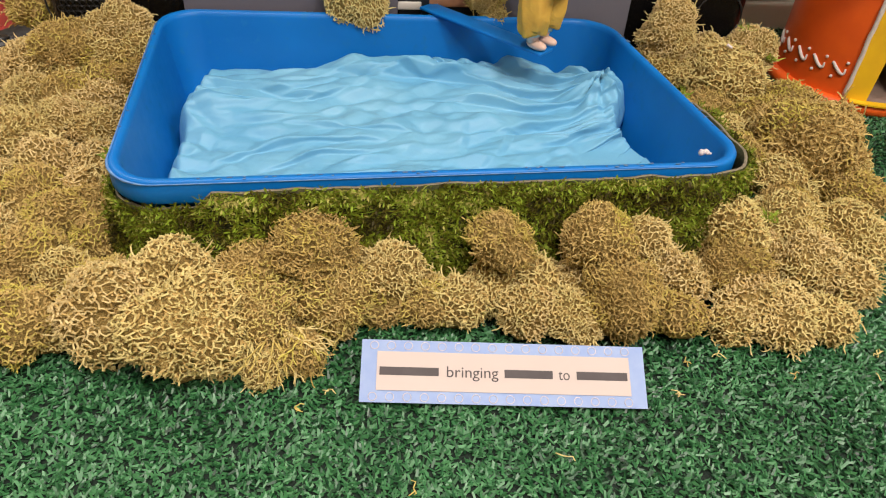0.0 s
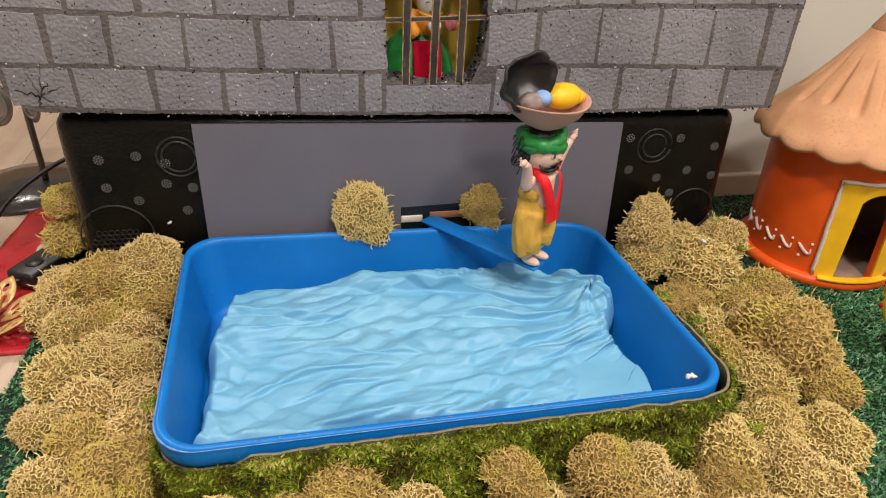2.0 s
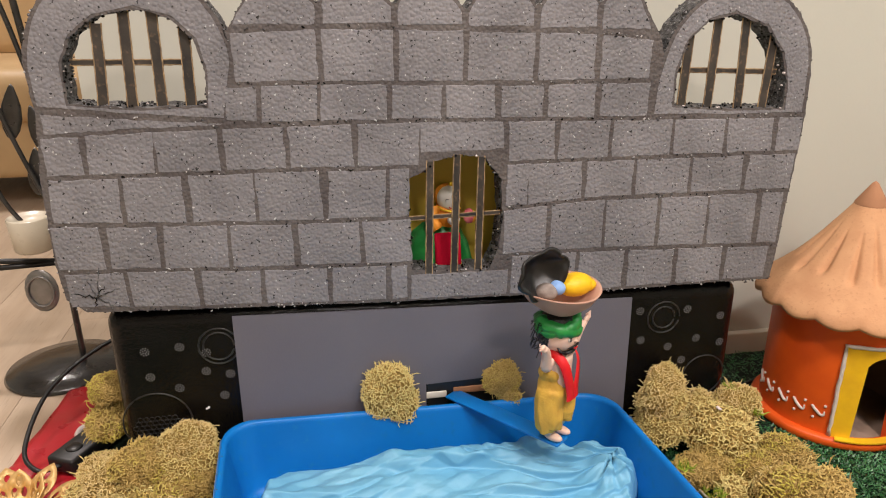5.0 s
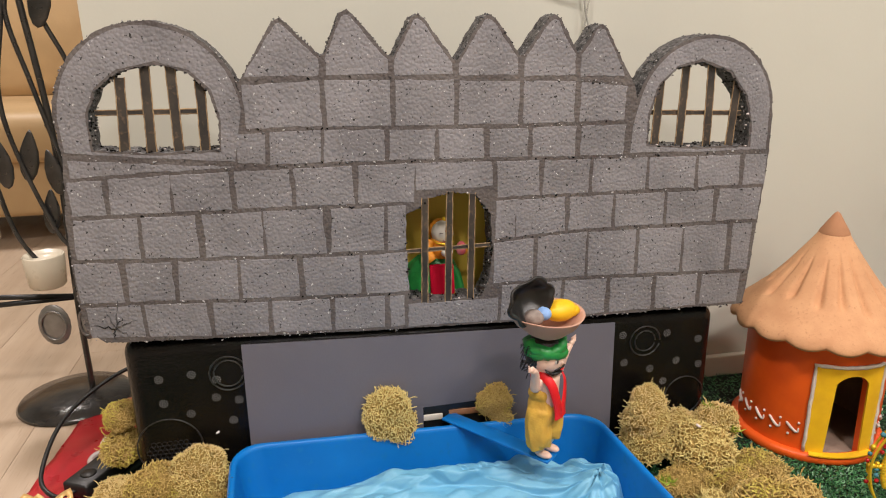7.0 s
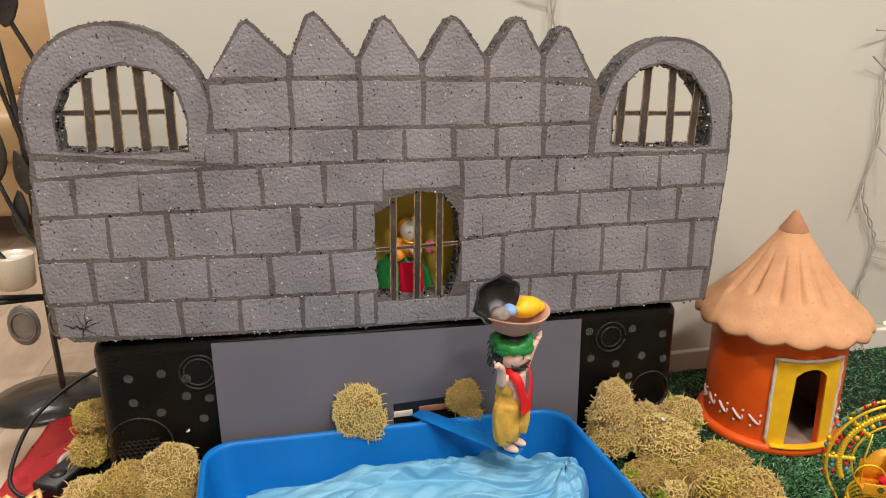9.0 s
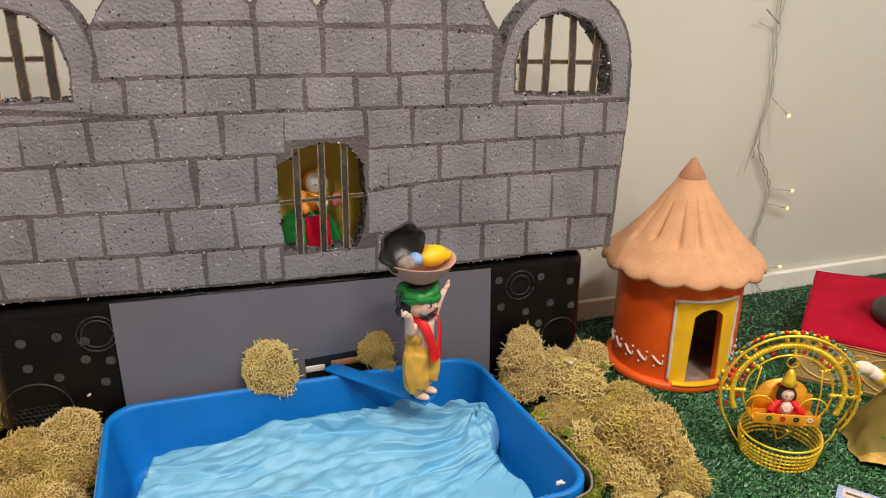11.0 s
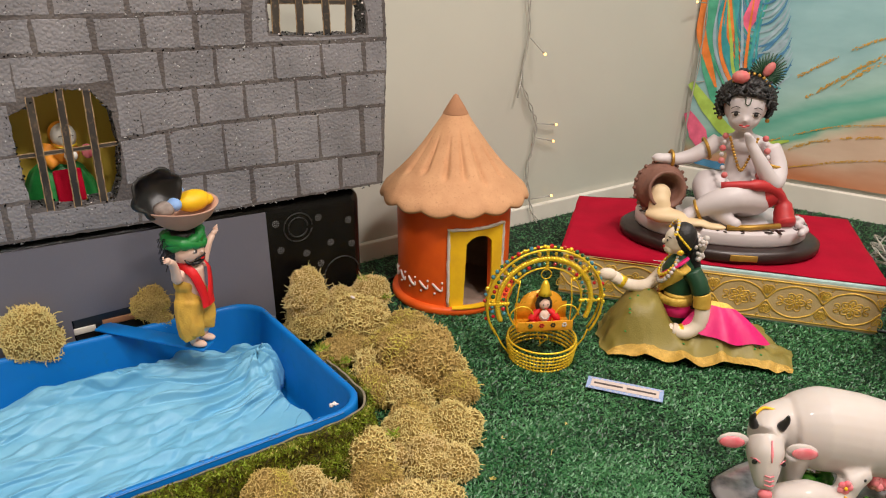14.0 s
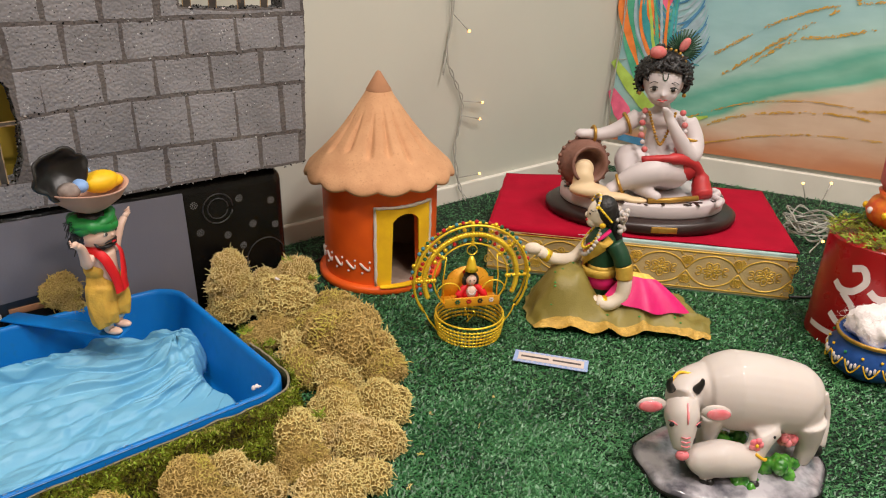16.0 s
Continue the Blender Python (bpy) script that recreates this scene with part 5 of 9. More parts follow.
def doll_man():
    """Small vinyl doll with raised arms, turban, open red scarf and mustard trousers."""
    mats = [M["skin"], M["mustard"], M["red"], M["green"], M["hair"], M["ink"], M["teal_card"], M["porcelain"]]
    bm = bmesh.new()
    for s in (-1, 1):
        tube(bm, smooth_path([(s * 0.0135, -0.001, 0.021), (s * 0.0145, -0.001, 0.036), (s * 0.0140, 0, 0.056), (s * 0.010, 0, 0.080)], 4), [float(np.interp(i, (0, 3, 7, 12), (0.0150, 0.0158, 0.0168, 0.0165))) for i in range(13)], 16)
    ball(bm, (0, 0.001, 0.080), (0.0245, 0.0185, 0.030), 0, 18)
    ball(bm, (-0.004, 0.002, 0.103), (0.0195, 0.0165, 0.014), 0, 16)
    bm = organic(bm, 0.0020, 3)
    for f in bm.faces:
        f.material_index = 1
    for v in bm.verts:
        c = v.co
        fold = 1 - 2.4 * abs(noise.noise(Vector((c.x * 70, c.y * 60, c.z * 26))))
        v.co += v.normal * (0.0016 * fold + 0.0008 * noise.noise(Vector((c.x * 190, c.y * 190, c.z * 60))))
        if c.z < 0.026:
            v.co.z += 0.0022 * math.sin(math.atan2(c.y, abs(c.x) - 0.0135) * 3 + 2 * c.x / abs(c.x + 1e-5))
    for s in (-1, 1):
        tube(bm, [(s * 0.0095, 0.000, 0.008), (s * 0.010, 0.0, 0.018), (s * 0.010, 0.0, 0.026)], [0.0065, 0.0068, 0.0075], 12, 0)
        tube(bm, [(s * 0.010, 0.0, 0.017), (s * 0.0102, 0.0, 0.025)], [0.0092, 0.0096], 14, 6)
        ball(bm, (s * 0.0095, -0.006, 0.0055), (0.0068, 0.013, 0.0056), 0, 12)
    tube(bm, smooth_path([(0, 0, 0.085), (0, 0, 0.108), (0, 0, 0.128), (0, 0, 0.136)], 4), [float(np.interp(i, (0, 4, 8, 10, 12), (0.0175, 0.018, 0.0185, 0.013, 0.008))) for i in range(13)], 16, 0)
    # head
    ball(bm, (0, -0.001, 0.159), (0.0235, 0.0225, 0.0245), 0, 24)
    ball(bm, (0, 0.0065, 0.161), (0.0255, 0.020, 0.0245), 4, 18)
    ball(bm, (0, -0.0228, 0.1565), (0.0028, 0.003, 0.0025), 0, 10)
    ball(bm, (0, -0.0140, 0.1405), (0.0125, 0.0080, 0.0042), 4, 14)
    ball(bm, (0, -0.0235, 0.1468), (0.0040, 0.0016, 0.0016), 2, 10)
    for s in (-1, 1):
        ball(bm, (s * 0.009, -0.0208, 0.1605), (0.0042, 0.0014, 0.0034), 7, 10)
        ball(bm, (s * 0.009, -0.0218, 0.1605), (0.0024, 0.0010, 0.0028), 5, 10)
        tube(bm, arc((s * 0.009, -0.0215, 0.1645), 0.0045, 30, 150, 5), 0.0008, 5, 4)
        tube(bm, [(0, -0.0248, 0.1508), (s * 0.006, -0.0228, 0.1500), (s * 0.0115, -0.0192, 0.1475)], [0.0011, 0.0013, 0.0006], 6, 4)
        tube(bm, [(s * 0.0185, -0.010, 0.150), (s * 0.0165, -0.013, 0.144), (s * 0.010, -0.017, 0.1395)], [0.0012, 0.002, 0.0022], 6, 4)
        tube(bm, smooth_path([(s * 0.0165, 0.0, 0.129), (s * 0.0265, -0.001, 0.121), (s * 0.0315, -0.004, 0.136), (s * 0.038, -0.007, 0.152), (s * 0.046, -0.008, 0.160)], 4), [0.0078 - 0.00022 * i for i in range(17)], 12, 0)
        ball(bm, (s * 0.0485, -0.009, 0.1625), (0.0058, 0.0032, 0.0045), 0, 10)
        for k in range(4):
            tube(bm, [(s * 0.051, -0.009 + 0.001 * k, 0.1615 + 0.0018 * k), (s * 0.0565, -0.010, 0.163 + 0.003 * k)], 0.0011, 5, 0)
        # scarf bands, flat
        w = smooth_path([(s * 0.012, 0.013, 0.133), (s * 0.0150, 0.0, 0.1385), (s * 0.0150, -0.0165, 0.128), (s * 0.0105, -0.0215, 0.106), (s * 0.0058, -0.0228, 0.084), (s * 0.0058, -0.0235, 0.070)], 4)
        o = []
        for i, p in enumerate(w):
            d = (w[min(i + 1, len(w) - 1)] - w[max(i - 1, 0)]).normalized()
            nrm = Vector((p.x * 0.6, p.y, 0)).normalized()
            t = d.cross(nrm).normalized() * 0.0062
            o.append([bm.verts.new(p + t), bm.verts.new(p + t * 0.9 + nrm * 0.0022), bm.verts.new(p - t * 0.9 + nrm * 0.0022), bm.verts.new(p - t)])
        for p, q in zip(o, o[1:]):
            for i in range(3):
                bm.faces.new((p[i], p[i + 1], q[i + 1], q[i])).material_index = 2
    # turban: wound satin
    for z, r, tilt, th2, up in ((0.1725, 0.0215, 16, 0.0088, 10), (0.1765, 0.0212, -20, 0.0080, -6), (0.1700, 0.0222, 4, 0.0066, -14)):
        rot = Matrix.Rotation(radians(tilt), 3, "Y") @ Matrix.Rotation(radians(up), 3, "X")
        tube(bm, [Vector((0, 0.002, z)) + rot @ Vector((r * math.cos(2 * math.pi * k / 28), r * 0.96 * math.sin(2 * math.pi * k / 28), 0.0012 * math.sin(k * 1.7))) for k in range(28)], [th2 * (1 + 0.12 * math.sin(k * 2.3)) for k in range(28)], 10, 3, closed=True)
    ball(bm, (0, 0.002, 0.182), (0.0215, 0.021, 0.0115), 4, 18)
    rng = random.Random(3)
    for k in range(60):
        a = rng.uniform(-0.3, math.pi + 0.3)
        p = Vector((0.024 * math.cos(a), 0.003 + 0.020 * math.sin(a), rng.uniform(0.145, 0.182)))
        tube(bm, [p, p + Vector((p.x * 0.25, p.y * 0.25, rng.uniform(-0.006, 0.004))), p + Vector((p.x * 0.4, p.y * 0.4, rng.uniform(-0.018, 0.002)))], 0.0006, 4, 4)
    ob = part("doll", bm, mats)
    return tagged(ob, "small doll in red scarf, green turban and mustard trousers", "doll")


DOLL = pose(0.298, 0.758, 0.111, 0, 0, 40) @ Matrix.Diagonal((1.06, 1.04, 0.93, 1))
doll = doll_man()
doll.matrix_world = DOLL


def make_bowl():
    th = empty("clay_bowl", DOLL @ Matrix.Translation((0.0, 0.0, 0.1905)) @ Matrix.Rotation(radians(-22), 4, 'Z') @ Matrix.Diagonal((1.12, 1.12, 1.10, 1)), "shallow pinkish clay bowl balanced on the doll's turban", "bowl")
    bm = bmesh.new()

    def squash(r, z, a, k):
        return r * (1 + 0.04 * math.sin(3 * a + 1)), z + (0.002 * math.sin(2 * a) if k > 2 else 0)

    lathe(bm, [(0.0, 0.001), (0.012, 0.0), (0.022, 0.006), (0.034, 0.018), (0.041, 0.030), (0.0425, 0.0325), (0.039, 0.0315), (0.030, 0.018), (0.018, 0.009), (0.0, 0.007)], 40, wave=squash)
    part("body", bm, M["clay_bowl"], th)
    bm = bmesh.new()
    rings = []
    c = Vector((-0.029, 0.010, 0.060))
    for j in range(8):
        f = j / 7
        ring = []
        for i in range(49):
            a = radians(-180 + 360 * i / 48)
            scal = 1 + (0.10 * abs(math.sin(i * math.pi / 6)) - 0.05) * f ** 3
            crimp = 0.0016 * math.sin(i * 0.785) * f ** 3
            ring.append(bm.verts.new(c + Vector((math.sin(a) * (0.027 + crimp) * f * scal, -0.021 * f * f + 0.0014 * math.sin(i * 0.785 + 1) * f ** 2, math.cos(a) * ((0.026 if math.cos(a) > 0 else 0.032) + crimp) * f * scal))))
        rings.append(ring)
    for p, q in zip(rings, rings[1:]):
        for i in range(48):
            bm.faces.new((p[i], p[i + 1], q[i + 1], q[i]))
    bmesh.ops.remove_doubles(bm, verts=bm.verts[:], dist=0.00005)
    bmesh.ops.solidify(bm, geom=bm.faces[:], thickness=0.003)
    part("hood", bm, M["black"], th, "scalloped glossy black hood")
    bm = bmesh.new()
    ball(bm, (0.014, -0.004, 0.034), (0.020, 0.015, 0.014), 0, 18)
    ball(bm, (0.026, -0.006, 0.032), (0.012, 0.010, 0.008), 0, 14)
    ball(bm, (-0.010, -0.004, 0.036), (0.008, 0.012, 0.009), 1, 14, Matrix.Rotation(0.4, 4, "Y"))
    ball(bm, (-0.022, -0.004, 0.033), (0.012, 0.012, 0.010), 2, 14)
    tube(bm, [(-0.004, 0.012, 0.034), (0.006, 0.012, 0.044), (0.012, 0.010, 0.047)], 0.003, 8, 1)
    ob = part("baby_doll", bm, [M["bright_yellow"], M["light_blue"], M["grey_brown"]])
    ob.matrix_world = th.matrix_world.copy()
    tagged(ob, "tiny clay figure wrapped in bright yellow lying in the bowl", "doll")
    return th


make_bowl()
STUCK = Matrix.Rotation(radians(78), 4, "X")
for x, y, r, z, lab, shape, depth, turn in ((0.098, 0.874, 0.044, 0.128, "ragged oval tan lichen clump stuck on the grey sheet", (0.98, 1.22), 0.62, 20), (0.258, 0.876, 0.030, 0.130, "small tan lichen clump beside the slot", (1.0, 1.05), 0.6, 80), (0.270, 0.866, 0.022, 0.102, "small yellowish lichen tuft hanging below the slot", (0.9, 1.1), 0.7, 200)):
    lichen(x, y, r, z, depth, lab, shape, STUCK @ Matrix.Rotation(radians(turn), 4, "Z"))


def doll_window():
    """Seated felt doll: round head, orange shawl, red apron over a green skirt."""
    bm = bmesh.new()
    lathe(bm, [(0.0, 0.0), (0.050, 0.0), (0.051, 0.012), (0.045, 0.038), (0.034, 0.060), (0.020, 0.072), (0.0, 0.074)], 28, 0, Matrix.Diagonal((1, 0.62, 1, 1)), lambda r, z, a, k: (r * (1 + 0.05 * math.sin(9 * a)), z))
    lathe(bm, [(0.0515, 0.004), (0.053, 0.008), (0.0518, 0.012)], 28, 4, Matrix.Diagonal((1, 0.63, 1, 1)))
    box(bm, (0.010, -0.030, 0.042), (0.036, 0.008, 0.046), 0.003, Matrix.Rotation(radians(-14), 4, "X"), 1)
    box(bm, (0.010, -0.0345, 0.022), (0.036, 0.006, 0.005), 0.001, Matrix.Rotation(radians(-14), 4, "X"), 4)
    ball(bm, (0.012, -0.004, 0.083), (0.021, 0.016, 0.019), 2, 18)
    tube(bm, smooth_path([(-0.004, -0.012, 0.098), (-0.010, -0.018, 0.084), (-0.002, -0.024, 0.070)], 4), 0.008, 10, 2)
    ball(bm, (0.019, -0.024, 0.082), (0.009, 0.007, 0.008), 3, 12)
    ball(bm, (0.041, -0.020, 0.085), (0.008, 0.008, 0.011), 5, 12)
    ball(bm, (0.046, -0.018, 0.083), (0.006, 0.007, 0.009), 2, 12)
    ball(bm, (0.016, -0.004, 0.106), (0.0165, 0.0155, 0.0185), 3, 22)
    ball(bm, (0.014, 0.007, 0.107), (0.0170, 0.012, 0.0185), 2, 18)
    ball(bm, (0.019, -0.002, 0.1265), 0.0032, 4, 10)
    for s in (-1, 1):
        tube(bm, arc((0.018 + s * 0.0065, -0.0188, 0.1065), 0.0032, 35, 145, 6), 0.0006, 4, 6)
    tube(bm, arc((0.018, -0.0188, 0.1005), 0.0045, 210, 330, 7), 0.0007, 4, 1)
    tube(bm, [(0.018, -0.020, 0.111), (0.018, -0.0195, 0.114)], 0.0008, 4, 1)
    tube(bm, [(-0.001, -0.012, 0.098), (0.006, -0.018, 0.094), (0.018, -0.0205, 0.092), (0.030, -0.016, 0.096)], 0.0016, 6, 4)
    ob = part("doll", bm, [M["green"], M["red_cloth"], M["saffron"], M["ceiling"], M["gold"], M["pink"], M["ink"]])
    ob.matrix_world = pose(0.176, 0.938, 0.281, 0, 0, 0)
    return tagged(ob, "small seated doll in green and red dress behind the bars", "doll")


doll_window()

# ---- clay hut ----
HUT = Vector((0.826, 0.897, 0))
DOOR = 262


def on_drum(r, deg, z):
    a = radians(deg)
    return Vector((r * math.cos(a), r * math.sin(a), z))


def drum_patch(bm, r0, r1, d0, d1, z0, z1, n=10, mi=0, hole=None):
    """A curved slab on the drum between two bearings; hole: a function of bearing that gives the height of an arch cut from below."""
    v = []
    for i in range(n + 1):
        d = d0 + (d1 - d0) * i / n
        lo = z0 if hole is None else max(z0, hole(d))
        v.append([bm.verts.new(on_drum(r, d, z)) for r, z in ((r0, lo), (r1, lo), (r1, z1), (r0, z1))])
    for p, q in zip(v, v[1:]):
        for k in range(4):
            f = bm.faces.new((p[k], q[k], q[(k + 1) % 4], p[(k + 1) % 4]))
            f.material_index = mi
    bm.faces.new(v[0])
    bm.faces.new(v[-1][::-1])


def make_hut():
    th = empty("clay_hut", Matrix.Translation(HUT), "painted terracotta hut with a fluted cone roof on the turf", "model hut")
    R, HB = 0.1085, 0.222
    half = 15.5

    def arch(d):
        t = (d - DOOR) / half
        return 0.126 + 0.030 * math.sqrt(max(0, 1 - t * t)) if abs(t) < 1 else 0.0

    bm = bmesh.new()
    # drum: full round away from the door, arch over it
    n = 60
    cols = []
    ds = [DOOR + half + (360 - 2 * half) * i / n for i in range(n + 1)]
    for ri, ro in ((R - 0.009, R),):
        ring = [[bm.verts.new(on_drum(r, d, z)) for r, z in ((ri, 0.012), (ro, 0.012), (ro, HB), (ri, HB))] for d in ds]
        for p, q in zip(ring, ring[1:]):
            for k in range(4):
                bm.faces.new((p[k], q[k], q[(k + 1) % 4], p[(k + 1) % 4])).material_index = 0 if k != 3 else 1
        bm.faces.new(ring[0])
        bm.faces.new(ring[-1][::-1])
    drum_patch(bm, R - 0.009, R, DOOR - half, DOOR + half, 0.012, HB, 14, 0, arch)
    lathe(bm, [(0.0, 0.0135), (R - 0.008, 0.0135)], 40, 1)
    bmesh.ops.recalc_face_normals(bm, faces=bm.faces[:])
    part("drum", bm, [M["orange"], M["inner_clay"]], th, "orange painted round wall", sharp=40)
    bm = bmesh.new()
    lathe(bm, [(0.0, 0.0), (0.117, 0.0), (0.1205, 0.004), (0.1205, 0.012), (0.117, 0.016), (R - 0.004, 0.0165), (R - 0.004, 0.012), (0.0, 0.012)], 64)
    part("base_ring", bm, M["orange"], th, "orange ring at the foot", sharp=50)
    # door surround
    bm = bmesh.new()
    z1 = 0.168
    drum_patch(bm, R + 0.0002, R + 0.003, DOOR - 29, DOOR - half, 0.016, z1, 6)
    drum_patch(bm, R + 0.0002, R + 0.003, DOOR + half, DOOR + 29, 0.016, z1, 6)
    drum_patch(bm, R + 0.0002, R + 0.003, DOOR - half, DOOR + half, 0.016, z1, 14, 0, arch)
    drum_patch(bm, R, 0.122, DOOR - 26, DOOR + 26, 0.0165, 0.0185, 12)
    bmesh.ops.recalc_face_normals(bm, faces=bm.faces[:])
    part("door_surround", bm, M["yellow"], th, "yellow painted arched door surround", sharp=40)
    # white outline
    rng = random.Random(2)
    bm = bmesh.new()
    pts = [on_drum(R + 0.003, DOOR - 30, 0.018 + 0.152 * i / 14) + Vector([rng.uniform(-.0008, .0008) for _ in range(3)]) for i in range(15)]
    pts += [on_drum(R + 0.003, DOOR - 30 + 60 * i / 16, 0.1705 + rng.uniform(-.0008, .0008)) for i in range(1, 16)]
    pts += [on_drum(R + 0.003, DOOR + 30, 0.17 - 0.152 * i / 14) + Vector([rng.uniform(-.0008, .0008) for _ in range(3)]) for i in range(15)]
    tube(bm, pts, [0.0028 + 0.0008 * rng.random() for _ in pts], 6)
    part("door_outline", bm, M["whitepaint"], th, "white brushed line round the door")

    def squiggle(c):
        b = bmesh.new()
        w = [on_drum(R + 0.0008, c - 5.5 + 9.5 * f - 1.8 * math.sin(6.28 * f), 0.053 + 0.0062 * math.sin(0.6 + 5.9 * f)) for f in [q / 18 for q in range(19)]]
        tube(b, w, [0.0010 + 0.0016 * math.sin(math.pi * q / 18) for q in range(19)], 6)
        for dd, z in ((-3.5, 0.040), (4, 0.063)):
            ball(b, on_drum(R + 0.0006, c + dd, z), 0.0024, seg=8)
        part("white_squiggle", b, M["whitepaint"], th, "white painted curl with two dots")

    for c in (222, 207, 192, 176, 160, 302, 317, 333):
        squiggle(c)
    # roof: pressed flutes, deepest near their lower ends
    seg = 240
    NL = 15
    flute = [(radians(24 * k + 7 + rng.uniform(-3, 3)), rng.uniform(0.036, 0.048), rng.uniform(0.082, 0.106), rng.uniform(0.0052, 0.0076)) for k in range(15)]

    def wave(r, z, a, k):
        f = r / 0.137
        lob = abs(math.sin(a * NL / 2 + 0.6))
        rr = r + (0.004 * lob * f ** 6)
        zz = z - (0.007 * lob * f ** 8)
        if 4 <= k <= 34:
            dent = 0.0
            for fa, r0, r1, deep in flute:
                off = (a - fa + math.pi) % (2 * math.pi) - math.pi
                t = (r - r0) / (r1 - r0)
                if 0 < t < 1.12:
                    wide = (0.0016 + 0.0046 * t) / r
                    run = t ** 0.7 if t < 0.92 else max(0, (1.12 - t) / 0.2)
                    dent = max(dent, deep * run * math.exp(-(off / wide) ** 2))
            zz -= dent
            rr -= dent * 0.8
            zz += 0.0008 * noise.noise(Vector((rr * math.cos(a) * 40, rr * math.sin(a) * 40, 2)))
        return rr, zz

    bm = bmesh.new()
    prof = [(0.0, 0.390), (0.004, 0.387), (0.022, 0.357), (0.0255, 0.350)]
    for i in range(1, 31):
        f = i / 30
        prof.append((0.0255 + (0.132 - 0.0255) * f, 0.350 - 0.127 * f - 0.010 * math.sin(math.pi * f)))
    prof += [(0.1355, 0.217), (0.137, 0.213), (0.136, 0.208), (0.128, 0.207), (0.10, 0.218), (0.0, 0.232)]
    lathe(bm, prof, seg, wave=wave)
    part("roof", bm, M["terracotta"], th, "bare terracotta cone roof with pressed flutes and scalloped eave")
    b = bmesh.new()
    lathe(b, [(0.0, 0.3906), (0.0042, 0.3876), (0.0226, 0.3572), (0.0235, 0.353), (0.020, 0.352)], 32)
    part("roof_cap", b, M["terra_dark"], th, "browner pointed cap")
    return th


make_hut()

# cables on the turf
for pts, lab in (([(0.60, 1.02, 0.004), (0.66, 1.0, 0.006), (0.72, 0.985, 0.006), (0.78, 1.01, 0.006), (0.84, 1.04, 0.006)], "black cable lying on the turf behind the hut"),
                 ([(1.375, 0.345, 0.006), (1.40, 0.325, 0.006), (1.44, 0.31, 0.006), (1.50, 0.30, 0.006)], "black cable lying on the turf behind the can")):
    bm = bmesh.new()
    tube(bm, smooth_path(pts, 8), 0.003, 8)
    tagged(part("cable", bm, M["cable"]), lab, "cable", "cables")


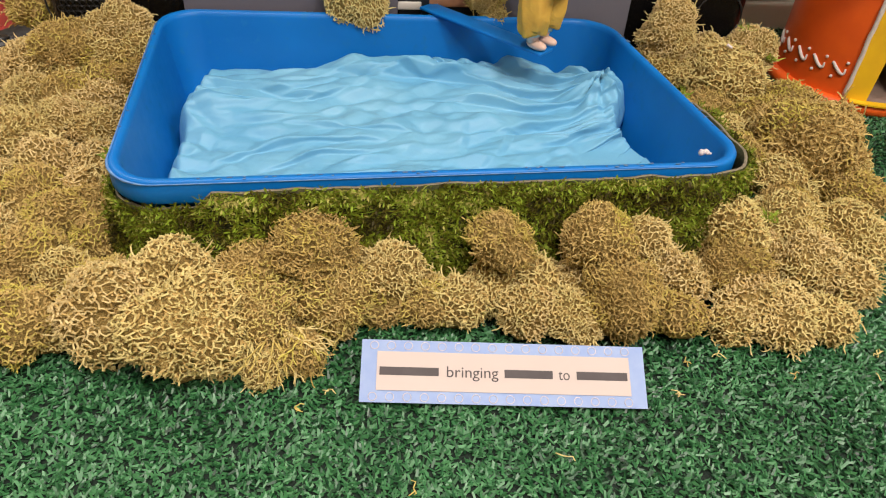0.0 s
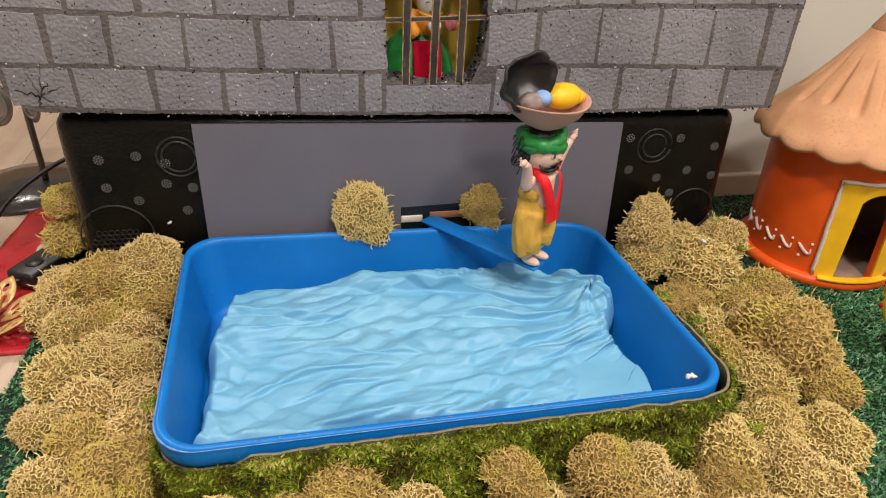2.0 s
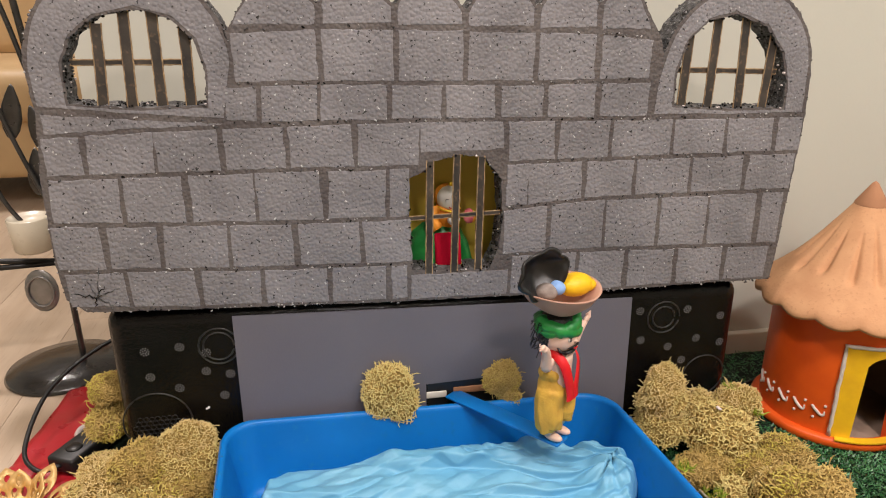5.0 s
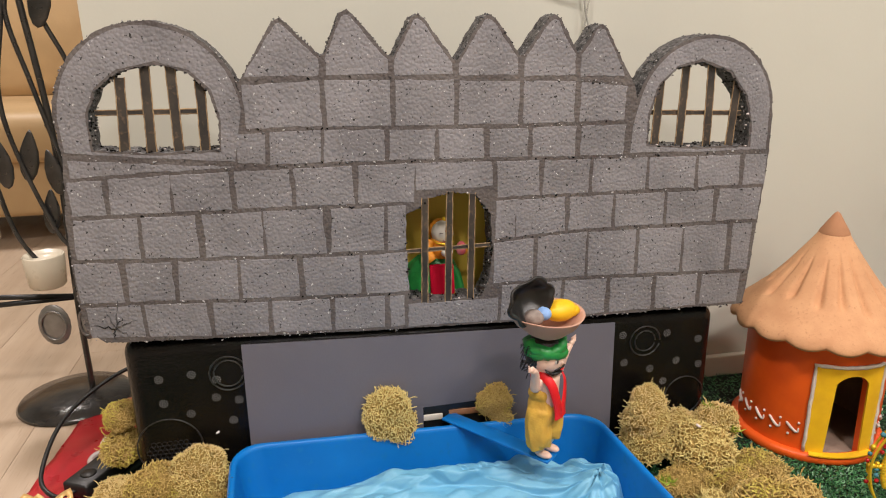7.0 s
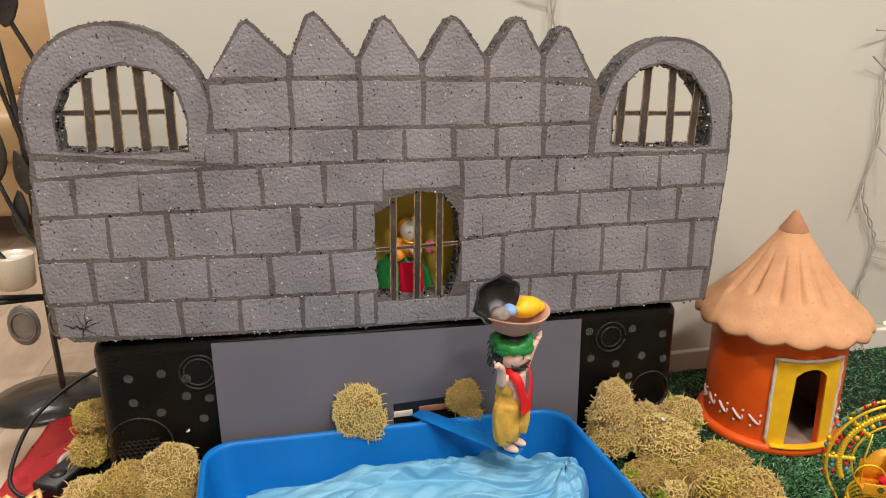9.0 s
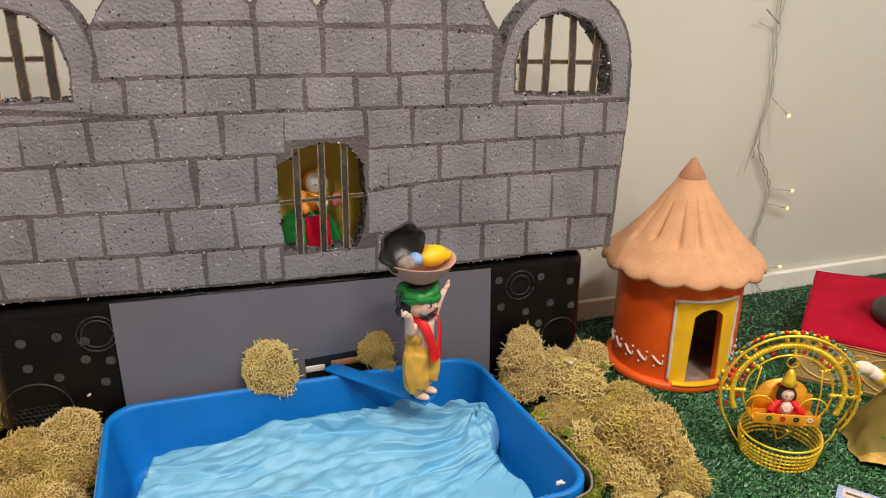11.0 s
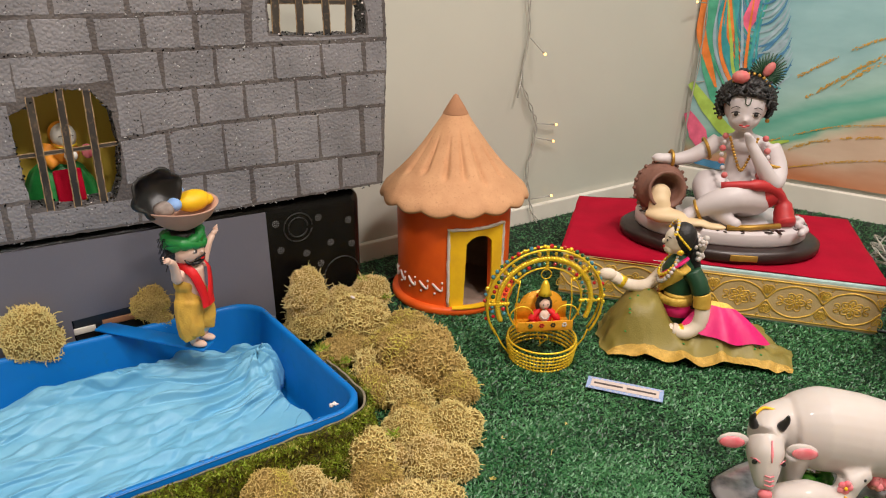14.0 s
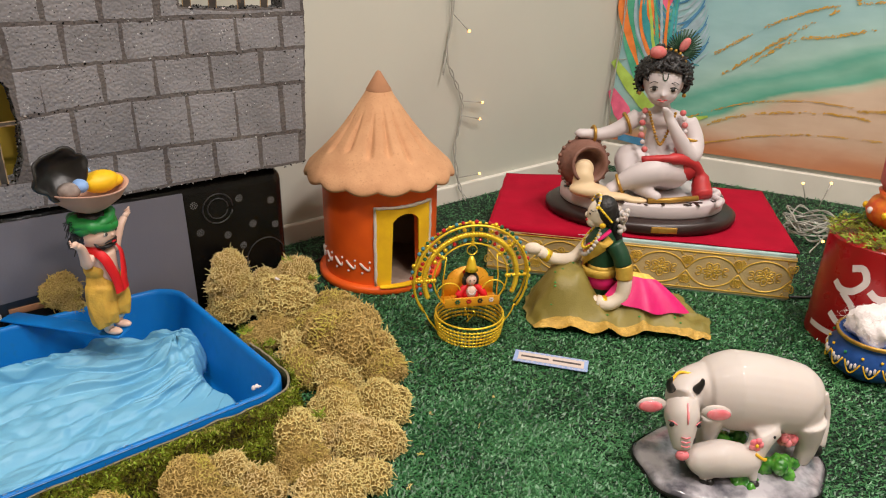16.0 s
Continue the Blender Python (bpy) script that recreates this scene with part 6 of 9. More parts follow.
# ---- golden swing ----
def make_swing():
    th = empty("swing_ornament", pose(0.812, 0.606, 0.0, 0, 0, -26) @ Matrix.Scale(1.05, 4), "gold wire swing ornament with glass beads and a seated figure", "swing ornament")

    def hoop(name, r, a0, a1, z, y, thick, label="", n=40, coil=False):
        b = bmesh.new()
        tube(b, arc((0, y, z), r, a0, a1, n), thick, 8)
        if coil:
            for p in arc((0, y, z), r, a0, a1, 70):
                ball(b, p, 0.0046, seg=6)
        return part(name, b, M["gold"], th, label)

    ZC = 0.098
    for y in (-0.006, 0.006):
        hoop("outer_hoop", 0.091, -35, 215, ZC, y, 0.0019)
    hoop("middle_hoop", 0.074, -22, 202, ZC, 0, 0.0018, "thick coiled gold hoop", coil=True)
    hoop("inner_hoop", 0.059, -60, 240, ZC, 0, 0.0015)
    for ang in (90, 0, 180, 40, 140):
        b = bmesh.new()
        for i in range(9):
            p = arc((0, 0, ZC), 0.058 + 0.033 * i / 8, ang, ang, 2)[0]
            ball(b, p, 0.0036, seg=6)
        part("beaded_spoke", b, M["gold"], th)
    rng = random.Random(8)
    for r, n, y in ((0.0655, 30, 0.0), (0.0825, 36, 0.0), (0.0945, 34, 0.0)):
        for i in range(n):
            a = -15 + 210 * i / (n - 1)
            if rng.random() < 0.12:
                continue
            p = arc((0, y, ZC), r, a, a, 2)[0]
            b = bmesh.new()
            ball(b, (0, 0, 0), rng.uniform(0.0029, 0.0038), seg=8)
            ob = part("bead", b, M[rng.choice(["bead_red", "bead_green", "bead_blue", "bead_green", "gold"])], th)
            ob.location = p
    # legs to the round basket foot
    for s in (-1, 1):
        b = bmesh.new()
        tube(b, smooth_path([(s * 0.074, 0, 0.046), (s * 0.066, -0.004, 0.03), (s * 0.054, -0.002, 0.012), (s * 0.050, 0, 0.006)], 5), 0.0014, 6)
        part("leg", b, M["gold"], th)
    for k in range(5):
        b = bmesh.new()
        z = 0.003 + 0.0065 * k
        r = 0.050 + 0.0012 * k
        pts = [Vector((r * math.cos(2 * math.pi * i / 56), r * math.sin(2 * math.pi * i / 56), z)) for i in range(56)]
        tube(b, pts, 0.0012, 6, closed=True)
        for p in pts:
            ball(b, p, 0.0024, seg=6)
        part("basket_band", b, M["gold"], th, "round band of gold beading")
    b = bmesh.new()
    tube(b, [Vector((0.054 * math.cos(2 * math.pi * i / 48), 0.054 * math.sin(2 * math.pi * i / 48), 0.037)) for i in range(48)], 0.0016, 8, closed=True)
    part("basket_rim", b, M["gold"], th)
    b = bmesh.new()
    tube(b, smooth_path([(0, 0.050, 0.03), (0.004, 0.02, 0.012), (-0.004, 0.0, 0.02), (0.003, -0.02, 0.045), (0, -0.018, 0.05)], 5), 0.0011, 6)
    part("scroll_wire", b, M["gold"], th)
    # hanging seat
    b = bmesh.new()
    box(b, (0, 0.002, 0.057), (0.088, 0.034, 0.005), 0.001)
    box(b, (0, -0.015, 0.064), (0.088, 0.0016, 0.016), 0.0005)
    part("seat", b, M["lace"], th, "shiny orange-gold seat")
    b = bmesh.new()
    panel(b, [(-0.042, 0.058), (0.042, 0.058), (0.042, 0.088)] + ell(0, 0.088, 0.034, 0.022, 0, 180, 12) + [(-0.042, 0.088)], [], 0.018, 0.0195, 0, 0)
    part("seat_back", b, M["lace"], th, "shiny orange-gold scalloped back")
    for x, z, c in ((-0.024, 0.0655, "bead_green"), (-0.006, 0.0655, "bead_red"), (0.012, 0.0655, "hair"), (0.03, 0.0655, "print_white"), (-0.005, 0.1, "red")):
        b = bmesh.new()
        yy = -0.0168 if z < 0.09 else 0.0172
        for k in range(6):
            a = 2 * math.pi * k / 6
            ball(b, (x + 0.0028 * math.cos(a), yy, z + 0.0028 * math.sin(a)), (0.0017, 0.0006, 0.0017), seg=6)
        part("painted_flower", b, M[c], th, "small enamel flower")
    for s in (-1, 1):
        b = bmesh.new()
        tube(b, [(s * 0.043, 0, 0.058), (s * 0.044, 0, 0.100), (s * 0.040, 0, 0.137)], 0.0011, 6)
        tube(b, arc((s * 0.036, -0.005, 0.075), 0.019, 0, 180, 12), 0.0012, 6)
        part("hanger", b, M["gold"], th)
    b = bmesh.new()
    lathe(b, [(0.0, 0.024), (0.003, 0.023), (0.006, 0.016), (0.008, 0.006), (0.011, 0.0), (0.009, 0.0), (0.0, 0.004)], 20)
    ob = part("bell", b, M["gold"], th, "small polished gold bell")
    ob.location = (0, 0, 0.112)
    b = bmesh.new()
    tube(b, arc((0, 0, 0.146), 0.008, 0, 350, 16), 0.001, 6)
    part("bell_loop", b, M["gold"], th)
    b = bmesh.new()
    ball(b, (0, 0.002, 0.069), (0.015, 0.011, 0.010), 0, 14)
    for q in (-1, 1):
        tube(b, smooth_path([(q * 0.007, 0.002, 0.084), (q * 0.015, -0.002, 0.078), (q * 0.021, -0.005, 0.068), (q * 0.014, -0.009, 0.064)], 4), [0.005] * 5 + [0.0058] * 4 + [0.0048] * 4, 8, 0)
    ball(b, (0, -0.005, 0.076), (0.0085, 0.006, 0.011), 2, 12)
    for q in range(9):
        a = math.pi * (1.1 + 0.8 * q / 8)
        ball(b, (0.007 * math.cos(a), -0.0105, 0.084 + 0.010 * math.sin(a)), 0.0014, 4, 6)
    ball(b, (0, -0.001, 0.096), (0.0088, 0.0085, 0.0100), 2, 16)
    ball(b, (0, 0.0030, 0.0990), (0.0115, 0.0090, 0.0105), 3, 16)
    for q in (-1, 1):
        ball(b, (q * 0.0095, 0.002, 0.0925), (0.0042, 0.0055, 0.0095), 3, 10)
        ball(b, (q * 0.0034, -0.0088, 0.0975), (0.0014, 0.0008, 0.0010), 3, 6)
    ball(b, (0, -0.0090, 0.0915), (0.0016, 0.0008, 0.0008), 0, 6)
    ob = part("figurine", b, [M["red"], M["bright_yellow"], M["skin"], M["hair"], M["print_white"]])
    ob.matrix_world = th.matrix_world.copy()
    tagged(ob, "tiny seated figure in red on the gold swing", "figurine")
    return th


make_swing()


# ---- platform with cloth ----
PA, PB = Vector((0.992, 0.764, 0)), Vector((1.362, 0.341, 0))
PX = (PB - PA).normalized()
PY = Vector((-PX.y, PX.x, 0))
PW, PD, PH = (PB - PA).length, 0.335, 0.098
PM = Matrix(((PX.x, PY.x, 0, PA.x), (PX.y, PY.y, 0, PA.y), (0, 0, 1, 0), (0, 0, 0, 1)))


def make_platform():
    th = empty("display_box", PM, "box wrapped in gold brocade ribbon under the statue", "display box")
    b = bmesh.new()
    box(b, (PW / 2, PD / 2, PH / 2 + 0.001), (PW, PD, PH - 0.002), 0.003)
    part("body", b, M["teal_card"], th, "pale teal board box", smooth=False)
    for c, size in (((PW / 2, -0.0012, PH / 2), (PW + 0.003, 0.0018, PH - 0.014)), ((PW + 0.0012, PD / 2, PH / 2), (0.0018, PD, PH - 0.014)), ((-0.0012, PD / 2, PH / 2), (0.0018, PD, PH - 0.014))):
        b = bmesh.new()
        box(b, c, size, 0.0006)
        part("ribbon", b, M["beige_cloth"], th, "beige brocade ribbon", smooth=False)
    for z in (0.012, PH - 0.012):
        b = bmesh.new()
        tube(b, [(-0.002, -0.0022, z), (PW + 0.002, -0.0022, z), (PW + 0.0022, PD, z)], 0.0016, 6)
        part("ribbon_edge", b, M["gold_cloth"], th)
    yy, zc = -0.0024, PH / 2

    def thread(b, pts, r=0.0011):
        tube(b, [(x, yy, z) for x, z in pts], r, 5)

    def petal(b, x, z, a, ln, wd):
        """An outlined petal from (x, z) along the angle a, with a filled heart."""
        ca, sa = math.cos(a), math.sin(a)
        loop = [(ln * (0.5 - 0.5 * math.cos(math.pi * q / 8)), wd * math.sin(math.pi * q / 8)) for q in range(9)]
        loop += [(u, -v) for u, v in loop[-2:0:-1]]
        thread(b, [(x + u * ca - v * sa, z + u * sa + v * ca) for u, v in loop + loop[:1]])
        ball(b, (x + ln * 0.55 * ca, yy, z + ln * 0.55 * sa), (ln * 0.28, 0.0007, wd * 0.45), seg=8, rot=Matrix.Rotation(-a, 4, "Y"))

    def curl(b, x, z, a, size, turn):
        thread(b, [(x + size * (1 - 0.085 * q) * math.cos(a + turn * q * 0.55) - size * math.cos(a), z + size * (1 - 0.085 * q) * math.sin(a + turn * q * 0.55) - size * math.sin(a)) for q in range(11)])

    n = 6
    for i in range(n):
        x = PW * (i + 0.5) / n
        half = PW / n / 2
        b = bmesh.new()
        for q in range(6):
            petal(b, x, zc, q * math.pi / 3 + (i % 2) * 0.5, 0.019, 0.0062)
        ball(b, (x, yy, zc), (0.0035, 0.0012, 0.0035), seg=10)
        part("brocade_flower", b, M["gold_cloth"], th, "raised gold thread flower")
        b = bmesh.new()
        for s in (-1, 1):
            rail = smooth_path([Vector((x + half * k, zc + s * h, 0)) for k, h in ((-1, 0.002), (-0.62, 0.022), (0, 0.031), (0.62, 0.022), (1, 0.002))], 6)
            thread(b, [(p.x, p.y) for p in rail], 0.0016)
            for e in (-1, 1):
                curl(b, x + e * half * 0.55, zc + s * 0.004, math.pi / 2 * s, 0.0085, e * s)
                petal(b, x + e * half * 0.98, zc + s * 0.012, math.pi / 2 * s + e * 0.5 * s, 0.015, 0.0045)
                petal(b, x + e * half * 0.98, zc + s * 0.012, math.pi / 2 * s - e * 0.35 * s, 0.017, 0.0045)
                curl(b, x + e * half * 0.80, zc + s * 0.030, -math.pi / 2 * s, 0.0045, -e * s)
        part("brocade_scroll", b, M["gold_cloth"], th, "raised gold thread scroll")
    return th


make_platform()


def make_cloth():
    """Felt square laid over the box, with uneven hanging corners."""
    nx, ny = 60, 40
    verts = []
    for j in range(ny + 1):
        for i in range(nx + 1):
            u, v = i / nx, j / ny
            lap = 0.020 * max(0, math.sin(math.pi * min(1, max(0, (u - 0.02) / 0.42)))) ** 0.6
            far = 0.315 + 0.075 * u
            x, y = -0.004 + u * (PW + 0.008), 0.003 - lap + v * (far + lap)
            z = PH + 0.0030 + 0.0016 * noise.noise(Vector((x * 14, y * 14, 1)))
            fold = math.exp(-((v - 0.05) / 0.03) ** 2) * 0.007 * max(0, noise.noise(Vector((x * 22, 3, 7))))
            wob = 0.005 * noise.noise(Vector((u * 5, v * 5, 4)))
            drop = max(0, y - PD - 0.002)
            front = max(0, 0.001 - y)
            verts.append((x + wob * v, y - drop * 0.2 + front * 0.75, z + fold - drop * 0.25 - front * 0.9))
    faces = [(j * (nx + 1) + i, j * (nx + 1) + i + 1, (j + 1) * (nx + 1) + i + 1, (j + 1) * (nx + 1) + i) for j in range(ny) for i in range(nx)]
    ob = raw("red_cloth", verts, faces, M["red_cloth"], smooth=True)
    ob.modifiers.new("thickness", "SOLIDIFY").thickness = 0.002
    ob.matrix_world = PM
    return tagged(ob, "crimson felt cloth spread over the brocade box", "cloth")


make_cloth()


# ---- statue of a seated child with a butter pot ----
ST = PM @ Matrix.Translation((0.285, 0.134, PH + 0.005)) @ Matrix.Scale(1.2, 4)


def make_statue():
    th = bmesh.new()
    # oval base, lacquered
    for prof, mi, sx, sy in (([(0.0, 0.0), (0.152, 0.0), (0.156, 0.004), (0.156, 0.014), (0.148, 0.020), (0.0, 0.020)], 1, 1.0, 0.66),
                             ([(0.0, 0.020), (0.130, 0.020), (0.133, 0.023), (0.133, 0.040), (0.130, 0.043), (0.0, 0.043)], 0, 1.0, 0.62)):
        lathe(th, prof, 48, mi, Matrix.Diagonal((sx, sy, 1, 1)))
    body = bmesh.new()

    def limb(pts, rs, n=5):
        p = smooth_path(pts, n)
        k = len(p)
        tube(body, p, [float(np.interp(i / (k - 1), np.linspace(0, 1, len(rs)), rs)) for i in range(k)], 14)

    ball(body, (0.030, 0.012, 0.078), (0.050, 0.040, 0.038), seg=20)
    ball(body, (0.022, 0.012, 0.122), (0.027, 0.022, 0.048), seg=20)
    ball(body, (0.018, 0.010, 0.160), (0.040, 0.023, 0.018), seg=20)
    ball(body, (0.021, -0.004, 0.104), (0.022, 0.014, 0.020), seg=16)
    limb([(0.016, 0.008, 0.170), (0.014, 0.004, 0.190)], [0.014, 0.012])
    limb([(-0.018, 0.010, 0.162), (-0.050, 0.000, 0.140), (-0.078, -0.010, 0.132), (-0.100, -0.018, 0.134)], [0.0145, 0.0125, 0.0105, 0.0085])
    ball(body, (-0.106, -0.020, 0.134), (0.014, 0.012, 0.008), seg=12)
    limb([(0.056, 0.010, 0.160), (0.072, -0.004, 0.128), (0.066, -0.024, 0.110), (0.044, -0.034, 0.140), (0.026, -0.034, 0.168)], [0.0165, 0.016, 0.0145, 0.0115, 0.008])
    ball(body, (0.022, -0.033, 0.174), (0.0085, 0.007, 0.011), seg=12)
    for k in range(3):
        limb([(0.016 + 0.005 * k, -0.036, 0.176), (0.012 + 0.004 * k, -0.040, 0.186), (0.010 + 0.004 * k, -0.0385, 0.192)], [0.0034, 0.003, 0.0024], 3)
    limb([(0.050, -0.010, 0.080), (0.010, -0.045, 0.088), (-0.030, -0.050, 0.070), (-0.045, -0.046, 0.056)], [0.029, 0.024, 0.016, 0.011])
    ball(body, (-0.052, -0.052, 0.054), (0.012, 0.016, 0.012), seg=12)
    limb([(0.010, 0.000, 0.080), (-0.030, -0.002, 0.096), (-0.020, -0.030, 0.066), (0.010, -0.060, 0.054)], [0.025, 0.021, 0.015, 0.010])
    ball(body, (0.016, -0.066, 0.053), (0.012, 0.010, 0.010), seg=12)
    ball(body, (0.010, -0.001, 0.224), (0.0325, 0.033, 0.034), seg=24)
    ball(body, (0.009, -0.013, 0.206), (0.0235, 0.021, 0.0215), seg=20)
    ball(body, (0.008, -0.023, 0.193), (0.008, 0.008, 0.006), seg=12)
    for s in (-1, 1):
        ball(body, (0.009 + s * 0.0135, -0.0215, 0.205), (0.010, 0.009, 0.010), seg=12)
    ball(body, (0.009, -0.0335, 0.2070), (0.0042, 0.0070, 0.0050), seg=10)
    ball(body, (0.009, -0.0315, 0.2130), (0.0030, 0.0050, 0.0080), seg=10)
    body = organic(body, 0.0035, 5)
    tmp = bpy.data.meshes.new("tmp")
    body.to_mesh(tmp)
    body.free()
    th.from_mesh(tmp)
    bpy.data.meshes.remove(tmp)
    # hair of waved locks combed from the crown, curled at the ends
    rng = random.Random(4)
    hc = Vector((0.010, 0.004, 0.226))
    for k in range(190):
        w = 2 * math.pi * (k + rng.uniform(-0.4, 0.4)) / 190 * 7 % (2 * math.pi)
        face = max(0, -math.sin(w))
        end = radians(118 - 62 * face ** 0.6 + rng.uniform(-24, 12))
        start = radians(rng.uniform(4, 60)) * (1 - 0.55 * face)
        ph, grow = rng.uniform(0, 6.28), rng.uniform(0.0, 0.014)
        pts, rs = [], []
        for q in range(9):
            f = q / 8
            t = start + (end - start) * f
            ww = w + (0.30 * math.sin(7 * t + ph)) * (0.3 + f)
            rr = 1 + grow * 10 * math.sin(7 * t + ph) * 0.35 + 0.10 * f
            pts.append(hc + Vector((0.0365 * rr * math.sin(t) * math.cos(ww), 0.0350 * rr * math.sin(t) * math.sin(ww), 0.0365 * rr * math.cos(t))))
            rs.append(0.0042 * (0.75 + 0.5 * math.sin(math.pi * f)) * (1 if q < 8 else 0.5))
        tip = pts[-1]
        out = (tip - hc).normalized()
        pts.append(tip + out * 0.0050 + Vector((rng.uniform(-.003, .003), 0, rng.uniform(0, 0.004))))
        rs.append(0.0018)
        tube(th, pts, rs, 6, 2)
    for k in range(26):
        a = rng.uniform(0, 6.28)
        c = Vector((0.010 + 0.013 * math.cos(a), 0.012 + 0.012 * math.sin(a), 0.262 + rng.uniform(-0.004, 0.008)))
        tube(th, arc(c, 0.006, rng.uniform(0, 180), rng.uniform(200, 380), 8, (math.cos(a), math.sin(a), 0), (0, 0, 1)), 0.0032, 6, 2)
    # eyes, brows, lips
    for s in (-1, 1):
        ex = 0.009 + s * 0.0142
        ball(th, (ex, -0.0302, 0.2150), (0.0066, 0.0024, 0.0036), 9, 12)
        ball(th, (ex, -0.0318, 0.2150), (0.0036, 0.0014, 0.0036), 2, 10)
        ball(th, (ex, -0.0325, 0.2152), (0.0019, 0.0010, 0.0020), 2, 8)
        tube(th, smooth_path([(ex - 0.0068, -0.0300, 0.2152), (ex, -0.0330, 0.2190), (ex + 0.0068, -0.0298, 0.2155)], 4), 0.0007, 5, 2)
        tube(th, smooth_path([(ex - 0.0075, -0.0305, 0.2225), (ex + s * 0.001, -0.0325, 0.2262), (ex + 0.0078, -0.0298, 0.2228)], 4), 0.0006, 5, 2)
        ball(th, (0.010 + s * 0.034, -0.004, 0.202), 0.0036, 4, 8)
        ball(th, (0.009 + s * 0.0045, -0.0355, 0.1990), (0.0034, 0.0016, 0.0013), 3, 8)
    ball(th, (0.009, -0.0355, 0.1968), (0.0042, 0.0020, 0.0015), 6, 8)
    tube(th, smooth_path([(0.005, -0.0318, 0.2395), (0.0058, -0.0332, 0.2315), (0.009, -0.0340, 0.2290), (0.0122, -0.0332, 0.2315), (0.013, -0.0318, 0.2395)], 4), 0.0007, 5, 5)
    # headdress
    ball(th, (-0.006, -0.022, 0.268), (0.013, 0.009, 0.010), 6, 12)
    for k in range(9):
        a = radians(20 + 16 * k)
        ball(th, (0.010 + 0.040 * math.cos(a) * 0.7, -0.012, 0.246 + 0.026 * math.sin(a)), 0.0028, 4, 6)
    for k in range(23):
        a = radians(28 + (k - 11) * 9)
        p0 = Vector((0.030, 0.003, 0.268))
        ln = 0.036 - 0.012 * abs(k - 11) / 11
        tube(th, [p0, p0 + Vector((math.sin(a) * ln * 0.5, 0.001, math.cos(a) * ln * 0.5)), p0 + Vector((math.sin(a) * ln, 0.002 * math.sin(k), math.cos(a) * ln))], [0.0016, 0.0022, 0.0008], 5, 5)

    ball(th, (0.034, 0.000, 0.278), (0.007, 0.004, 0.012), 6, 12, Matrix.Rotation(radians(28), 4, "Y"))
    # garland, necklaces and bracelets
    for pts, r, mi, n in ((smooth_path([(-0.012, -0.012, 0.176), (-0.014, -0.026, 0.140), (0.004, -0.040, 0.104), (0.030, -0.036, 0.108), (0.052, -0.022, 0.140), (0.046, -0.012, 0.176)], 4), 0.0052, 6, 2),
                          (smooth_path([(-0.006, -0.020, 0.176), (0.004, -0.026, 0.150), (0.016, -0.030, 0.128), (0.026, -0.026, 0.150), (0.034, -0.018, 0.176)], 6), 0.0026, 4, 1)):
        for i, p in enumerate(pts):
            if i % n == 0:
                ball(th, p, r, mi, 8)
            else:
                ball(th, p, r * 0.75, 0, 8)
    for c, r, ax in (((-0.036, 0.004, 0.150), 0.0165, (1, 0.2, 0.4)), ((-0.088, -0.014, 0.133), 0.0125, (1, 0.3, 0)), ((0.066, 0.000, 0.140), 0.0185, (0.2, -0.3, 1)), ((-0.038, -0.048, 0.062), 0.0165, (1, 0, 0.5))):
        ax = Vector(ax).normalized()
        u = ax.orthogonal().normalized()
        w = ax.cross(u)
        tube(th, [Vector(c) + r * (math.cos(2 * math.pi * k / 18) * u + math.sin(2 * math.pi * k / 18) * w) for k in range(18)], 0.0026, 6, 4, closed=True)
    # red drape
    tube(th, smooth_path([(-0.010, -0.048, 0.106), (0.030, -0.050, 0.112), (0.066, -0.030, 0.104), (0.086, -0.018, 0.080), (0.092, -0.026, 0.056), (0.096, -0.034, 0.046)], 5), [0.006] * 6 + [0.009] * 10 + [0.013, 0.014, 0.015, 0.015, 0.016, 0.016, 0.017, 0.016, 0.015, 0.013], 10, 3)
    ball(th, (0.056, -0.006, 0.088), (0.030, 0.033, 0.025), 3, 16)
    # pot, butter and flute
    pm = Matrix.Translation((-0.100, -0.022, 0.086)) @ pose(0, 0, 0, 78, 0, 18)
    lathe(th, [(0.0, -0.038), (0.024, -0.034), (0.038, -0.016), (0.042, 0.002), (0.036, 0.020), (0.027, 0.028), (0.031, 0.036), (0.027, 0.038), (0.022, 0.028), (0.018, 0.010), (0.0, 0.004)], 28, 7, pm)
    for k in range(20):
        a = 2 * math.pi * k / 20
        ball(th, pm @ Vector((0.042 * math.cos(a), 0.042 * math.sin(a), 0.004)), 0.0036, 7, 6)
    bt = bmesh.new()
    for c, r in (((-0.098, -0.046, 0.082), (0.017, 0.014, 0.018)), ((-0.097, -0.056, 0.066), (0.018, 0.012, 0.022)), ((-0.086, -0.062, 0.053), (0.034, 0.018, 0.012)), ((-0.050, -0.066, 0.048), (0.034, 0.014, 0.007)), ((-0.014, -0.070, 0.046), (0.022, 0.010, 0.005))):
        ball(bt, c, r, 0, 20)
    bt = organic(bt, 0.0025, 8)
    for f in bt.faces:
        f.material_index = 8
    tmp = bpy.data.meshes.new("tmp")
    bt.to_mesh(tmp)
    bt.free()
    th.from_mesh(tmp)
    bpy.data.meshes.remove(tmp)
    tube(th, [(0.006, -0.074, 0.048), (0.040, -0.066, 0.049), (0.084, -0.050, 0.051)], 0.0045, 8, 4)
    # black patches on the white plinth
    for k in range(46):
        a = rng.uniform(math.pi * 0.85, 2.15 * math.pi)
        r = rng.uniform(0.86, 0.99)
        ball(th, (0.131 * r * math.cos(a), 0.081 * r * math.sin(a), 0.0432), (rng.uniform(0.003, 0.009), rng.uniform(0.002, 0.005), 0.0008), 1, 6, Matrix.Rotation(rng.uniform(0, 3), 4, 'Z'))
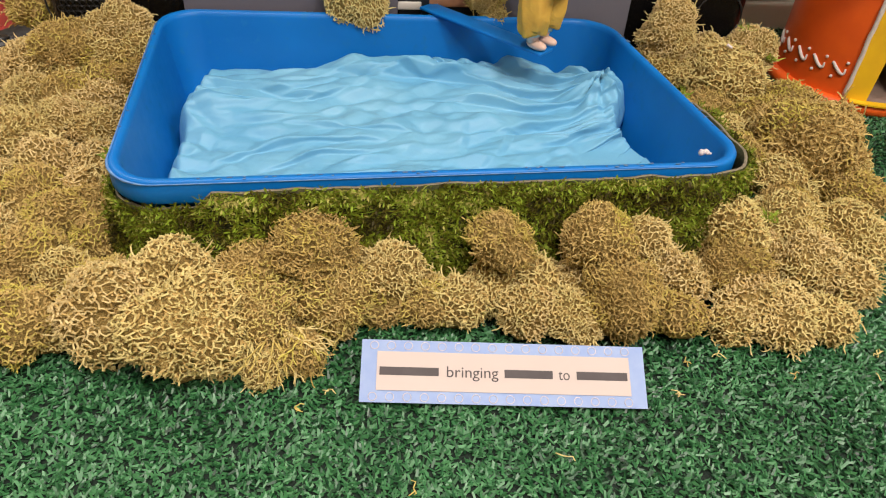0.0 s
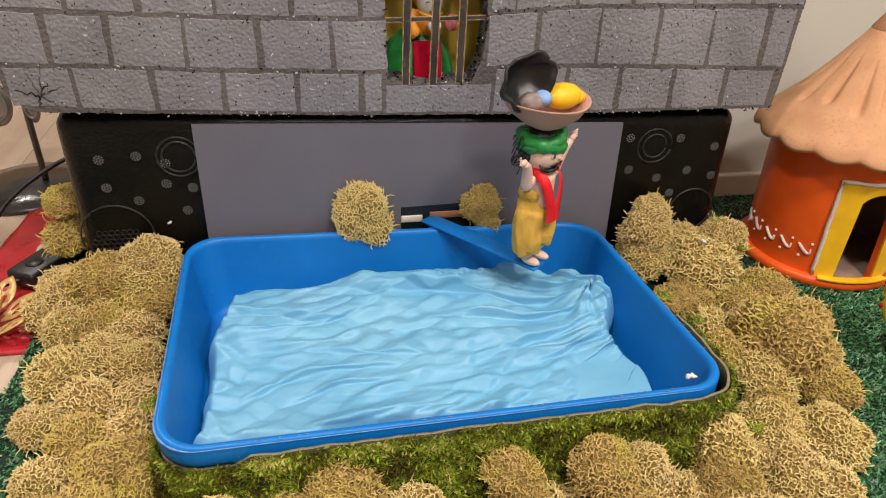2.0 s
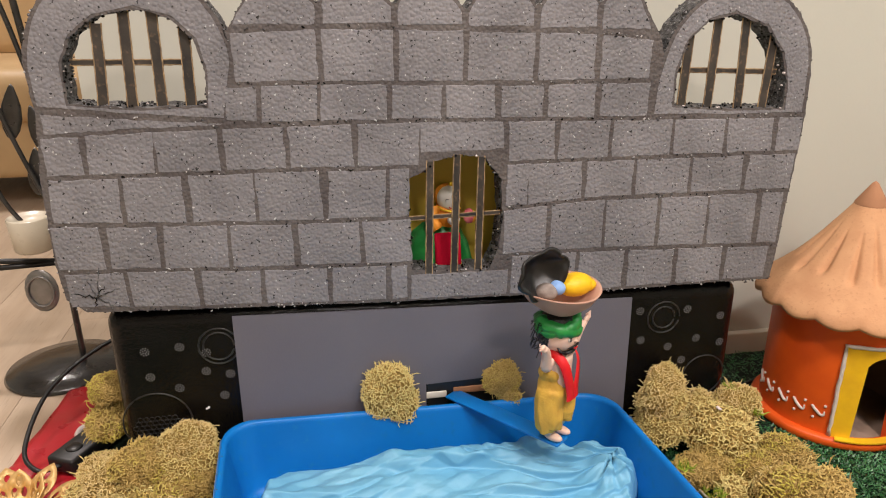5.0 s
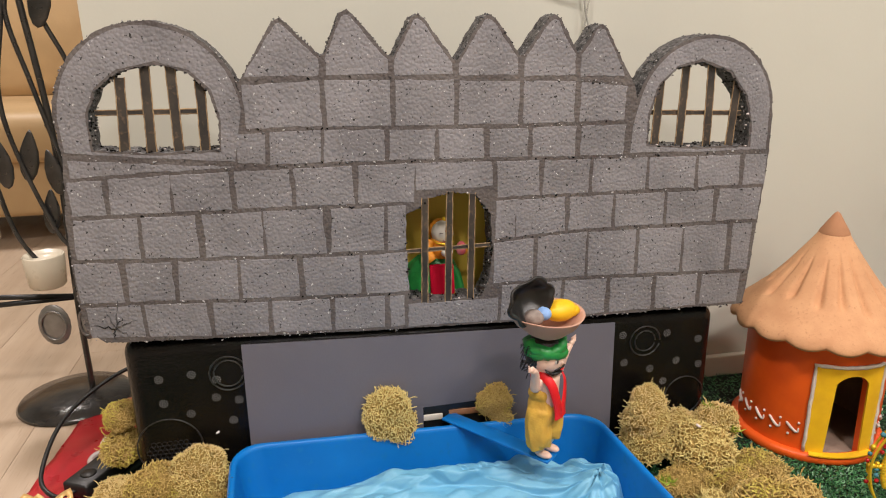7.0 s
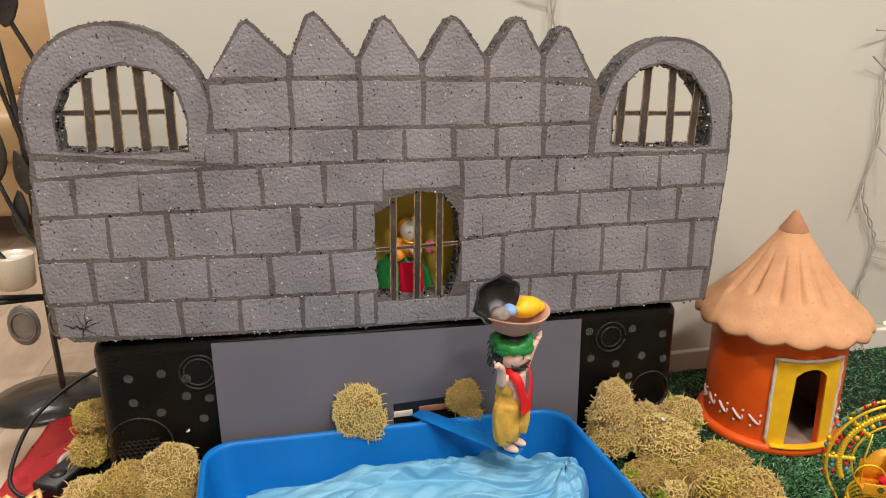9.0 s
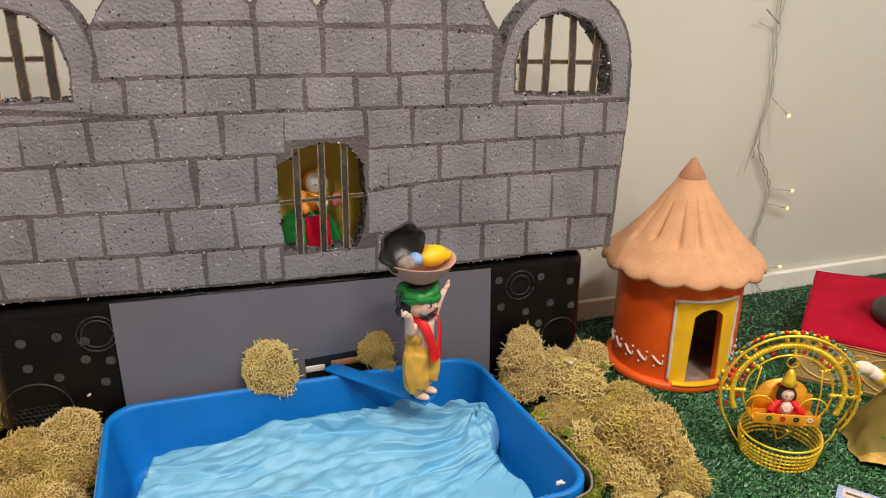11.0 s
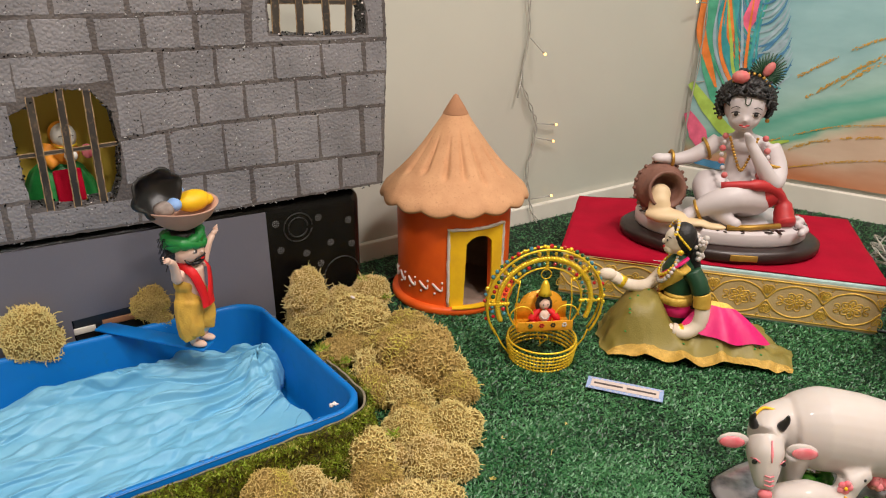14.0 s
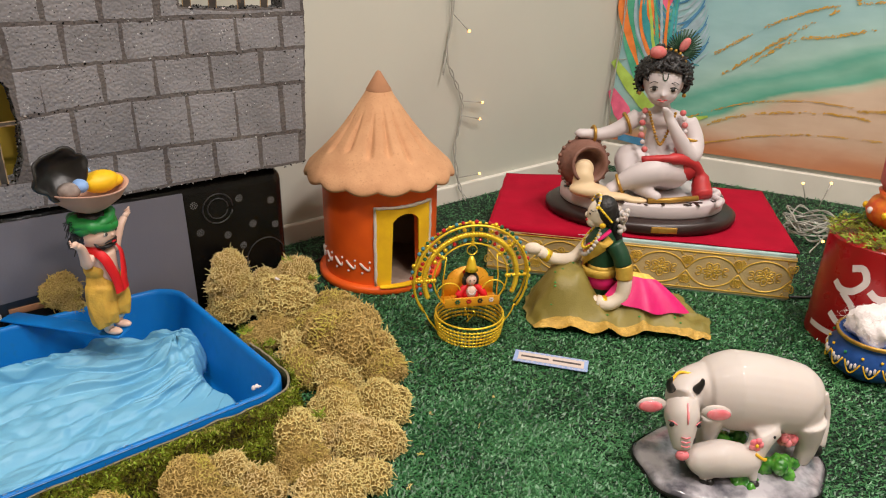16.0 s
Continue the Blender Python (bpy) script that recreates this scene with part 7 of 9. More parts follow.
    for k in range(12):
        ball(th, (0.118 + 0.004 * math.sin(k), 0.006 - 0.006 * k, 0.046), 0.006, 0, 8)
    box(th, (0.034, -0.101, 0.011), (0.040, 0.003, 0.010), 0.0008, Matrix.Rotation(0.14, 4, "Z"), 4)
    for k in range(5):
        box(th, (0.022 + 0.006 * k, -0.1034 + 0.0009 * k, 0.011), (0.0038, 0.001, 0.0038), 0, Matrix.Rotation(0.14, 4, "Z"), 2)
    ob = part("statue", th, [M["matte_white"], M["plinth"], M["hair"], M["statue_red"], M["old_gold"], M["dark_green"], M["rose"], M["pot_brown"], M["butter"], M["porcelain"]])
    ob.matrix_world = ST
    return tagged(ob, "painted resin statue of a seated child with a butter pot", "statue")


make_statue()


# ---- seated woman doll ----
def make_woman():
    bm = bmesh.new()
    # skirt: pleated cloth pool (local: faces -x)
    nx, ny = 64, 40
    grid = []
    for j in range(ny + 1):
        rowv = []
        for i in range(nx + 1):
            u, v = i / nx * 2 - 1, j / ny * 2 - 1
            x, y = u * 0.155, v * 0.085
            def step(t):
                t = min(1, max(0, t))
                return t * t * (3 - 2 * t)

            knee = 0.064 * step((x + 0.150) / 0.052) ** 0.6 * step((-0.018 - x) / 0.055) * step((0.084 - abs(y - 0.004)) / 0.055)
            hip = 0.034 * math.exp(-((x - 0.01) / 0.05) ** 2 - ((y - 0.012) / 0.05) ** 2)
            gather = 0.012 * max(0, 1 - 2.2 * abs(noise.noise(Vector((x * 16 + y * 9, y * 10 - x * 5, 8.0))))) * step((0.13 - abs(x)) / 0.05) + 0.006 * max(0, 1 - 2.2 * abs(noise.noise(Vector((x * 36, y * 22, 3.0)))))
            hip += gather
            edge = max(abs(u), abs(v))
            lift = 0.016 * max(0, 1 - edge ** 3)
            pl = 0.0028 * math.sin(x * 46 + 2 * noise.noise(Vector((x * 20, y * 20, 1)))) * (0.3 + abs(v))
            z = 0.006 + knee + hip + lift + pl * (1 - 0.6 * edge) + 0.003 * noise.noise(Vector((x * 30, y * 30, 4)))
            rr = 1 - 0.12 * (abs(u) * abs(v)) + 0.05 * noise.noise(Vector((u * 3, v * 3, 2)))
            rowv.append(bm.verts.new((x * rr + 0.02 * max(0, u) * (v < 0), y * rr, max(0.0045, z))))
        grid.append(rowv)
    for j in range(ny):
        for i in range(nx):
            f = bm.faces.new((grid[j][i], grid[j][i + 1], grid[j + 1][i + 1], grid[j + 1][i]))
            f.material_index = 11 if j < 4 else 0
    # torso and sash
    T = Vector((-0.026, 0.008, 0))
    tube(bm, [T + Vector(p) for p in ((0.006, 0, 0.05), (0.004, 0, 0.085), (0.0, 0, 0.115), (-0.002, 0, 0.142), (-0.004, 0, 0.158), (-0.006, 0, 0.168))], [0.030, 0.024, 0.026, 0.028, 0.018, 0.009], 18, 2)
    tube(bm, [T + Vector((0.004, 0, z)) for z in (0.062, 0.078, 0.086)], [0.030, 0.028, 0.026], 18, 3)
    tube(bm, [T + Vector((0.003, 0, z)) for z in (0.086, 0.096, 0.102)], [0.0275, 0.027, 0.0265], 18, 1)
    def ribbon(pts, width, mi, lift=0.0):
        w = smooth_path([T + Vector(p) for p in pts], 6)
        o = []
        for i, p in enumerate(w):
            d = (w[min(i + 1, len(w) - 1)] - w[max(i - 1, 0)]).normalized()
            c = p - T
            nrm = Vector((c.x, c.y, 0.15 * (c.z > 0.145))).normalized()
            t = d.cross(nrm).normalized() * width / 2
            q = p + nrm * lift
            o.append([bm.verts.new(q + t - nrm * 0.002), bm.verts.new(q + t * 0.94 + nrm * 0.001), bm.verts.new(q - t * 0.94 + nrm * 0.001), bm.verts.new(q - t - nrm * 0.002)])
        for p, q in zip(o, o[1:]):
            for i in range(3):
                bm.faces.new((p[i], p[i + 1], q[i + 1], q[i])).material_index = mi

    front = [(-0.018, 0.022, 0.090), (-0.029, 0.004, 0.106), (-0.026, -0.014, 0.124), (-0.010, -0.025, 0.142), (0.006, -0.022, 0.156)]
    ribbon(front, 0.026, 1, 0.0008)
    ribbon([(x, y, z + 0.013) for x, y, z in front], 0.007, 3, 0.0014)
    ribbon([(x, y, z - 0.0135) for x, y, z in front], 0.005, 3, 0.0012)
    ribbon([(0.030 * math.cos(a * 0.6283), 0.030 * math.sin(a * 0.6283), 0.090) for a in range(11)], 0.014, 1, 0.0006)
    # pleated end of the sari fanned out behind the hip
    apex = Vector((0.064, -0.012, 0.092))
    v = []
    for j in range(13):
        f = j / 12
        rowv = []
        for i in range(31):
            g = i / 30
            foot = Vector((0.020 + 0.118 * g, -0.036 - 0.030 * math.sin(math.pi * g), 0.054 - 0.018 * g))
            p = apex + Vector(((g - 0.4) * 0.030, 0, -0.004 * g)) + (foot - apex) * f
            p += Vector((0, -0.004 * f * math.sin(g * 16), 0.005 * math.sin(math.pi * f) + 0.0025 * f * math.sin(g * 16 + 1)))
            rowv.append(bm.verts.new(T + p))
        v.append(rowv)
    for j, (p, q) in enumerate(zip(v, v[1:])):
        for i in range(30):
            bm.faces.new((p[i], p[i + 1], q[i + 1], q[i])).material_index = 1 if j < 2 else 3
    # arms
    def limb(pts, r, mi):
        p = smooth_path([T + Vector(q) for q in pts], 5)
        tube(bm, p, r, 12, mi)

    limb([(-0.016, 0.022, 0.138), (-0.046, 0.016, 0.100), (-0.082, 0.008, 0.100), (-0.108, 0.002, 0.116)], 0.0105, 4)
    ball(bm, T + Vector((-0.118, 0.000, 0.120)), (0.016, 0.010, 0.011), 4, 12)
    limb([(0.022, -0.028, 0.140), (0.036, -0.036, 0.100), (0.036, -0.040, 0.062), (0.016, -0.044, 0.044), (-0.006, -0.042, 0.046)], 0.0122, 4)
    ball(bm, T + Vector((-0.014, -0.040, 0.046)), (0.014, 0.011, 0.011), 4, 12)
    limb([(0.014, -0.024, 0.148), (0.026, -0.031, 0.130), (0.032, -0.034, 0.114)], 0.0150, 2)
    limb([(0.0325, -0.0345, 0.114), (0.0352, -0.036, 0.102), (0.0362, -0.037, 0.090)], 0.0142, 1)
    for c, ax in (((-0.094, 0.006, 0.106), (1, -0.1, -0.5)), ((0.004, -0.0425, 0.045), (1, 0.1, 0.1))):
        a = Vector(ax).normalized()
        tube(bm, [T + Vector(c) - a * 0.007, T + Vector(c) + a * 0.007], 0.0118, 12, 5)
    # head in profile, hair, bun of flowers
    H = T + Vector((-0.012, 0.0, 0.192))
    ball(bm, H, (0.0205, 0.0178, 0.0245), 6, 22)
    ball(bm, H + Vector((-0.0105, 0, -0.0145)), (0.0100, 0.0115, 0.0105), 6, 14)
    ball(bm, H + Vector((-0.0205, 0, -0.003)), (0.0038, 0.0026, 0.0050), 6, 10)
    ball(bm, H + Vector((0.0085, 0, 0.006)), (0.0225, 0.0205, 0.0255), 7, 22)
    ball(bm, H + Vector((0.022, 0, -0.006)), (0.014, 0.014, 0.020), 7, 14)
    tube(bm, smooth_path([H + Vector(p) for p in ((0.026, -0.002, -0.010), (0.036, -0.004, -0.05), (0.040, -0.012, -0.09), (0.042, -0.018, -0.115))], 5), 0.009, 10, 7)
    ball(bm, H + Vector((-0.0195, 0, -0.0125)), (0.0026, 0.0048, 0.0022), 8, 8)
    for s in (-1, 1):
        ball(bm, H + Vector((-0.0172, s * 0.0095, 0.002)), (0.0016, 0.0040, 0.0016), 7, 8)
        tube(bm, [H + Vector((-0.0172, s * 0.005, 0.0070)), H + Vector((-0.0160, s * 0.010, 0.0085)), H + Vector((-0.0125, s * 0.0135, 0.0070))], 0.0007, 4, 7)
        ball(bm, H + Vector((0.004, s * 0.022, -0.014)), (0.006, 0.003, 0.005), 5, 8)
    for k in range(16):
        a = math.pi * (k / 15)
        ball(bm, H + Vector((-0.010 + 0.008 * math.sin(a), -0.0235 * math.cos(a), 0.014 + 0.018 * math.sin(a))), 0.0028, 5 if k % 2 else 9, 6)
    for k in range(10):
        f = k / 9
        ball(bm, H + Vector((-0.006 + 0.024 * f, -0.0235, 0.020 - 0.026 * f)), 0.0022, 5, 6)
    rng = random.Random(6)
    for k in range(46):
        ball(bm, H + Vector((0.036 + rng.uniform(-0.008, 0.008), rng.uniform(-0.016, 0.012), -0.012 + rng.uniform(-0.024, 0.022))), rng.uniform(0.0035, 0.006), 9, 6)
    for R2, mi in ((0.025, 9), (0.019, 5)):
        for k in range(22):
            a = 2 * math.pi * k / 22
            ball(bm, T + Vector((-0.008 - 0.026 * (0.5 + 0.5 * math.cos(a)), (R2 + 0.004) * math.sin(a), 0.164 - 0.034 * (0.5 + 0.5 * math.cos(a)) - (0.012 * (0.5 + 0.5 * math.cos(a)) if mi == 9 else 0))), 0.0040 if mi == 9 else 0.0030, mi, 6)
    # green spots on the skirt
    for k in range(26):
        i, j = rng.randrange(6, nx - 6), rng.randrange(6, ny - 4)
        p = grid[j][i].co
        ball(bm, p + Vector((0, 0, 0.0004)), (0.0024, 0.0024, 0.001), 10, 6)
    ob = part("doll", bm, [M["olive_cloth"], M["gold_cloth"], M["dark_green"], M["magenta"], M["ivory"], M["gold"], M["ivory"], M["hair"], M["red"], M["porcelain"], M["green"], M["sari_border"]])
    ob.matrix_world = pose(1.052, 0.502, 0.0, 0, 0, -42)
    return tagged(ob, "seated cloth doll in olive and magenta sari on the turf", "doll")


make_woman()


# ---- porcelain cow with calf ----
def make_cow():
    bm = bmesh.new()

    def limb(pts, rs, n=5, seg=28):
        p = smooth_path(pts, n)
        k = len(p)
        tube(bm, p, [float(np.interp(i / (k - 1), np.linspace(0, 1, len(rs)), rs)) for i in range(k)], seg)

    # body along +x (rump) from the neck at -x
    limb([(-0.055, 0.0, 0.105), (-0.02, 0.0, 0.108), (0.03, 0.0, 0.104), (0.075, 0.0, 0.098), (0.090, 0.0, 0.09)], [0.043, 0.053, 0.052, 0.047, 0.032])
    ball(bm, (-0.030, 0, 0.132), (0.035, 0.024, 0.024), seg=16)
    ball(bm, (0.080, -0.004, 0.090), (0.034, 0.038, 0.044), seg=18)
    limb([(-0.055, 0.0, 0.110), (-0.085, -0.012, 0.112), (-0.098, -0.032, 0.105)], [0.036, 0.028, 0.024])
    # head turned outward
    limb([(-0.100, -0.036, 0.110), (-0.101, -0.050, 0.098), (-0.101, -0.062, 0.080), (-0.101, -0.072, 0.062)], [0.0235, 0.0245, 0.0185, 0.0115])
    for s in (-1, 1):
        limb([(-0.050, s * 0.022, 0.085), (-0.050, s * 0.024, 0.045), (-0.048, s * 0.024, 0.016)], [0.021, 0.014, 0.011])
        limb([(0.088, s * 0.022, 0.080), (0.096, s * 0.025, 0.045), (0.092, s * 0.025, 0.016)], [0.027, 0.015, 0.011])
    limb([(0.112, 0.0, 0.110), (0.124, -0.006, 0.075), (0.116, -0.022, 0.040)], [0.008, 0.006, 0.008])
    # calf
    limb([(-0.084, -0.066, 0.036), (-0.076, -0.067, 0.042), (-0.042, -0.066, 0.047), (-0.008, -0.062, 0.043), (0.008, -0.056, 0.048)], [0.013, 0.021, 0.0245, 0.021, 0.016])
    limb([(0.002, -0.058, 0.046), (0.010, -0.055, 0.058), (0.014, -0.051, 0.067)], [0.016, 0.0145, 0.016])
    limb([(0.012, -0.052, 0.067), (0.025, -0.050, 0.076), (0.037, -0.048, 0.083)], [0.0170, 0.0125, 0.0088])
    for x in (-0.060, -0.066, 0.002):
        limb([(x, -0.070, 0.034), (x + 0.004, -0.074, 0.018)], [0.009, 0.006])
    body = organic(bm, 0.0024, 9)
    bm = body
    # base slab
    def wob(r, z, a, k):
        return r * (1 + 0.05 * math.sin(3 * a + 1) + 0.03 * math.sin(7 * a)), z + (0.003 * math.sin(5 * a) if 0 < k < 4 else 0)
    lathe(bm, [(0.0, 0.0), (0.132, 0.0), (0.138, 0.006), (0.130, 0.013), (0.10, 0.017), (0.0, 0.018)], 48, 4, Matrix.Translation((-0.012, -0.028, 0)) @ Matrix.Diagonal((1, 0.66, 1, 1)), wave=wob)
    lathe(bm, [(0.0, -0.0), (0.136, 0.0005), (0.1405, 0.004), (0.138, 0.0075)], 48, 3, Matrix.Translation((-0.012, -0.028, 0)) @ Matrix.Diagonal((1, 0.66, 1, 1)), wave=wob)
    # ears, horns, nose, marks
    for s in (-1, 1):
        c = Vector((-0.100 + s * 0.043, -0.049 - 0.006 * s, 0.108))
        ball(bm, c, (0.021, 0.005, 0.0115), 0, 14, Matrix.Rotation(s * 0.08, 4, "Y"))
        ball(bm, c + Vector((s * 0.002, -0.0042, 0)), (0.017, 0.0028, 0.0085), 1, 12)
        p = smooth_path([(-0.100 + s * 0.017, -0.036, 0.127), (-0.100 + s * 0.022, -0.038, 0.138), (-0.100 + s * 0.021, -0.042, 0.148)], 4)
        tube(bm, p, [0.0062, 0.006, 0.0056, 0.005, 0.0045, 0.004, 0.0033, 0.0027, 0.0015], 10, 3)
        ball(bm, (-0.1005 + s * 0.0175, -0.0665, 0.0965), (0.0048, 0.003, 0.0032), 3, 10, Matrix.Rotation(s * 0.5, 4, 'Y'))
        tube(bm, [(-0.1005 + s * 0.0125, -0.0715, 0.0985), (-0.1005 + s * 0.0175, -0.0685, 0.1015), (-0.1005 + s * 0.0225, -0.062, 0.0985)], 0.0008, 5, 1)
    ball(bm, (-0.101, -0.0785, 0.0585), (0.0098, 0.0062, 0.0072), 1, 12)
    tube(bm, [(-0.100, -0.0600, 0.124), (-0.100, -0.0705, 0.110), (-0.100, -0.0745, 0.102)], [0.001, 0.002, 0.0008], 6, 1)
    for k in range(3):
        tube(bm, [(-0.107, -0.0785 - 0.0022 * k, 0.086 - 0.005 * k), (-0.101, -0.0810 - 0.0022 * k, 0.086 - 0.005 * k), (-0.095, -0.0785 - 0.0022 * k, 0.086 - 0.005 * k)], 0.0010, 5, 1)
    tube(bm, smooth_path([(-0.114, -0.018, 0.126), (-0.102, -0.012, 0.138), (-0.086, -0.014, 0.138)], 4), 0.0020, 6, 5)
    tube(bm, smooth_path([(0.002, -0.072, 0.060), (0.014, -0.0715, 0.052), (0.022, -0.063, 0.046)], 4), 0.0022, 6, 5)
    for k in range(5):
        ball(bm, (0.002 + 0.0055 * math.cos(k * 1.257), -0.0665, 0.0705 + 0.0055 * math.sin(k * 1.257)), (0.0052, 0.0030, 0.0048), 1, 10)
    ball(bm, (0.002, -0.0690, 0.0705), 0.0026, 5, 8)
    ball(bm, (0.027, -0.0610, 0.0790), (0.0022, 0.0016, 0.0022), 3, 8)
    for k in range(7):
        ball(bm, (0.056 + 0.007 * (k % 3), -0.030 - 0.003 * (k % 2), 0.052 + 0.006 * (k // 3)), 0.007, 1, 10)
    rng = random.Random(12)
    for cx, cy, cz, r in ((0.052, -0.045, 0.028, 0.024), (0.0, -0.070, 0.018, 0.020), (-0.072, -0.046, 0.03, 0.018), (-0.01, -0.02, 0.03, 0.03)):
        g = bmesh.new()
        for k in range(14):
            ball(g, (cx + rng.uniform(-1, 1) * r, cy + rng.uniform(-0.6, 0.6) * r, cz + rng.uniform(-0.6, 0.5) * r), rng.uniform(0.3, 0.5) * r, 0, 10)
        g = organic(g, 0.0022, 2)
        for v in g.verts:
            v.co += v.normal * 0.0022 * noise.noise(v.co * 220)
        for f in g.faces:
            f.material_index = 2
        tmp = bpy.data.meshes.new("tmp")
        g.to_mesh(tmp)
        g.free()
        bm.from_mesh(tmp)
        bpy.data.meshes.remove(tmp)
    for x, y in ((-0.062, -0.076), (-0.056, -0.078), (0.006, -0.078), (-0.048, -0.026), (0.092, -0.027), (0.112, -0.026)):
        ball(bm, (x, y, 0.018 if x < 0.1 else 0.036), (0.008, 0.006, 0.006 if x < 0.1 else 0.010), 3, 10)
    ob = part("statue", bm, [M["porcelain"], M["pink"], M["green_glaze"], M["black"], M["stone_glaze"], M["yellow"]])
    ob.matrix_world = pose(0.890, 0.163, 0.001, 0, 0, -40) @ Matrix.Diagonal((0.87, 0.9, 0.98, 1))
    return tagged(ob, "glossy white porcelain cow with calf on a marbled base", "cow statue")


make_cow()


# ---- red can, pots ----
def make_can():
    th = empty("red_can", pose(1.348, 0.212, 0.0, 0, 0, 0), "glossy dark red can with white swirl print, moss on top", "can")
    b = bmesh.new()
    H = 0.186
    lathe(b, [(0.0, 0.0), (0.076, 0.0), (0.077, 0.002), (0.076, H - 0.002), (0.074, H), (0.0, H)], 48)
    part("body", b, M["can_red"], th, sharp=40)

    def at(deg, z):
        r = 0.0776 - 0.001 * z / H
        return on_drum(r, deg, z)

    def swirl(pts, w):
        b = bmesh.new()
        p = smooth_path([Vector((d, z, 0)) for d, z in pts], 6)
        v = []
        for i, q in enumerate(p):
            t = (p[min(i + 1, len(p) - 1)] - p[max(i - 1, 0)])
            t = Vector((t.x * 0.0016, t.y, 0)).normalized()
            n = Vector((-t.y, t.x, 0)) * w / 2
            v.append((b.verts.new(at(q.x + n.x / 0.0016, q.y + n.y)), b.verts.new(at(q.x - n.x / 0.0016, q.y - n.y))))
        for p1, q1 in zip(v, v[1:]):
            b.faces.new((p1[0], p1[1], q1[1], q1[0]))
        bmesh.ops.recalc_face_normals(b, faces=b.faces[:])
        part("swirl", b, M["print_white"], th, "white printed swirl")

    for c in (172, 212, 252):
        swirl([(c + 6, 0.148), (c + 18, 0.152), (c + 24, 0.132), (c + 14, 0.112), (c, 0.108), (c - 10, 0.118)], 0.012)
        swirl([(c + 2, 0.104), (c + 16, 0.086), (c + 20, 0.066), (c + 8, 0.050), (c - 6, 0.062)], 0.011)
    swirl([(140 + 10 * i, 0.026) for i in range(14)], 0.010)
    rng = np.random.default_rng(21)
    verts, faces = [], []
    for s in range(1500):
        a, r = rng.uniform(0, 6.283), 0.078 * math.sqrt(rng.random())
        p = Vector((r * math.cos(a), r * math.sin(a), H + rng.uniform(0, 0.010)))
        d = Vector((rng.normal(), rng.normal(), rng.uniform(-0.1, 0.9))).normalized()
        w = d.orthogonal().normalized() * rng.uniform(0.0006, 0.0014)
        ln = rng.uniform(0.006, 0.016)
        o = len(verts)
        verts += [p - w, p + w, p + d * ln * 0.6 + w, p + d * ln]
        faces += [(o, o + 1, o + 2, o + 3)]
    ob = raw("moss_tuft", verts, faces, M["moss"], th)
    tagged(ob, "dry green moss on the can", kind="stuff")
    return th


make_can()


def pot(name, m, prof, material, label, band=None):
    th = empty(name, m, label, "pot")
    b = bmesh.new()
    lathe(b, prof, 40)
    part("body", b, material, th)
    return th


blue = pot("blue_pot", pose(1.250, 0.150, 0.0), [(0.0, 0.0), (0.036, 0.0), (0.050, 0.010), (0.060, 0.028), (0.058, 0.044), (0.048, 0.056), (0.047, 0.060), (0.053, 0.066), (0.052, 0.069), (0.044, 0.064), (0.0, 0.05)], M["pot_blue"], "small metallic blue painted clay pot holding cotton wool")
for k in range(14):
    d = 360 / 14 * k
    b = bmesh.new()
    pts = [on_drum(0.0605 - 0.001 * abs(i - 4) / 4, d - 11 + 22 * i / 8, 0.038 - 0.018 * math.sin(math.pi * i / 8)) for i in range(9)]
    tube(b, pts, 0.0012, 6)
    part("yellow_scallop", b, M["yellow"], blue, "yellow painted scallop")
    b = bmesh.new()
    for i in (-1, 0, 1):
        ball(b, on_drum(0.0603, d + 5 * i, 0.034 - 0.003 * (i == 0)), (0.0022, 0.0022, 0.005), seg=8)
    part("white_petals", b, M["print_white"], blue, "white painted petals")
    b = bmesh.new()
    ball(b, on_drum(0.0585, d + 12, 0.049), 0.0024, seg=8)
    part("dot", b, M["yellow"] if k % 3 else M["green"], blue)
b = bmesh.new()
lathe(b, [(0.0535, 0.064), (0.0545, 0.067), (0.053, 0.071), (0.050, 0.069)], 40)
part("lip", b, M["old_gold"], blue, "gold painted lip")

bm = bmesh.new()
rng = random.Random(14)
for k in range(26):
    a, r = rng.uniform(0, 6.28), rng.uniform(0, 0.036)
    ball(bm, (r * math.cos(a), r * math.sin(a), 0.078 + rng.uniform(-0.012, 0.016)), rng.uniform(0.014, 0.022), 0, 12)
bm = organic(bm, 0.004, 4)
for v in bm.verts:
    v.co += v.normal * 0.003 * noise.noise(v.co * 120)
for k in range(140):
    u, w = rng.uniform(-0.1, 1), rng.uniform(0, 6.28)
    d = Vector((math.sqrt(max(0, 1 - u * u)) * math.cos(w), math.sqrt(max(0, 1 - u * u)) * math.sin(w), u * 0.55))
    p = Vector((0, 0, 0.078)) + d * 0.05
    e = Vector((rng.uniform(-1, 1), rng.uniform(-1, 1), rng.uniform(-0.5, 1))) * 0.010
    tube(bm, [p, p + e * 0.5 + d * 0.003, p + e], 0.00025, 3)
ob = part("cotton_wool", bm, M["cotton"])
ob.matrix_world = pose(1.250, 0.150, 0.0)
tagged(ob, "white fluff of cotton wool filling the blue pot", "cotton wool")

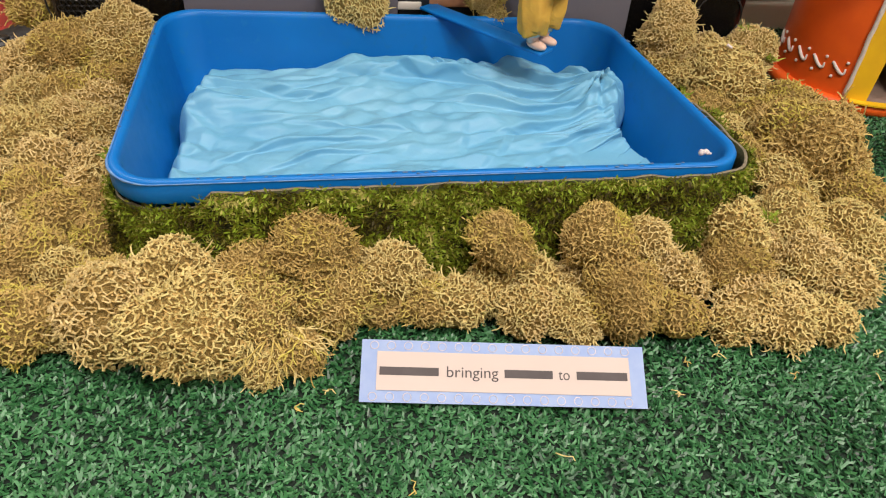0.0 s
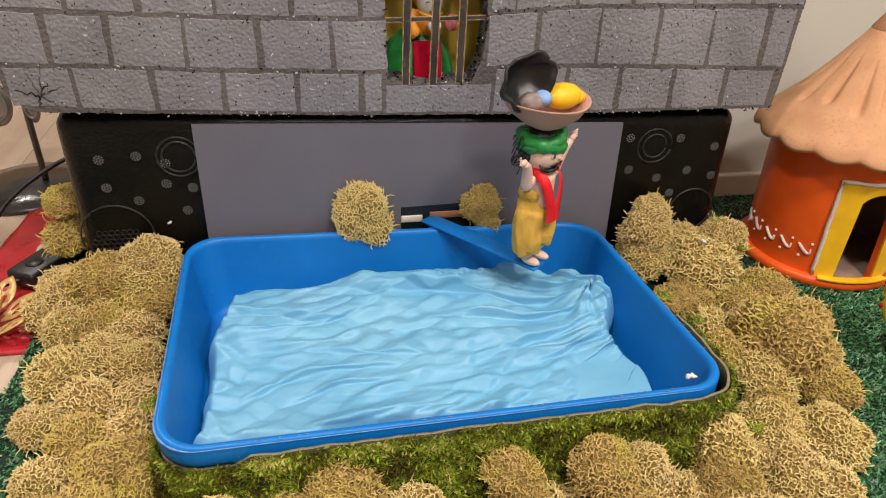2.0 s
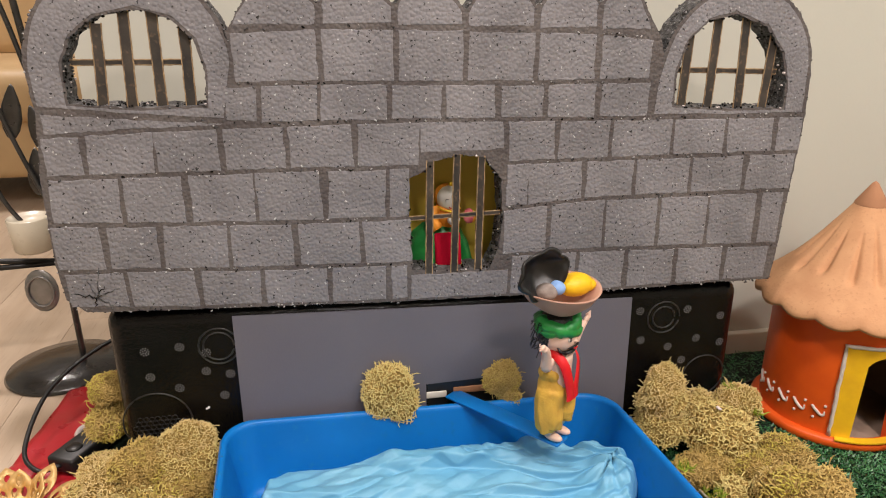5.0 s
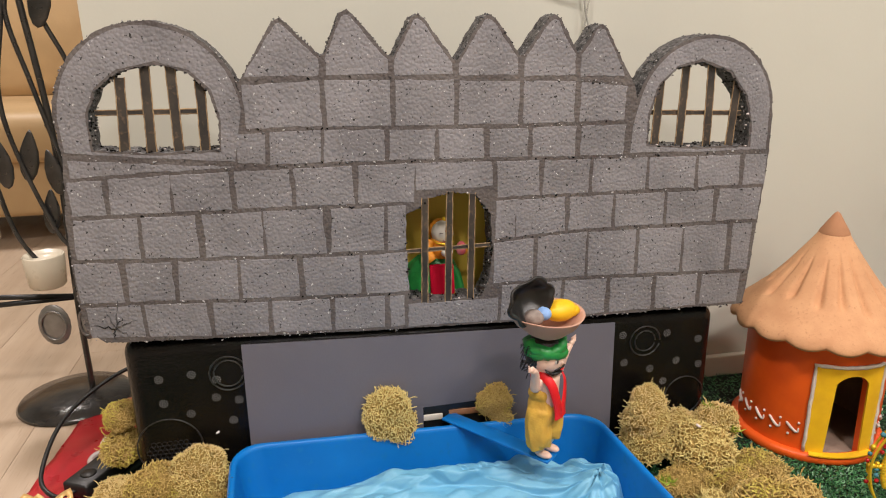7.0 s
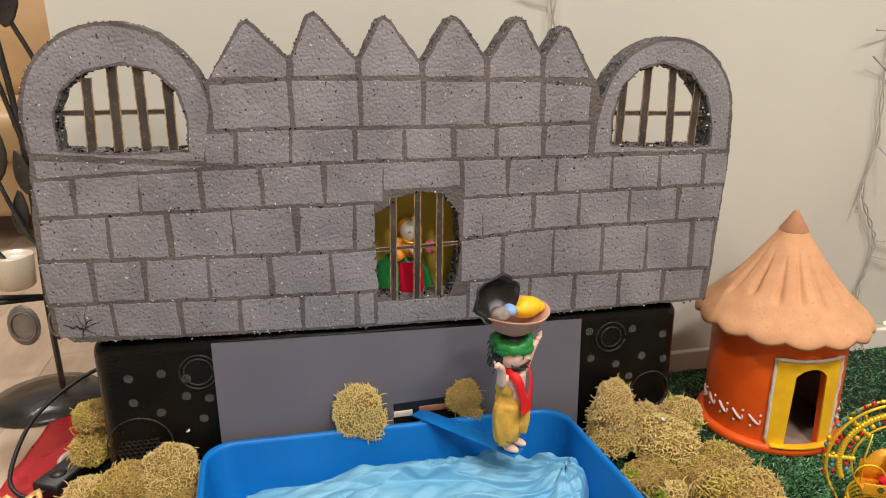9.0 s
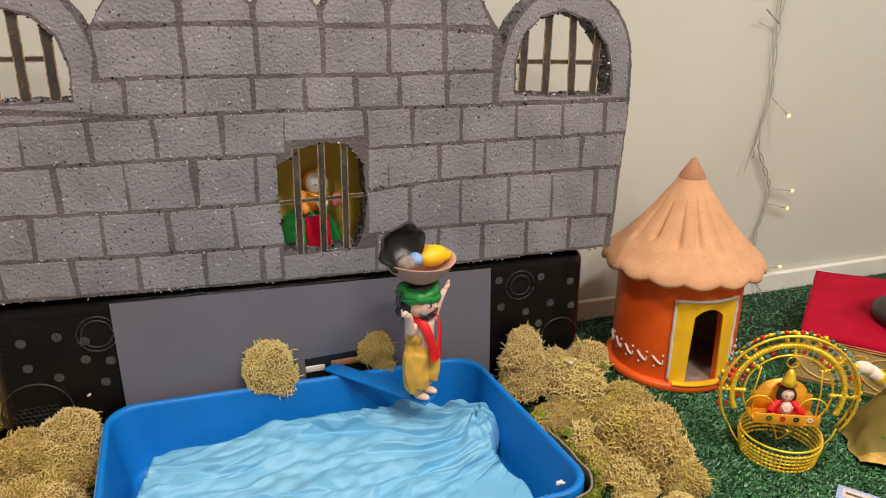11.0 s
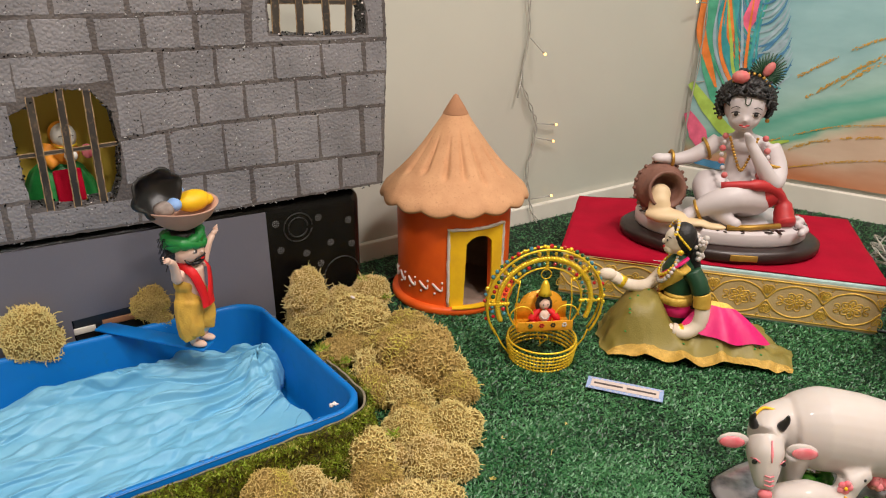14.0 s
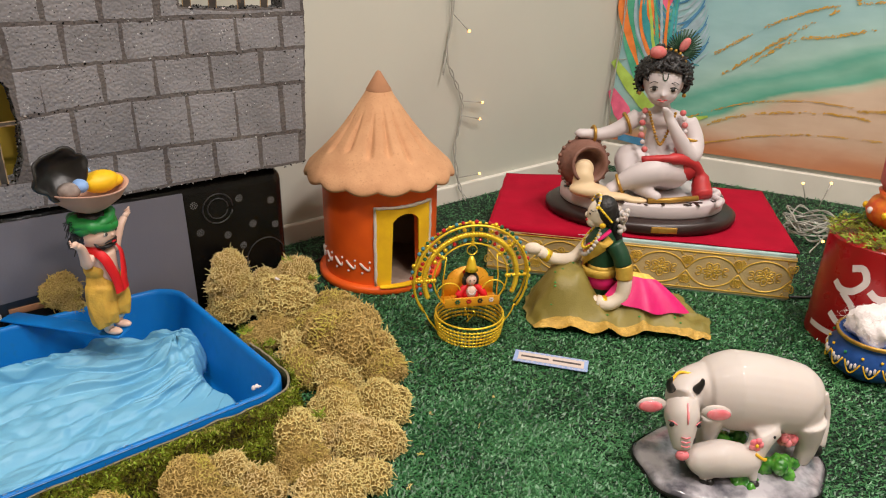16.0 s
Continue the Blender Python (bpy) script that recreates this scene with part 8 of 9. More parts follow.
small = pot("orange_pot", pose(1.384, 0.214, 0.192), [(0.0, 0.0), (0.026, 0.0), (0.040, 0.012), (0.046, 0.028), (0.040, 0.044), (0.030, 0.052), (0.034, 0.062), (0.030, 0.062), (0.0, 0.05)], M["orange_pot"], "small orange and yellow painted clay pot on moss")
for k in range(10):
    d = 36 * k
    b = bmesh.new()
    ball(b, on_drum(0.0455, d, 0.030), (0.005, 0.005, 0.006), 0, 10)
    part("painted_spot", b, M["bright_yellow"] if k % 2 else M["print_white"], small, "painted spot")
b = bmesh.new()
lathe(b, [(0.0, 0.062), (0.026, 0.062), (0.034, 0.075), (0.036, 0.12), (0.024, 0.14), (0.0, 0.142)], 28)
ob = part("red_pot", b, M["rose"])
ob.matrix_world = pose(1.386, 0.216, 0.192)
tagged(ob, "pinkish red painted pot stacked on the orange pot", "pot")


# ---- name cards ----
def make_card(a, b, depth, words, size, lift=0.0):
    """A card from its lower corners a and b; words: strings, or widths of bars for names."""
    a, b = Vector(a), Vector(b)
    x = (b - a).normalized()
    y = Vector((-x.y, x.x, 0))
    y = (y * math.cos(lift) + Vector((0, 0, 1)) * math.sin(lift)).normalized()
    z = x.cross(y)
    w = (b - a).length
    m = Matrix(((x.x, y.x, z.x, a.x), (x.y, y.y, z.y, a.y), (x.z, y.z, z.z, a.z), (0, 0, 0, 1)))
    th = empty("label_card", m, "printed cream label on pale blue patterned card on the turf", "label card", "label cards")
    bm = bmesh.new()
    box(bm, (w / 2, depth / 2, 0), (w, depth, 0.0008), 0)
    part("backing", bm, M["cards_blue"], th, "pale blue card with faint rings", smooth=False)
    bm = bmesh.new()
    ix, iy = w * 0.055, depth * 0.19
    box(bm, (w / 2, depth / 2, 0.0008), (w - 2 * ix, depth - 2 * iy, 0.0006), 0)
    part("paper", bm, M["cards_cream"], th, "cream paper strip", smooth=False)
    bm = bmesh.new()
    n = int(w / (depth * 0.27))
    for k in range(n):
        for yy in (depth * 0.09, depth * 0.91):
            tube(bm, arc((depth * 0.2 + k * depth * 0.27, yy, 0.0005), depth * 0.065, 0, 360, 13, v=(0, 1, 0))[:-1], 0.0003, 4, closed=True)
    tagged(part("ring_pattern", bm, M["print_white"], th, "faint white ring pattern"), kind="stuff")
    cx = w * 0.06 + (w * 0.88 - sum(q for _, q in words) * w) / 2
    for txt, q in words:
        wd = q * w
        if txt == " ":
            cx += wd
            continue
        if txt:
            c = bpy.data.curves.new("printed_word", "FONT")
            c.body, c.size, c.extrude = txt, size, 0.0001
            ob = new("printed_word", c)
            ob.data.materials.append(M["ink"])
            ob.parent = th
            ob.location = (cx, depth * 0.42, 0.0012)
            bpy.context.view_layer.update()
            if ob.dimensions.x > 0:
                ob.scale = (wd / ob.dimensions.x, 1, 1)
        else:
            bm = bmesh.new()
            box(bm, (cx + wd / 2, depth * 0.42 + size * 0.3, 0.0012), (wd, size * 0.52, 0.0004), 0)
            part("printed_bar", bm, M["ink"], th, "dark printed bar", smooth=False)
        cx += wd
    return th


make_card((0.077, 0.345, 0.0075), (0.294, 0.320, 0.0075), 0.048, [("", 0.205), (" ", 0.025), ("bringing", 0.18), (" ", 0.025), ("", 0.17), (" ", 0.02), ("to", 0.04), (" ", 0.025), ("", 0.18)], 0.0120, 0.50)
make_card((0.806, 0.490, 0.0075), (0.877, 0.398, 0.0075), 0.030, [("", 0.38), (" ", 0.05), ("", 0.38)], 0.008, 0.06)


# ---- string lights ----
M["led_on"] = glow("lit_led", (1.0, 0.5, 0.12), 5.0)


def led(parent, p, d, lit):
    d = Vector(d).normalized()
    b = bmesh.new()
    tube(b, [p, Vector(p) + d * 0.034, Vector(p) + d * 0.052], [0.0012, 0.0014, 0.0024], 6)
    holder = part("led_holder", b, M["clear_wire"], parent)
    b = bmesh.new()
    ball(b, Vector(p) + d * 0.055, 0.0024 if not lit else 0.0032, seg=8)
    part("led_bulb", b, M["led_on"] if lit else M["clear_wire"], holder, "warm lit bulb" if lit else "")


def string_lights(pts, leds, label, twist=0.004):
    th = empty("string_lights", Matrix.Identity(4), label, "string lights", "string lights")
    path = smooth_path(pts, 10)
    b = bmesh.new()
    for s in (0, math.pi):
        tube(b, [p + Vector((math.cos(i * 0.55 + s), 0, math.sin(i * 0.55 + s))) * twist * (0.35 + 0.65 * abs(math.sin(i * 0.09))) for i, p in enumerate(path)], 0.0015, 5)
    part("wire", b, M["clear_wire"], th)
    for p, d, lit in leds:
        led(th, p, d, lit)
    return th


wy = WALL_Y - 0.012
string_lights([(1.150, wy, 0.95), (1.150, wy, 0.656), (1.149, wy, 0.56), (1.156, wy, 0.45), (1.142, wy, 0.36), (1.168, wy, 0.30), (1.192, wy, 0.250), (1.186, wy, 0.19), (1.174, wy, 0.137), (1.182, wy - 0.01, 0.05), (1.19, wy - 0.03, 0.01)],
              [((1.150, wy, 0.662), (-1, -0.3, 0.1), False), ((1.150, wy, 0.59), (-0.8, -0.2, 0.5), False), ((1.160, wy, 0.445), (0.1, -0.6, -0.4), True), ((1.142, wy, 0.37), (-0.3, -0.2, -0.8), False), ((1.196, wy, 0.248), (1, -0.1, -0.15), True), ((1.192, wy, 0.215), (1, -0.1, -0.28), True), ((1.190, wy, 0.06), (1, -0.3, 0.1), True)],
              "clear twisted fairy light string hanging on the wall")
string_lights([(0.462, wy, 1.0), (0.466, wy, 0.80), (0.470, wy, 0.694), (0.474, wy, 0.60), (0.48, wy, 0.4)], [((0.468, wy, 0.72), (-1, 0, 0.2), False)], "clear fairy light string hanging behind the castle")
q = CORNER + OBL * 0.02 - side * 0.02
string_lights([(q.x - 0.005, q.y, 1.0), (q.x, q.y, 0.6), (q.x + 0.005, q.y, 0.4), (q.x - 0.01, q.y, 0.2), (q.x - 0.01, q.y, 0.08)], [((q.x, q.y, 0.30), (0.8, -0.5, 0.05), True), ((q.x, q.y, 0.50), (-0.9, -0.2, 0.1), True)], "clear fairy light string hanging in the corner")
q = CORNER + OBL * 0.86 - side * 0.02
string_lights([(q.x, q.y, 1.0), (q.x + 0.004, q.y, 0.5), (q.x + 0.006, q.y, 0.3), (q.x, q.y, 0.1)], [((q.x, q.y, 0.35), (-0.4, 0.7, 0.05), True), ((q.x, q.y, 0.2), (-0.4, 0.7, 0.05), True)], "clear fairy light string hanging over the backdrop")
# loose coil on the turf
rng = random.Random(19)
pts = []
for k in range(46):
    a = k * 1.1
    pts.append((1.69 + 0.045 * math.cos(a) + rng.uniform(-.01, .01), 0.475 + 0.045 * math.sin(a) + rng.uniform(-.01, .01), 0.012 + 0.05 * rng.random()))
pts.append((1.60, 0.42, 0.01))
string_lights(pts, [((1.69, 0.49, 0.075), (-0.3, 0.2, 1), True), ((1.71, 0.47, 0.075), (0.4, -0.1, 1), True), ((1.65, 0.50, 0.03), (-1, 0.6, -0.05), True), ((1.67, 0.45, 0.03), (-0.5, -0.5, 0), True)], "loose coil of clear fairy lights on the turf", 0.002)


# ---- painted backdrop ----
def make_backdrop():
    """Watercolour cloth on the oblique wall: aqua over green over peach, gold lines and feathers."""
    org = CORNER + OBL * 0.015 - side * 0.006
    m = Matrix(((OBL.x, 0, -side.x, org.x), (OBL.y, 0, -side.y, org.y), (0, 1, 0, 0.075), (0, 0, 0, 1)))
    th = empty("backdrop_cloth", m, "watercolour printed backdrop of aqua, green and peach on the wall", "backdrop")
    mt = bpy.data.materials.new("watercolour_print")
    t, b = nodes_of(mt)
    n, l = t.nodes, t.links
    co = n.new("ShaderNodeTexCoord")
    sep = n.new("ShaderNodeSeparateXYZ")
    l.new(co.outputs["Object"], sep.inputs[0])
    nz = n.new("ShaderNodeTexNoise")
    nz.inputs["Scale"].default_value = 3.2
    nz.inputs["Detail"].default_value = 5
    mp = n.new("ShaderNodeMapping")
    mp.inputs["Scale"].default_value = (1, 2.6, 1)
    mp.inputs["Rotation"].default_value = (0, 0, 0.2)
    l.new(co.outputs["Object"], mp.inputs["Vector"])
    l.new(mp.outputs["Vector"], nz.inputs["Vector"])
    # height plus a slope along the cloth and a wave
    wv = n.new("ShaderNodeMath")
    wv.operation = "MULTIPLY_ADD"
    l.new(nz.outputs["Fac"], wv.inputs[0])
    wv.inputs[1].default_value = 0.10
    l.new(sep.outputs["Y"], wv.inputs[2])
    sl = n.new("ShaderNodeMath")
    sl.operation = "MULTIPLY_ADD"
    l.new(sep.outputs["X"], sl.inputs[0])
    sl.inputs[1].default_value = -0.40
    l.new(wv.outputs[0], sl.inputs[2])
    ramp = n.new("ShaderNodeValToRGB")
    off = n.new("ShaderNodeMath")
    off.operation = "ADD"
    off.inputs[1].default_value = 0.26
    l.new(sl.outputs[0], off.inputs[0])
    stops = [(0.0, (0.60, 0.40, 0.27)), (0.15, (0.66, 0.47, 0.34)), (0.275, (0.66, 0.50, 0.37)), (0.297, (0.52, 0.56, 0.42)), (0.31, (0.10, 0.42, 0.30)), (0.345, (0.22, 0.50, 0.39)), (0.37, (0.12, 0.42, 0.32)), (0.40, (0.36, 0.58, 0.52)), (0.48, (0.33, 0.56, 0.57)), (0.8, (0.24, 0.48, 0.53))]
    els = ramp.color_ramp.elements
    while len(els) < len(stops):
        els.new(0.5)
    for e, (p, c) in zip(els, stops):
        e.position, e.color = p, (*c, 1)
    l.new(off.outputs[0], ramp.inputs["Fac"])
    n2 = n.new("ShaderNodeTexNoise")
    n2.inputs["Scale"].default_value = 7
    n2.inputs["Detail"].default_value = 6
    l.new(mp.outputs["Vector"], n2.inputs["Vector"])
    mx = n.new("ShaderNodeMixRGB")
    mx.blend_type = "SOFT_LIGHT"
    mx.inputs["Fac"].default_value = 0.55
    low = n.new("ShaderNodeMapRange")
    low.inputs["From Min"].default_value, low.inputs["From Max"].default_value = 0.13, 0.05
    l.new(wv.outputs[0], low.inputs["Value"])
    om = n.new("ShaderNodeMixRGB")
    om.inputs["Color2"].default_value = (0.58, 0.22, 0.10, 1)
    l.new(low.outputs["Result"], om.inputs["Fac"])
    l.new(ramp.outputs["Color"], om.inputs["Color1"])
    l.new(om.outputs["Color"], mx.inputs["Color1"])
    l.new(n2.outputs["Fac"], mx.inputs["Color2"])
    l.new(mx.outputs["Color"], b.inputs["Base Color"])
    b.inputs["Roughness"].default_value = 0.5
    W, Hh = 1.7, 1.25
    nx, ny = 50, 36
    verts = []
    for j in range(ny + 1):
        for i in range(nx + 1):
            x, y = W * i / nx, Hh * j / ny
            crease = 0.003 * (1 - min(1, abs((x + 0.02) % 0.33 - 0.165) / 0.02)) + 0.003 * (1 - min(1, abs((y + 0.09) % 0.30 - 0.15) / 0.02))
            verts.append((x, y, 0.002 + 0.3 * crease))
    faces = [(j * (nx + 1) + i, j * (nx + 1) + i + 1, (j + 1) * (nx + 1) + i + 1, (j + 1) * (nx + 1) + i) for j in range(ny) for i in range(nx)]
    ob = raw("cloth", verts, faces, mt, th, smooth=True)

    def stroke(name, pts, ws, material, z, label=""):
        bm = bmesh.new()
        p = smooth_path([Vector((x, y, 0)) for x, y in pts], 8)
        k = len(p)
        v = []
        for i, q in enumerate(p):
            d = (p[min(i + 1, k - 1)] - p[max(i - 1, 0)]).normalized()
            w = float(np.interp(i / (k - 1), np.linspace(0, 1, len(ws)), ws)) * (1 + 0.14 * noise.noise(q * 22))
            nn = Vector((-d.y, d.x, 0)) * max(w, 0.0004) / 2
            v.append((bm.verts.new((q.x + nn.x, q.y + nn.y, z)), bm.verts.new((q.x - nn.x, q.y - nn.y, z))))
        for a, c in zip(v, v[1:]):
            bm.faces.new((a[0], a[1], c[1], c[0]))
        bmesh.ops.recalc_face_normals(bm, faces=bm.faces[:])
        part(name, bm, material, th, label)

    cols = {"f_green": (0.06, 0.36, 0.22), "f_teal": (0.03, 0.30, 0.33), "f_orange": (0.75, 0.20, 0.03), "f_blue": (0.05, 0.20, 0.36), "f_pink": (0.75, 0.12, 0.22), "f_lime": (0.35, 0.52, 0.08), "f_slate": (0.30, 0.42, 0.48)}
    for k, c in cols.items():
        M[k] = mat(k, c, tuple(min(1, v * 1.35 + 0.03) for v in c), rough=0.5, scale=30, bump=0.0)
    z = 0.0046
    k = 0.0002
    stroke("feather_barb", [(0.07, 0.15), (0.03, 0.27), (0.01, 0.38), (0.03, 0.52)], [0.012, 0.035, 0.045, 0.02], M["f_green"], z, "green brush stroke")
    stroke("feather_barb", [(0.14, 0.20), (0.085, 0.30), (0.06, 0.40), (0.08, 0.55)], [0.012, 0.04, 0.05, 0.02], M["f_teal"], z + k, "teal brush stroke")
    stroke("feather_barb", [(0.058, 0.215), (0.024, 0.29), (-0.002, 0.36), (-0.004, 0.46)], [0.006, 0.022, 0.024, 0.010], M["f_orange"], z + 2 * k, "orange brush stroke")
    stroke("feather_barb", [(0.12, 0.25), (0.096, 0.31), (0.066, 0.375), (0.06, 0.44)], [0.005, 0.024, 0.026, 0.010], M["f_orange"], z + 3 * k, "orange brush stroke")
    stroke("feather_barb", [(0.15, 0.20), (0.125, 0.28), (0.135, 0.37), (0.15, 0.45)], [0.004, 0.012, 0.012, 0.006], M["f_green"], z + 3 * k, "green brush line")
    stroke("feather_eye", [(0.115, 0.36), (0.112, 0.39), (0.12, 0.44)], [0.004, 0.03, 0.02], M["f_pink"], z + 4 * k, "pink feather eye")
    for i in range(7):
        yb = 0.34 - 0.022 * i
        stroke("feather_barb", [(0.135 + 0.004 * i, yb - 0.03), (0.165 + 0.004 * i, yb + 0.01), (0.20 + 0.006 * i, yb + 0.06)], [0.009, 0.009, 0.002], M["f_blue"] if i % 2 else M["f_slate"], z + 3 * k, "blue feather barb")
    # the peacock feather: a spine with curved barbs, and loose sweeping brush lines
    stroke("feather_spine", [(0.165, 0.17), (0.150, 0.26), (0.140, 0.36), (0.150, 0.52)], [0.003, 0.005, 0.005, 0.004], M["f_teal"], z + 4 * k, "teal feather spine")
    for i in range(13):
        yb = 0.225 + 0.017 * i
        xs = 0.158 - 0.10 * (yb - 0.2) + 0.25 * max(0, yb - 0.38) ** 1.2
        for q, mt2 in ((1, "f_slate"), (-1, "f_teal")):
            ln = 0.075 - 0.0022 * i
            stroke("feather_barb", [(xs, yb), (xs + q * ln * 0.45, yb + 0.012), (xs + q * ln * 0.85, yb + 0.045), (xs + q * ln, yb + 0.080)], [0.0035, 0.0065, 0.0050, 0.0008], M[mt2] if i % 3 else M["f_blue"], z + (4 + q) * k, "thin curved feather barb")
    for i in range(9):
        x0 = 0.004 + 0.014 * i
        stroke("brush_line", [(0.120 + 0.012 * i, 0.165 + 0.008 * i), (0.062 + 0.010 * i, 0.25), (x0 + 0.016, 0.34), (x0 + 0.02 * math.sin(i), 0.47)], [0.002, 0.006 + 0.003 * (i % 3), 0.007, 0.002], M[("f_green", "f_slate", "f_orange", "f_teal", "f_lime")[i % 5]], z + 5 * k, "sweeping brush line")
    stroke("feather_barb", [(-0.006, 0.14), (0.03, 0.085), (0.06, 0.03)], [0.02, 0.05, 0.02], M["f_pink"], z, "pink brush stroke")
    stroke("feather_barb", [(-0.008, 0.22), (0.05, 0.155), (0.11, 0.10), (0.20, 0.085), (0.26, 0.10)], [0.02, 0.035, 0.03, 0.018, 0.006], M["f_lime"], z + k, "lime brush stroke")
    stroke("feather_barb", [(0.03, 0.012), (0.09, 0.006), (0.15, 0.004)], [0.02, 0.022, 0.008], M["f_blue"], z, "blue brush stroke")
    g = M["gold_fleck"] = mat("gold_foil", (0.80, 0.47, 0.08), (0.62, 0.36, 0.06), rough=0.4, metal=0.3, scale=90, bump=0.3)

    rng = random.Random(77)

    def flecks(pts, w, z):
        """A broken line of small torn gold flecks."""
        bm = bmesh.new()
        p = smooth_path([Vector((x, y, 0)) for x, y in pts], 24)
        for a, c in zip(p, p[1:]):
            d = (c - a).normalized()
            nn = Vector((-d.y, d.x, 0))
            for q in range(max(1, int((c - a).length / 0.0011))):
                m = a.lerp(c, rng.random())
                gate = noise.noise(m * 22) + 0.5
                if gate < rng.uniform(0.05, 0.85):
                    continue
                m = m + nn * w * rng.uniform(-0.38, 0.38)
                ln, wd = rng.uniform(0.0015, 0.0045), w * rng.uniform(0.10, 0.32)
                vs = [m - d * ln + nn * wd * rng.uniform(-0.5, 0.5), m - nn * wd, m + d * ln * 0.8 + nn * wd * rng.uniform(-0.5, 0.5), m + nn * wd]
                bm.faces.new([bm.verts.new((v.x, v.y, z + rng.uniform(0, 0.0002))) for v in vs])
        bmesh.ops.recalc_face_normals(bm, faces=bm.faces[:])
        tagged(part("gold_line", bm, g, th, "broken line of gold flecks"), kind="stuff")

    for pts, w in (([(0.248, 0.262), (0.327, 0.318), (0.408, 0.365), (0.489, 0.394), (0.60, 0.413)], 0.008), ([(0.278, 0.214), (0.349, 0.272), (0.417, 0.326), (0.492, 0.378), (0.58, 0.44)], 0.010),
                   ([(0.341, 0.243), (0.42, 0.31), (0.504, 0.327), (0.613, 0.355), (0.72, 0.37)], 0.009), ([(0.17, 0.07), (0.239, 0.105), (0.359, 0.151), (0.488, 0.17), (0.59, 0.167)], 0.005), ([(0.25, 0.075), (0.325, 0.109), (0.43, 0.134), (0.532, 0.145), (0.632, 0.142)], 0.008),
                   ([(0.253, 0.026), (0.389, 0.066), (0.519, 0.088), (0.669, 0.093)], 0.006), ([(0.60, 0.16), (0.68, 0.165), (0.78, 0.155)], 0.008)):
        flecks(pts, w * 0.95, z + 5 * k)
    return th


make_backdrop()


# ---- beyond the castle: stand, bag, sofa ----
def make_stand():
    th = empty("candle_stand", pose(-0.468, 1.285, FLOOR), "black metal candle stand with wire branches and leaf shapes", "candle stand")
    b = bmesh.new()
    lathe(b, [(0.0, 0.001), (0.100, 0.001), (0.104, 0.004), (0.100, 0.010), (0.06, 0.020), (0.02, 0.026), (0.0, 0.027)], 40)
    part("base", b, M["steel_glossy"], th, "domed black enamelled foot")
    b = bmesh.new()
    tube(b, smooth_path([(0.035, -0.01, 0.02), (0.035, -0.01, 0.2), (0.04, 0.0, 0.5), (0.02, 0.0, 0.8), (0.02, 0, 1.0)], 6), 0.0055, 8)
    part("stem", b, M["steel"], th)
    rng = random.Random(31)
    br = [[(0.035, 0, 0.86), (-0.03, 0, 0.74), (-0.065, -0.01, 0.55), (-0.05, -0.01, 0.36), (0.0, -0.01, 0.26)], [(0.03, 0, 0.84), (-0.01, 0, 0.70), (-0.03, -0.01, 0.55), (0.02, -0.02, 0.36), (0.055, -0.02, 0.30)],
          [(0.035, 0, 0.84), (0.05, 0, 0.72), (0.085, 0, 0.62), (0.07, 0, 0.54), (0.03, 0, 0.53)], [(0.02, 0, 0.86), (-0.07, 0, 0.76), (-0.10, 0, 0.55), (-0.09, 0, 0.38), (-0.12, 0, 0.35)], [(0.03, 0, 0.80), (0.0, 0, 0.72), (0.02, 0, 0.60), (0.06, -0.01, 0.42), (0.08, -0.01, 0.32)]]
    for p in br:
        b = bmesh.new()
        tube(b, smooth_path(p, 8), 0.0042, 6)
        part("branch", b, M["steel"], th)
    for x, z, s, tilt in ((-0.075, 0.52, 1.1, 8), (-0.045, 0.47, 1.0, -4), (0.0, 0.48, 1.0, 10), (0.035, 0.45, 0.9, -8), (0.06, 0.74, 1.1, 12), (-0.03, 0.73, 1.0, -10), (0.02, 0.38, 0.9, 6), (0.06, 0.33, 0.9, -6)):
        b = bmesh.new()
        ball(b, (0, 0, 0), (0.017 * s, 0.003, 0.046 * s), seg=14)
        for v in b.verts:
            v.co.x *= 1 - 0.5 * max(0, v.co.z) / (0.046 * s)
        ob = part("leaf", b, M["steel"], th, "hammered dark metal leaf")
        ob.matrix_basis = Matrix.Translation((x, -0.012, z)) @ Matrix.Rotation(radians(tilt), 4, "Y")
    b = bmesh.new()
    for k in range(14):
        a = k * 0.9
        tube(b, arc((0.03 + 0.02 * math.cos(a), -0.01, 0.82 + 0.03 * math.sin(a * 1.7)), 0.016, 0, 330, 12), 0.003, 5)
    part("wire_knot", b, M["steel"], th, "knot of curled wire")
    for x, z in ((-0.10, 0.335), (-0.005, 0.245)):
        b = bmesh.new()
        lathe(b, [(0.0, 0.0), (0.028, 0.0), (0.031, 0.004), (0.035, 0.058), (0.033, 0.06), (0.030, 0.052), (0.0, 0.050)], 28)
        ob = part("cup", b, M["wax"], th, "frosted glass candle cup")
        ob.location = (x, -0.02, z)
    b = bmesh.new()
    for c, rx, rz in (((-0.004, -0.03, 0.172), 0.028, 0.040), ((0.044, -0.01, 0.165), 0.014, 0.036)):
        ball(b, c, (rx, 0.006, rz), 0, 18)
        tube(b, [Vector(c) + Vector((rx * 0.75 * math.cos(2 * math.pi * k / 20), -0.006, rz * 0.7 * math.sin(2 * math.pi * k / 20))) for k in range(20)], 0.0025, 5, closed=True)
    part("disc_leaf", b, M["pale_steel"], th, "grey stamped metal disc")
    for z0, z1 in ((0.222, 0.214), (0.196, 0.212)):
        b = bmesh.new()
        tube(b, [(-0.22, 0.02, z0), (0.03, 0.0, z1)], 0.0055, 6)
        part("strut", b, M["cable"], th, "thin black strut")
    return th


make_stand()


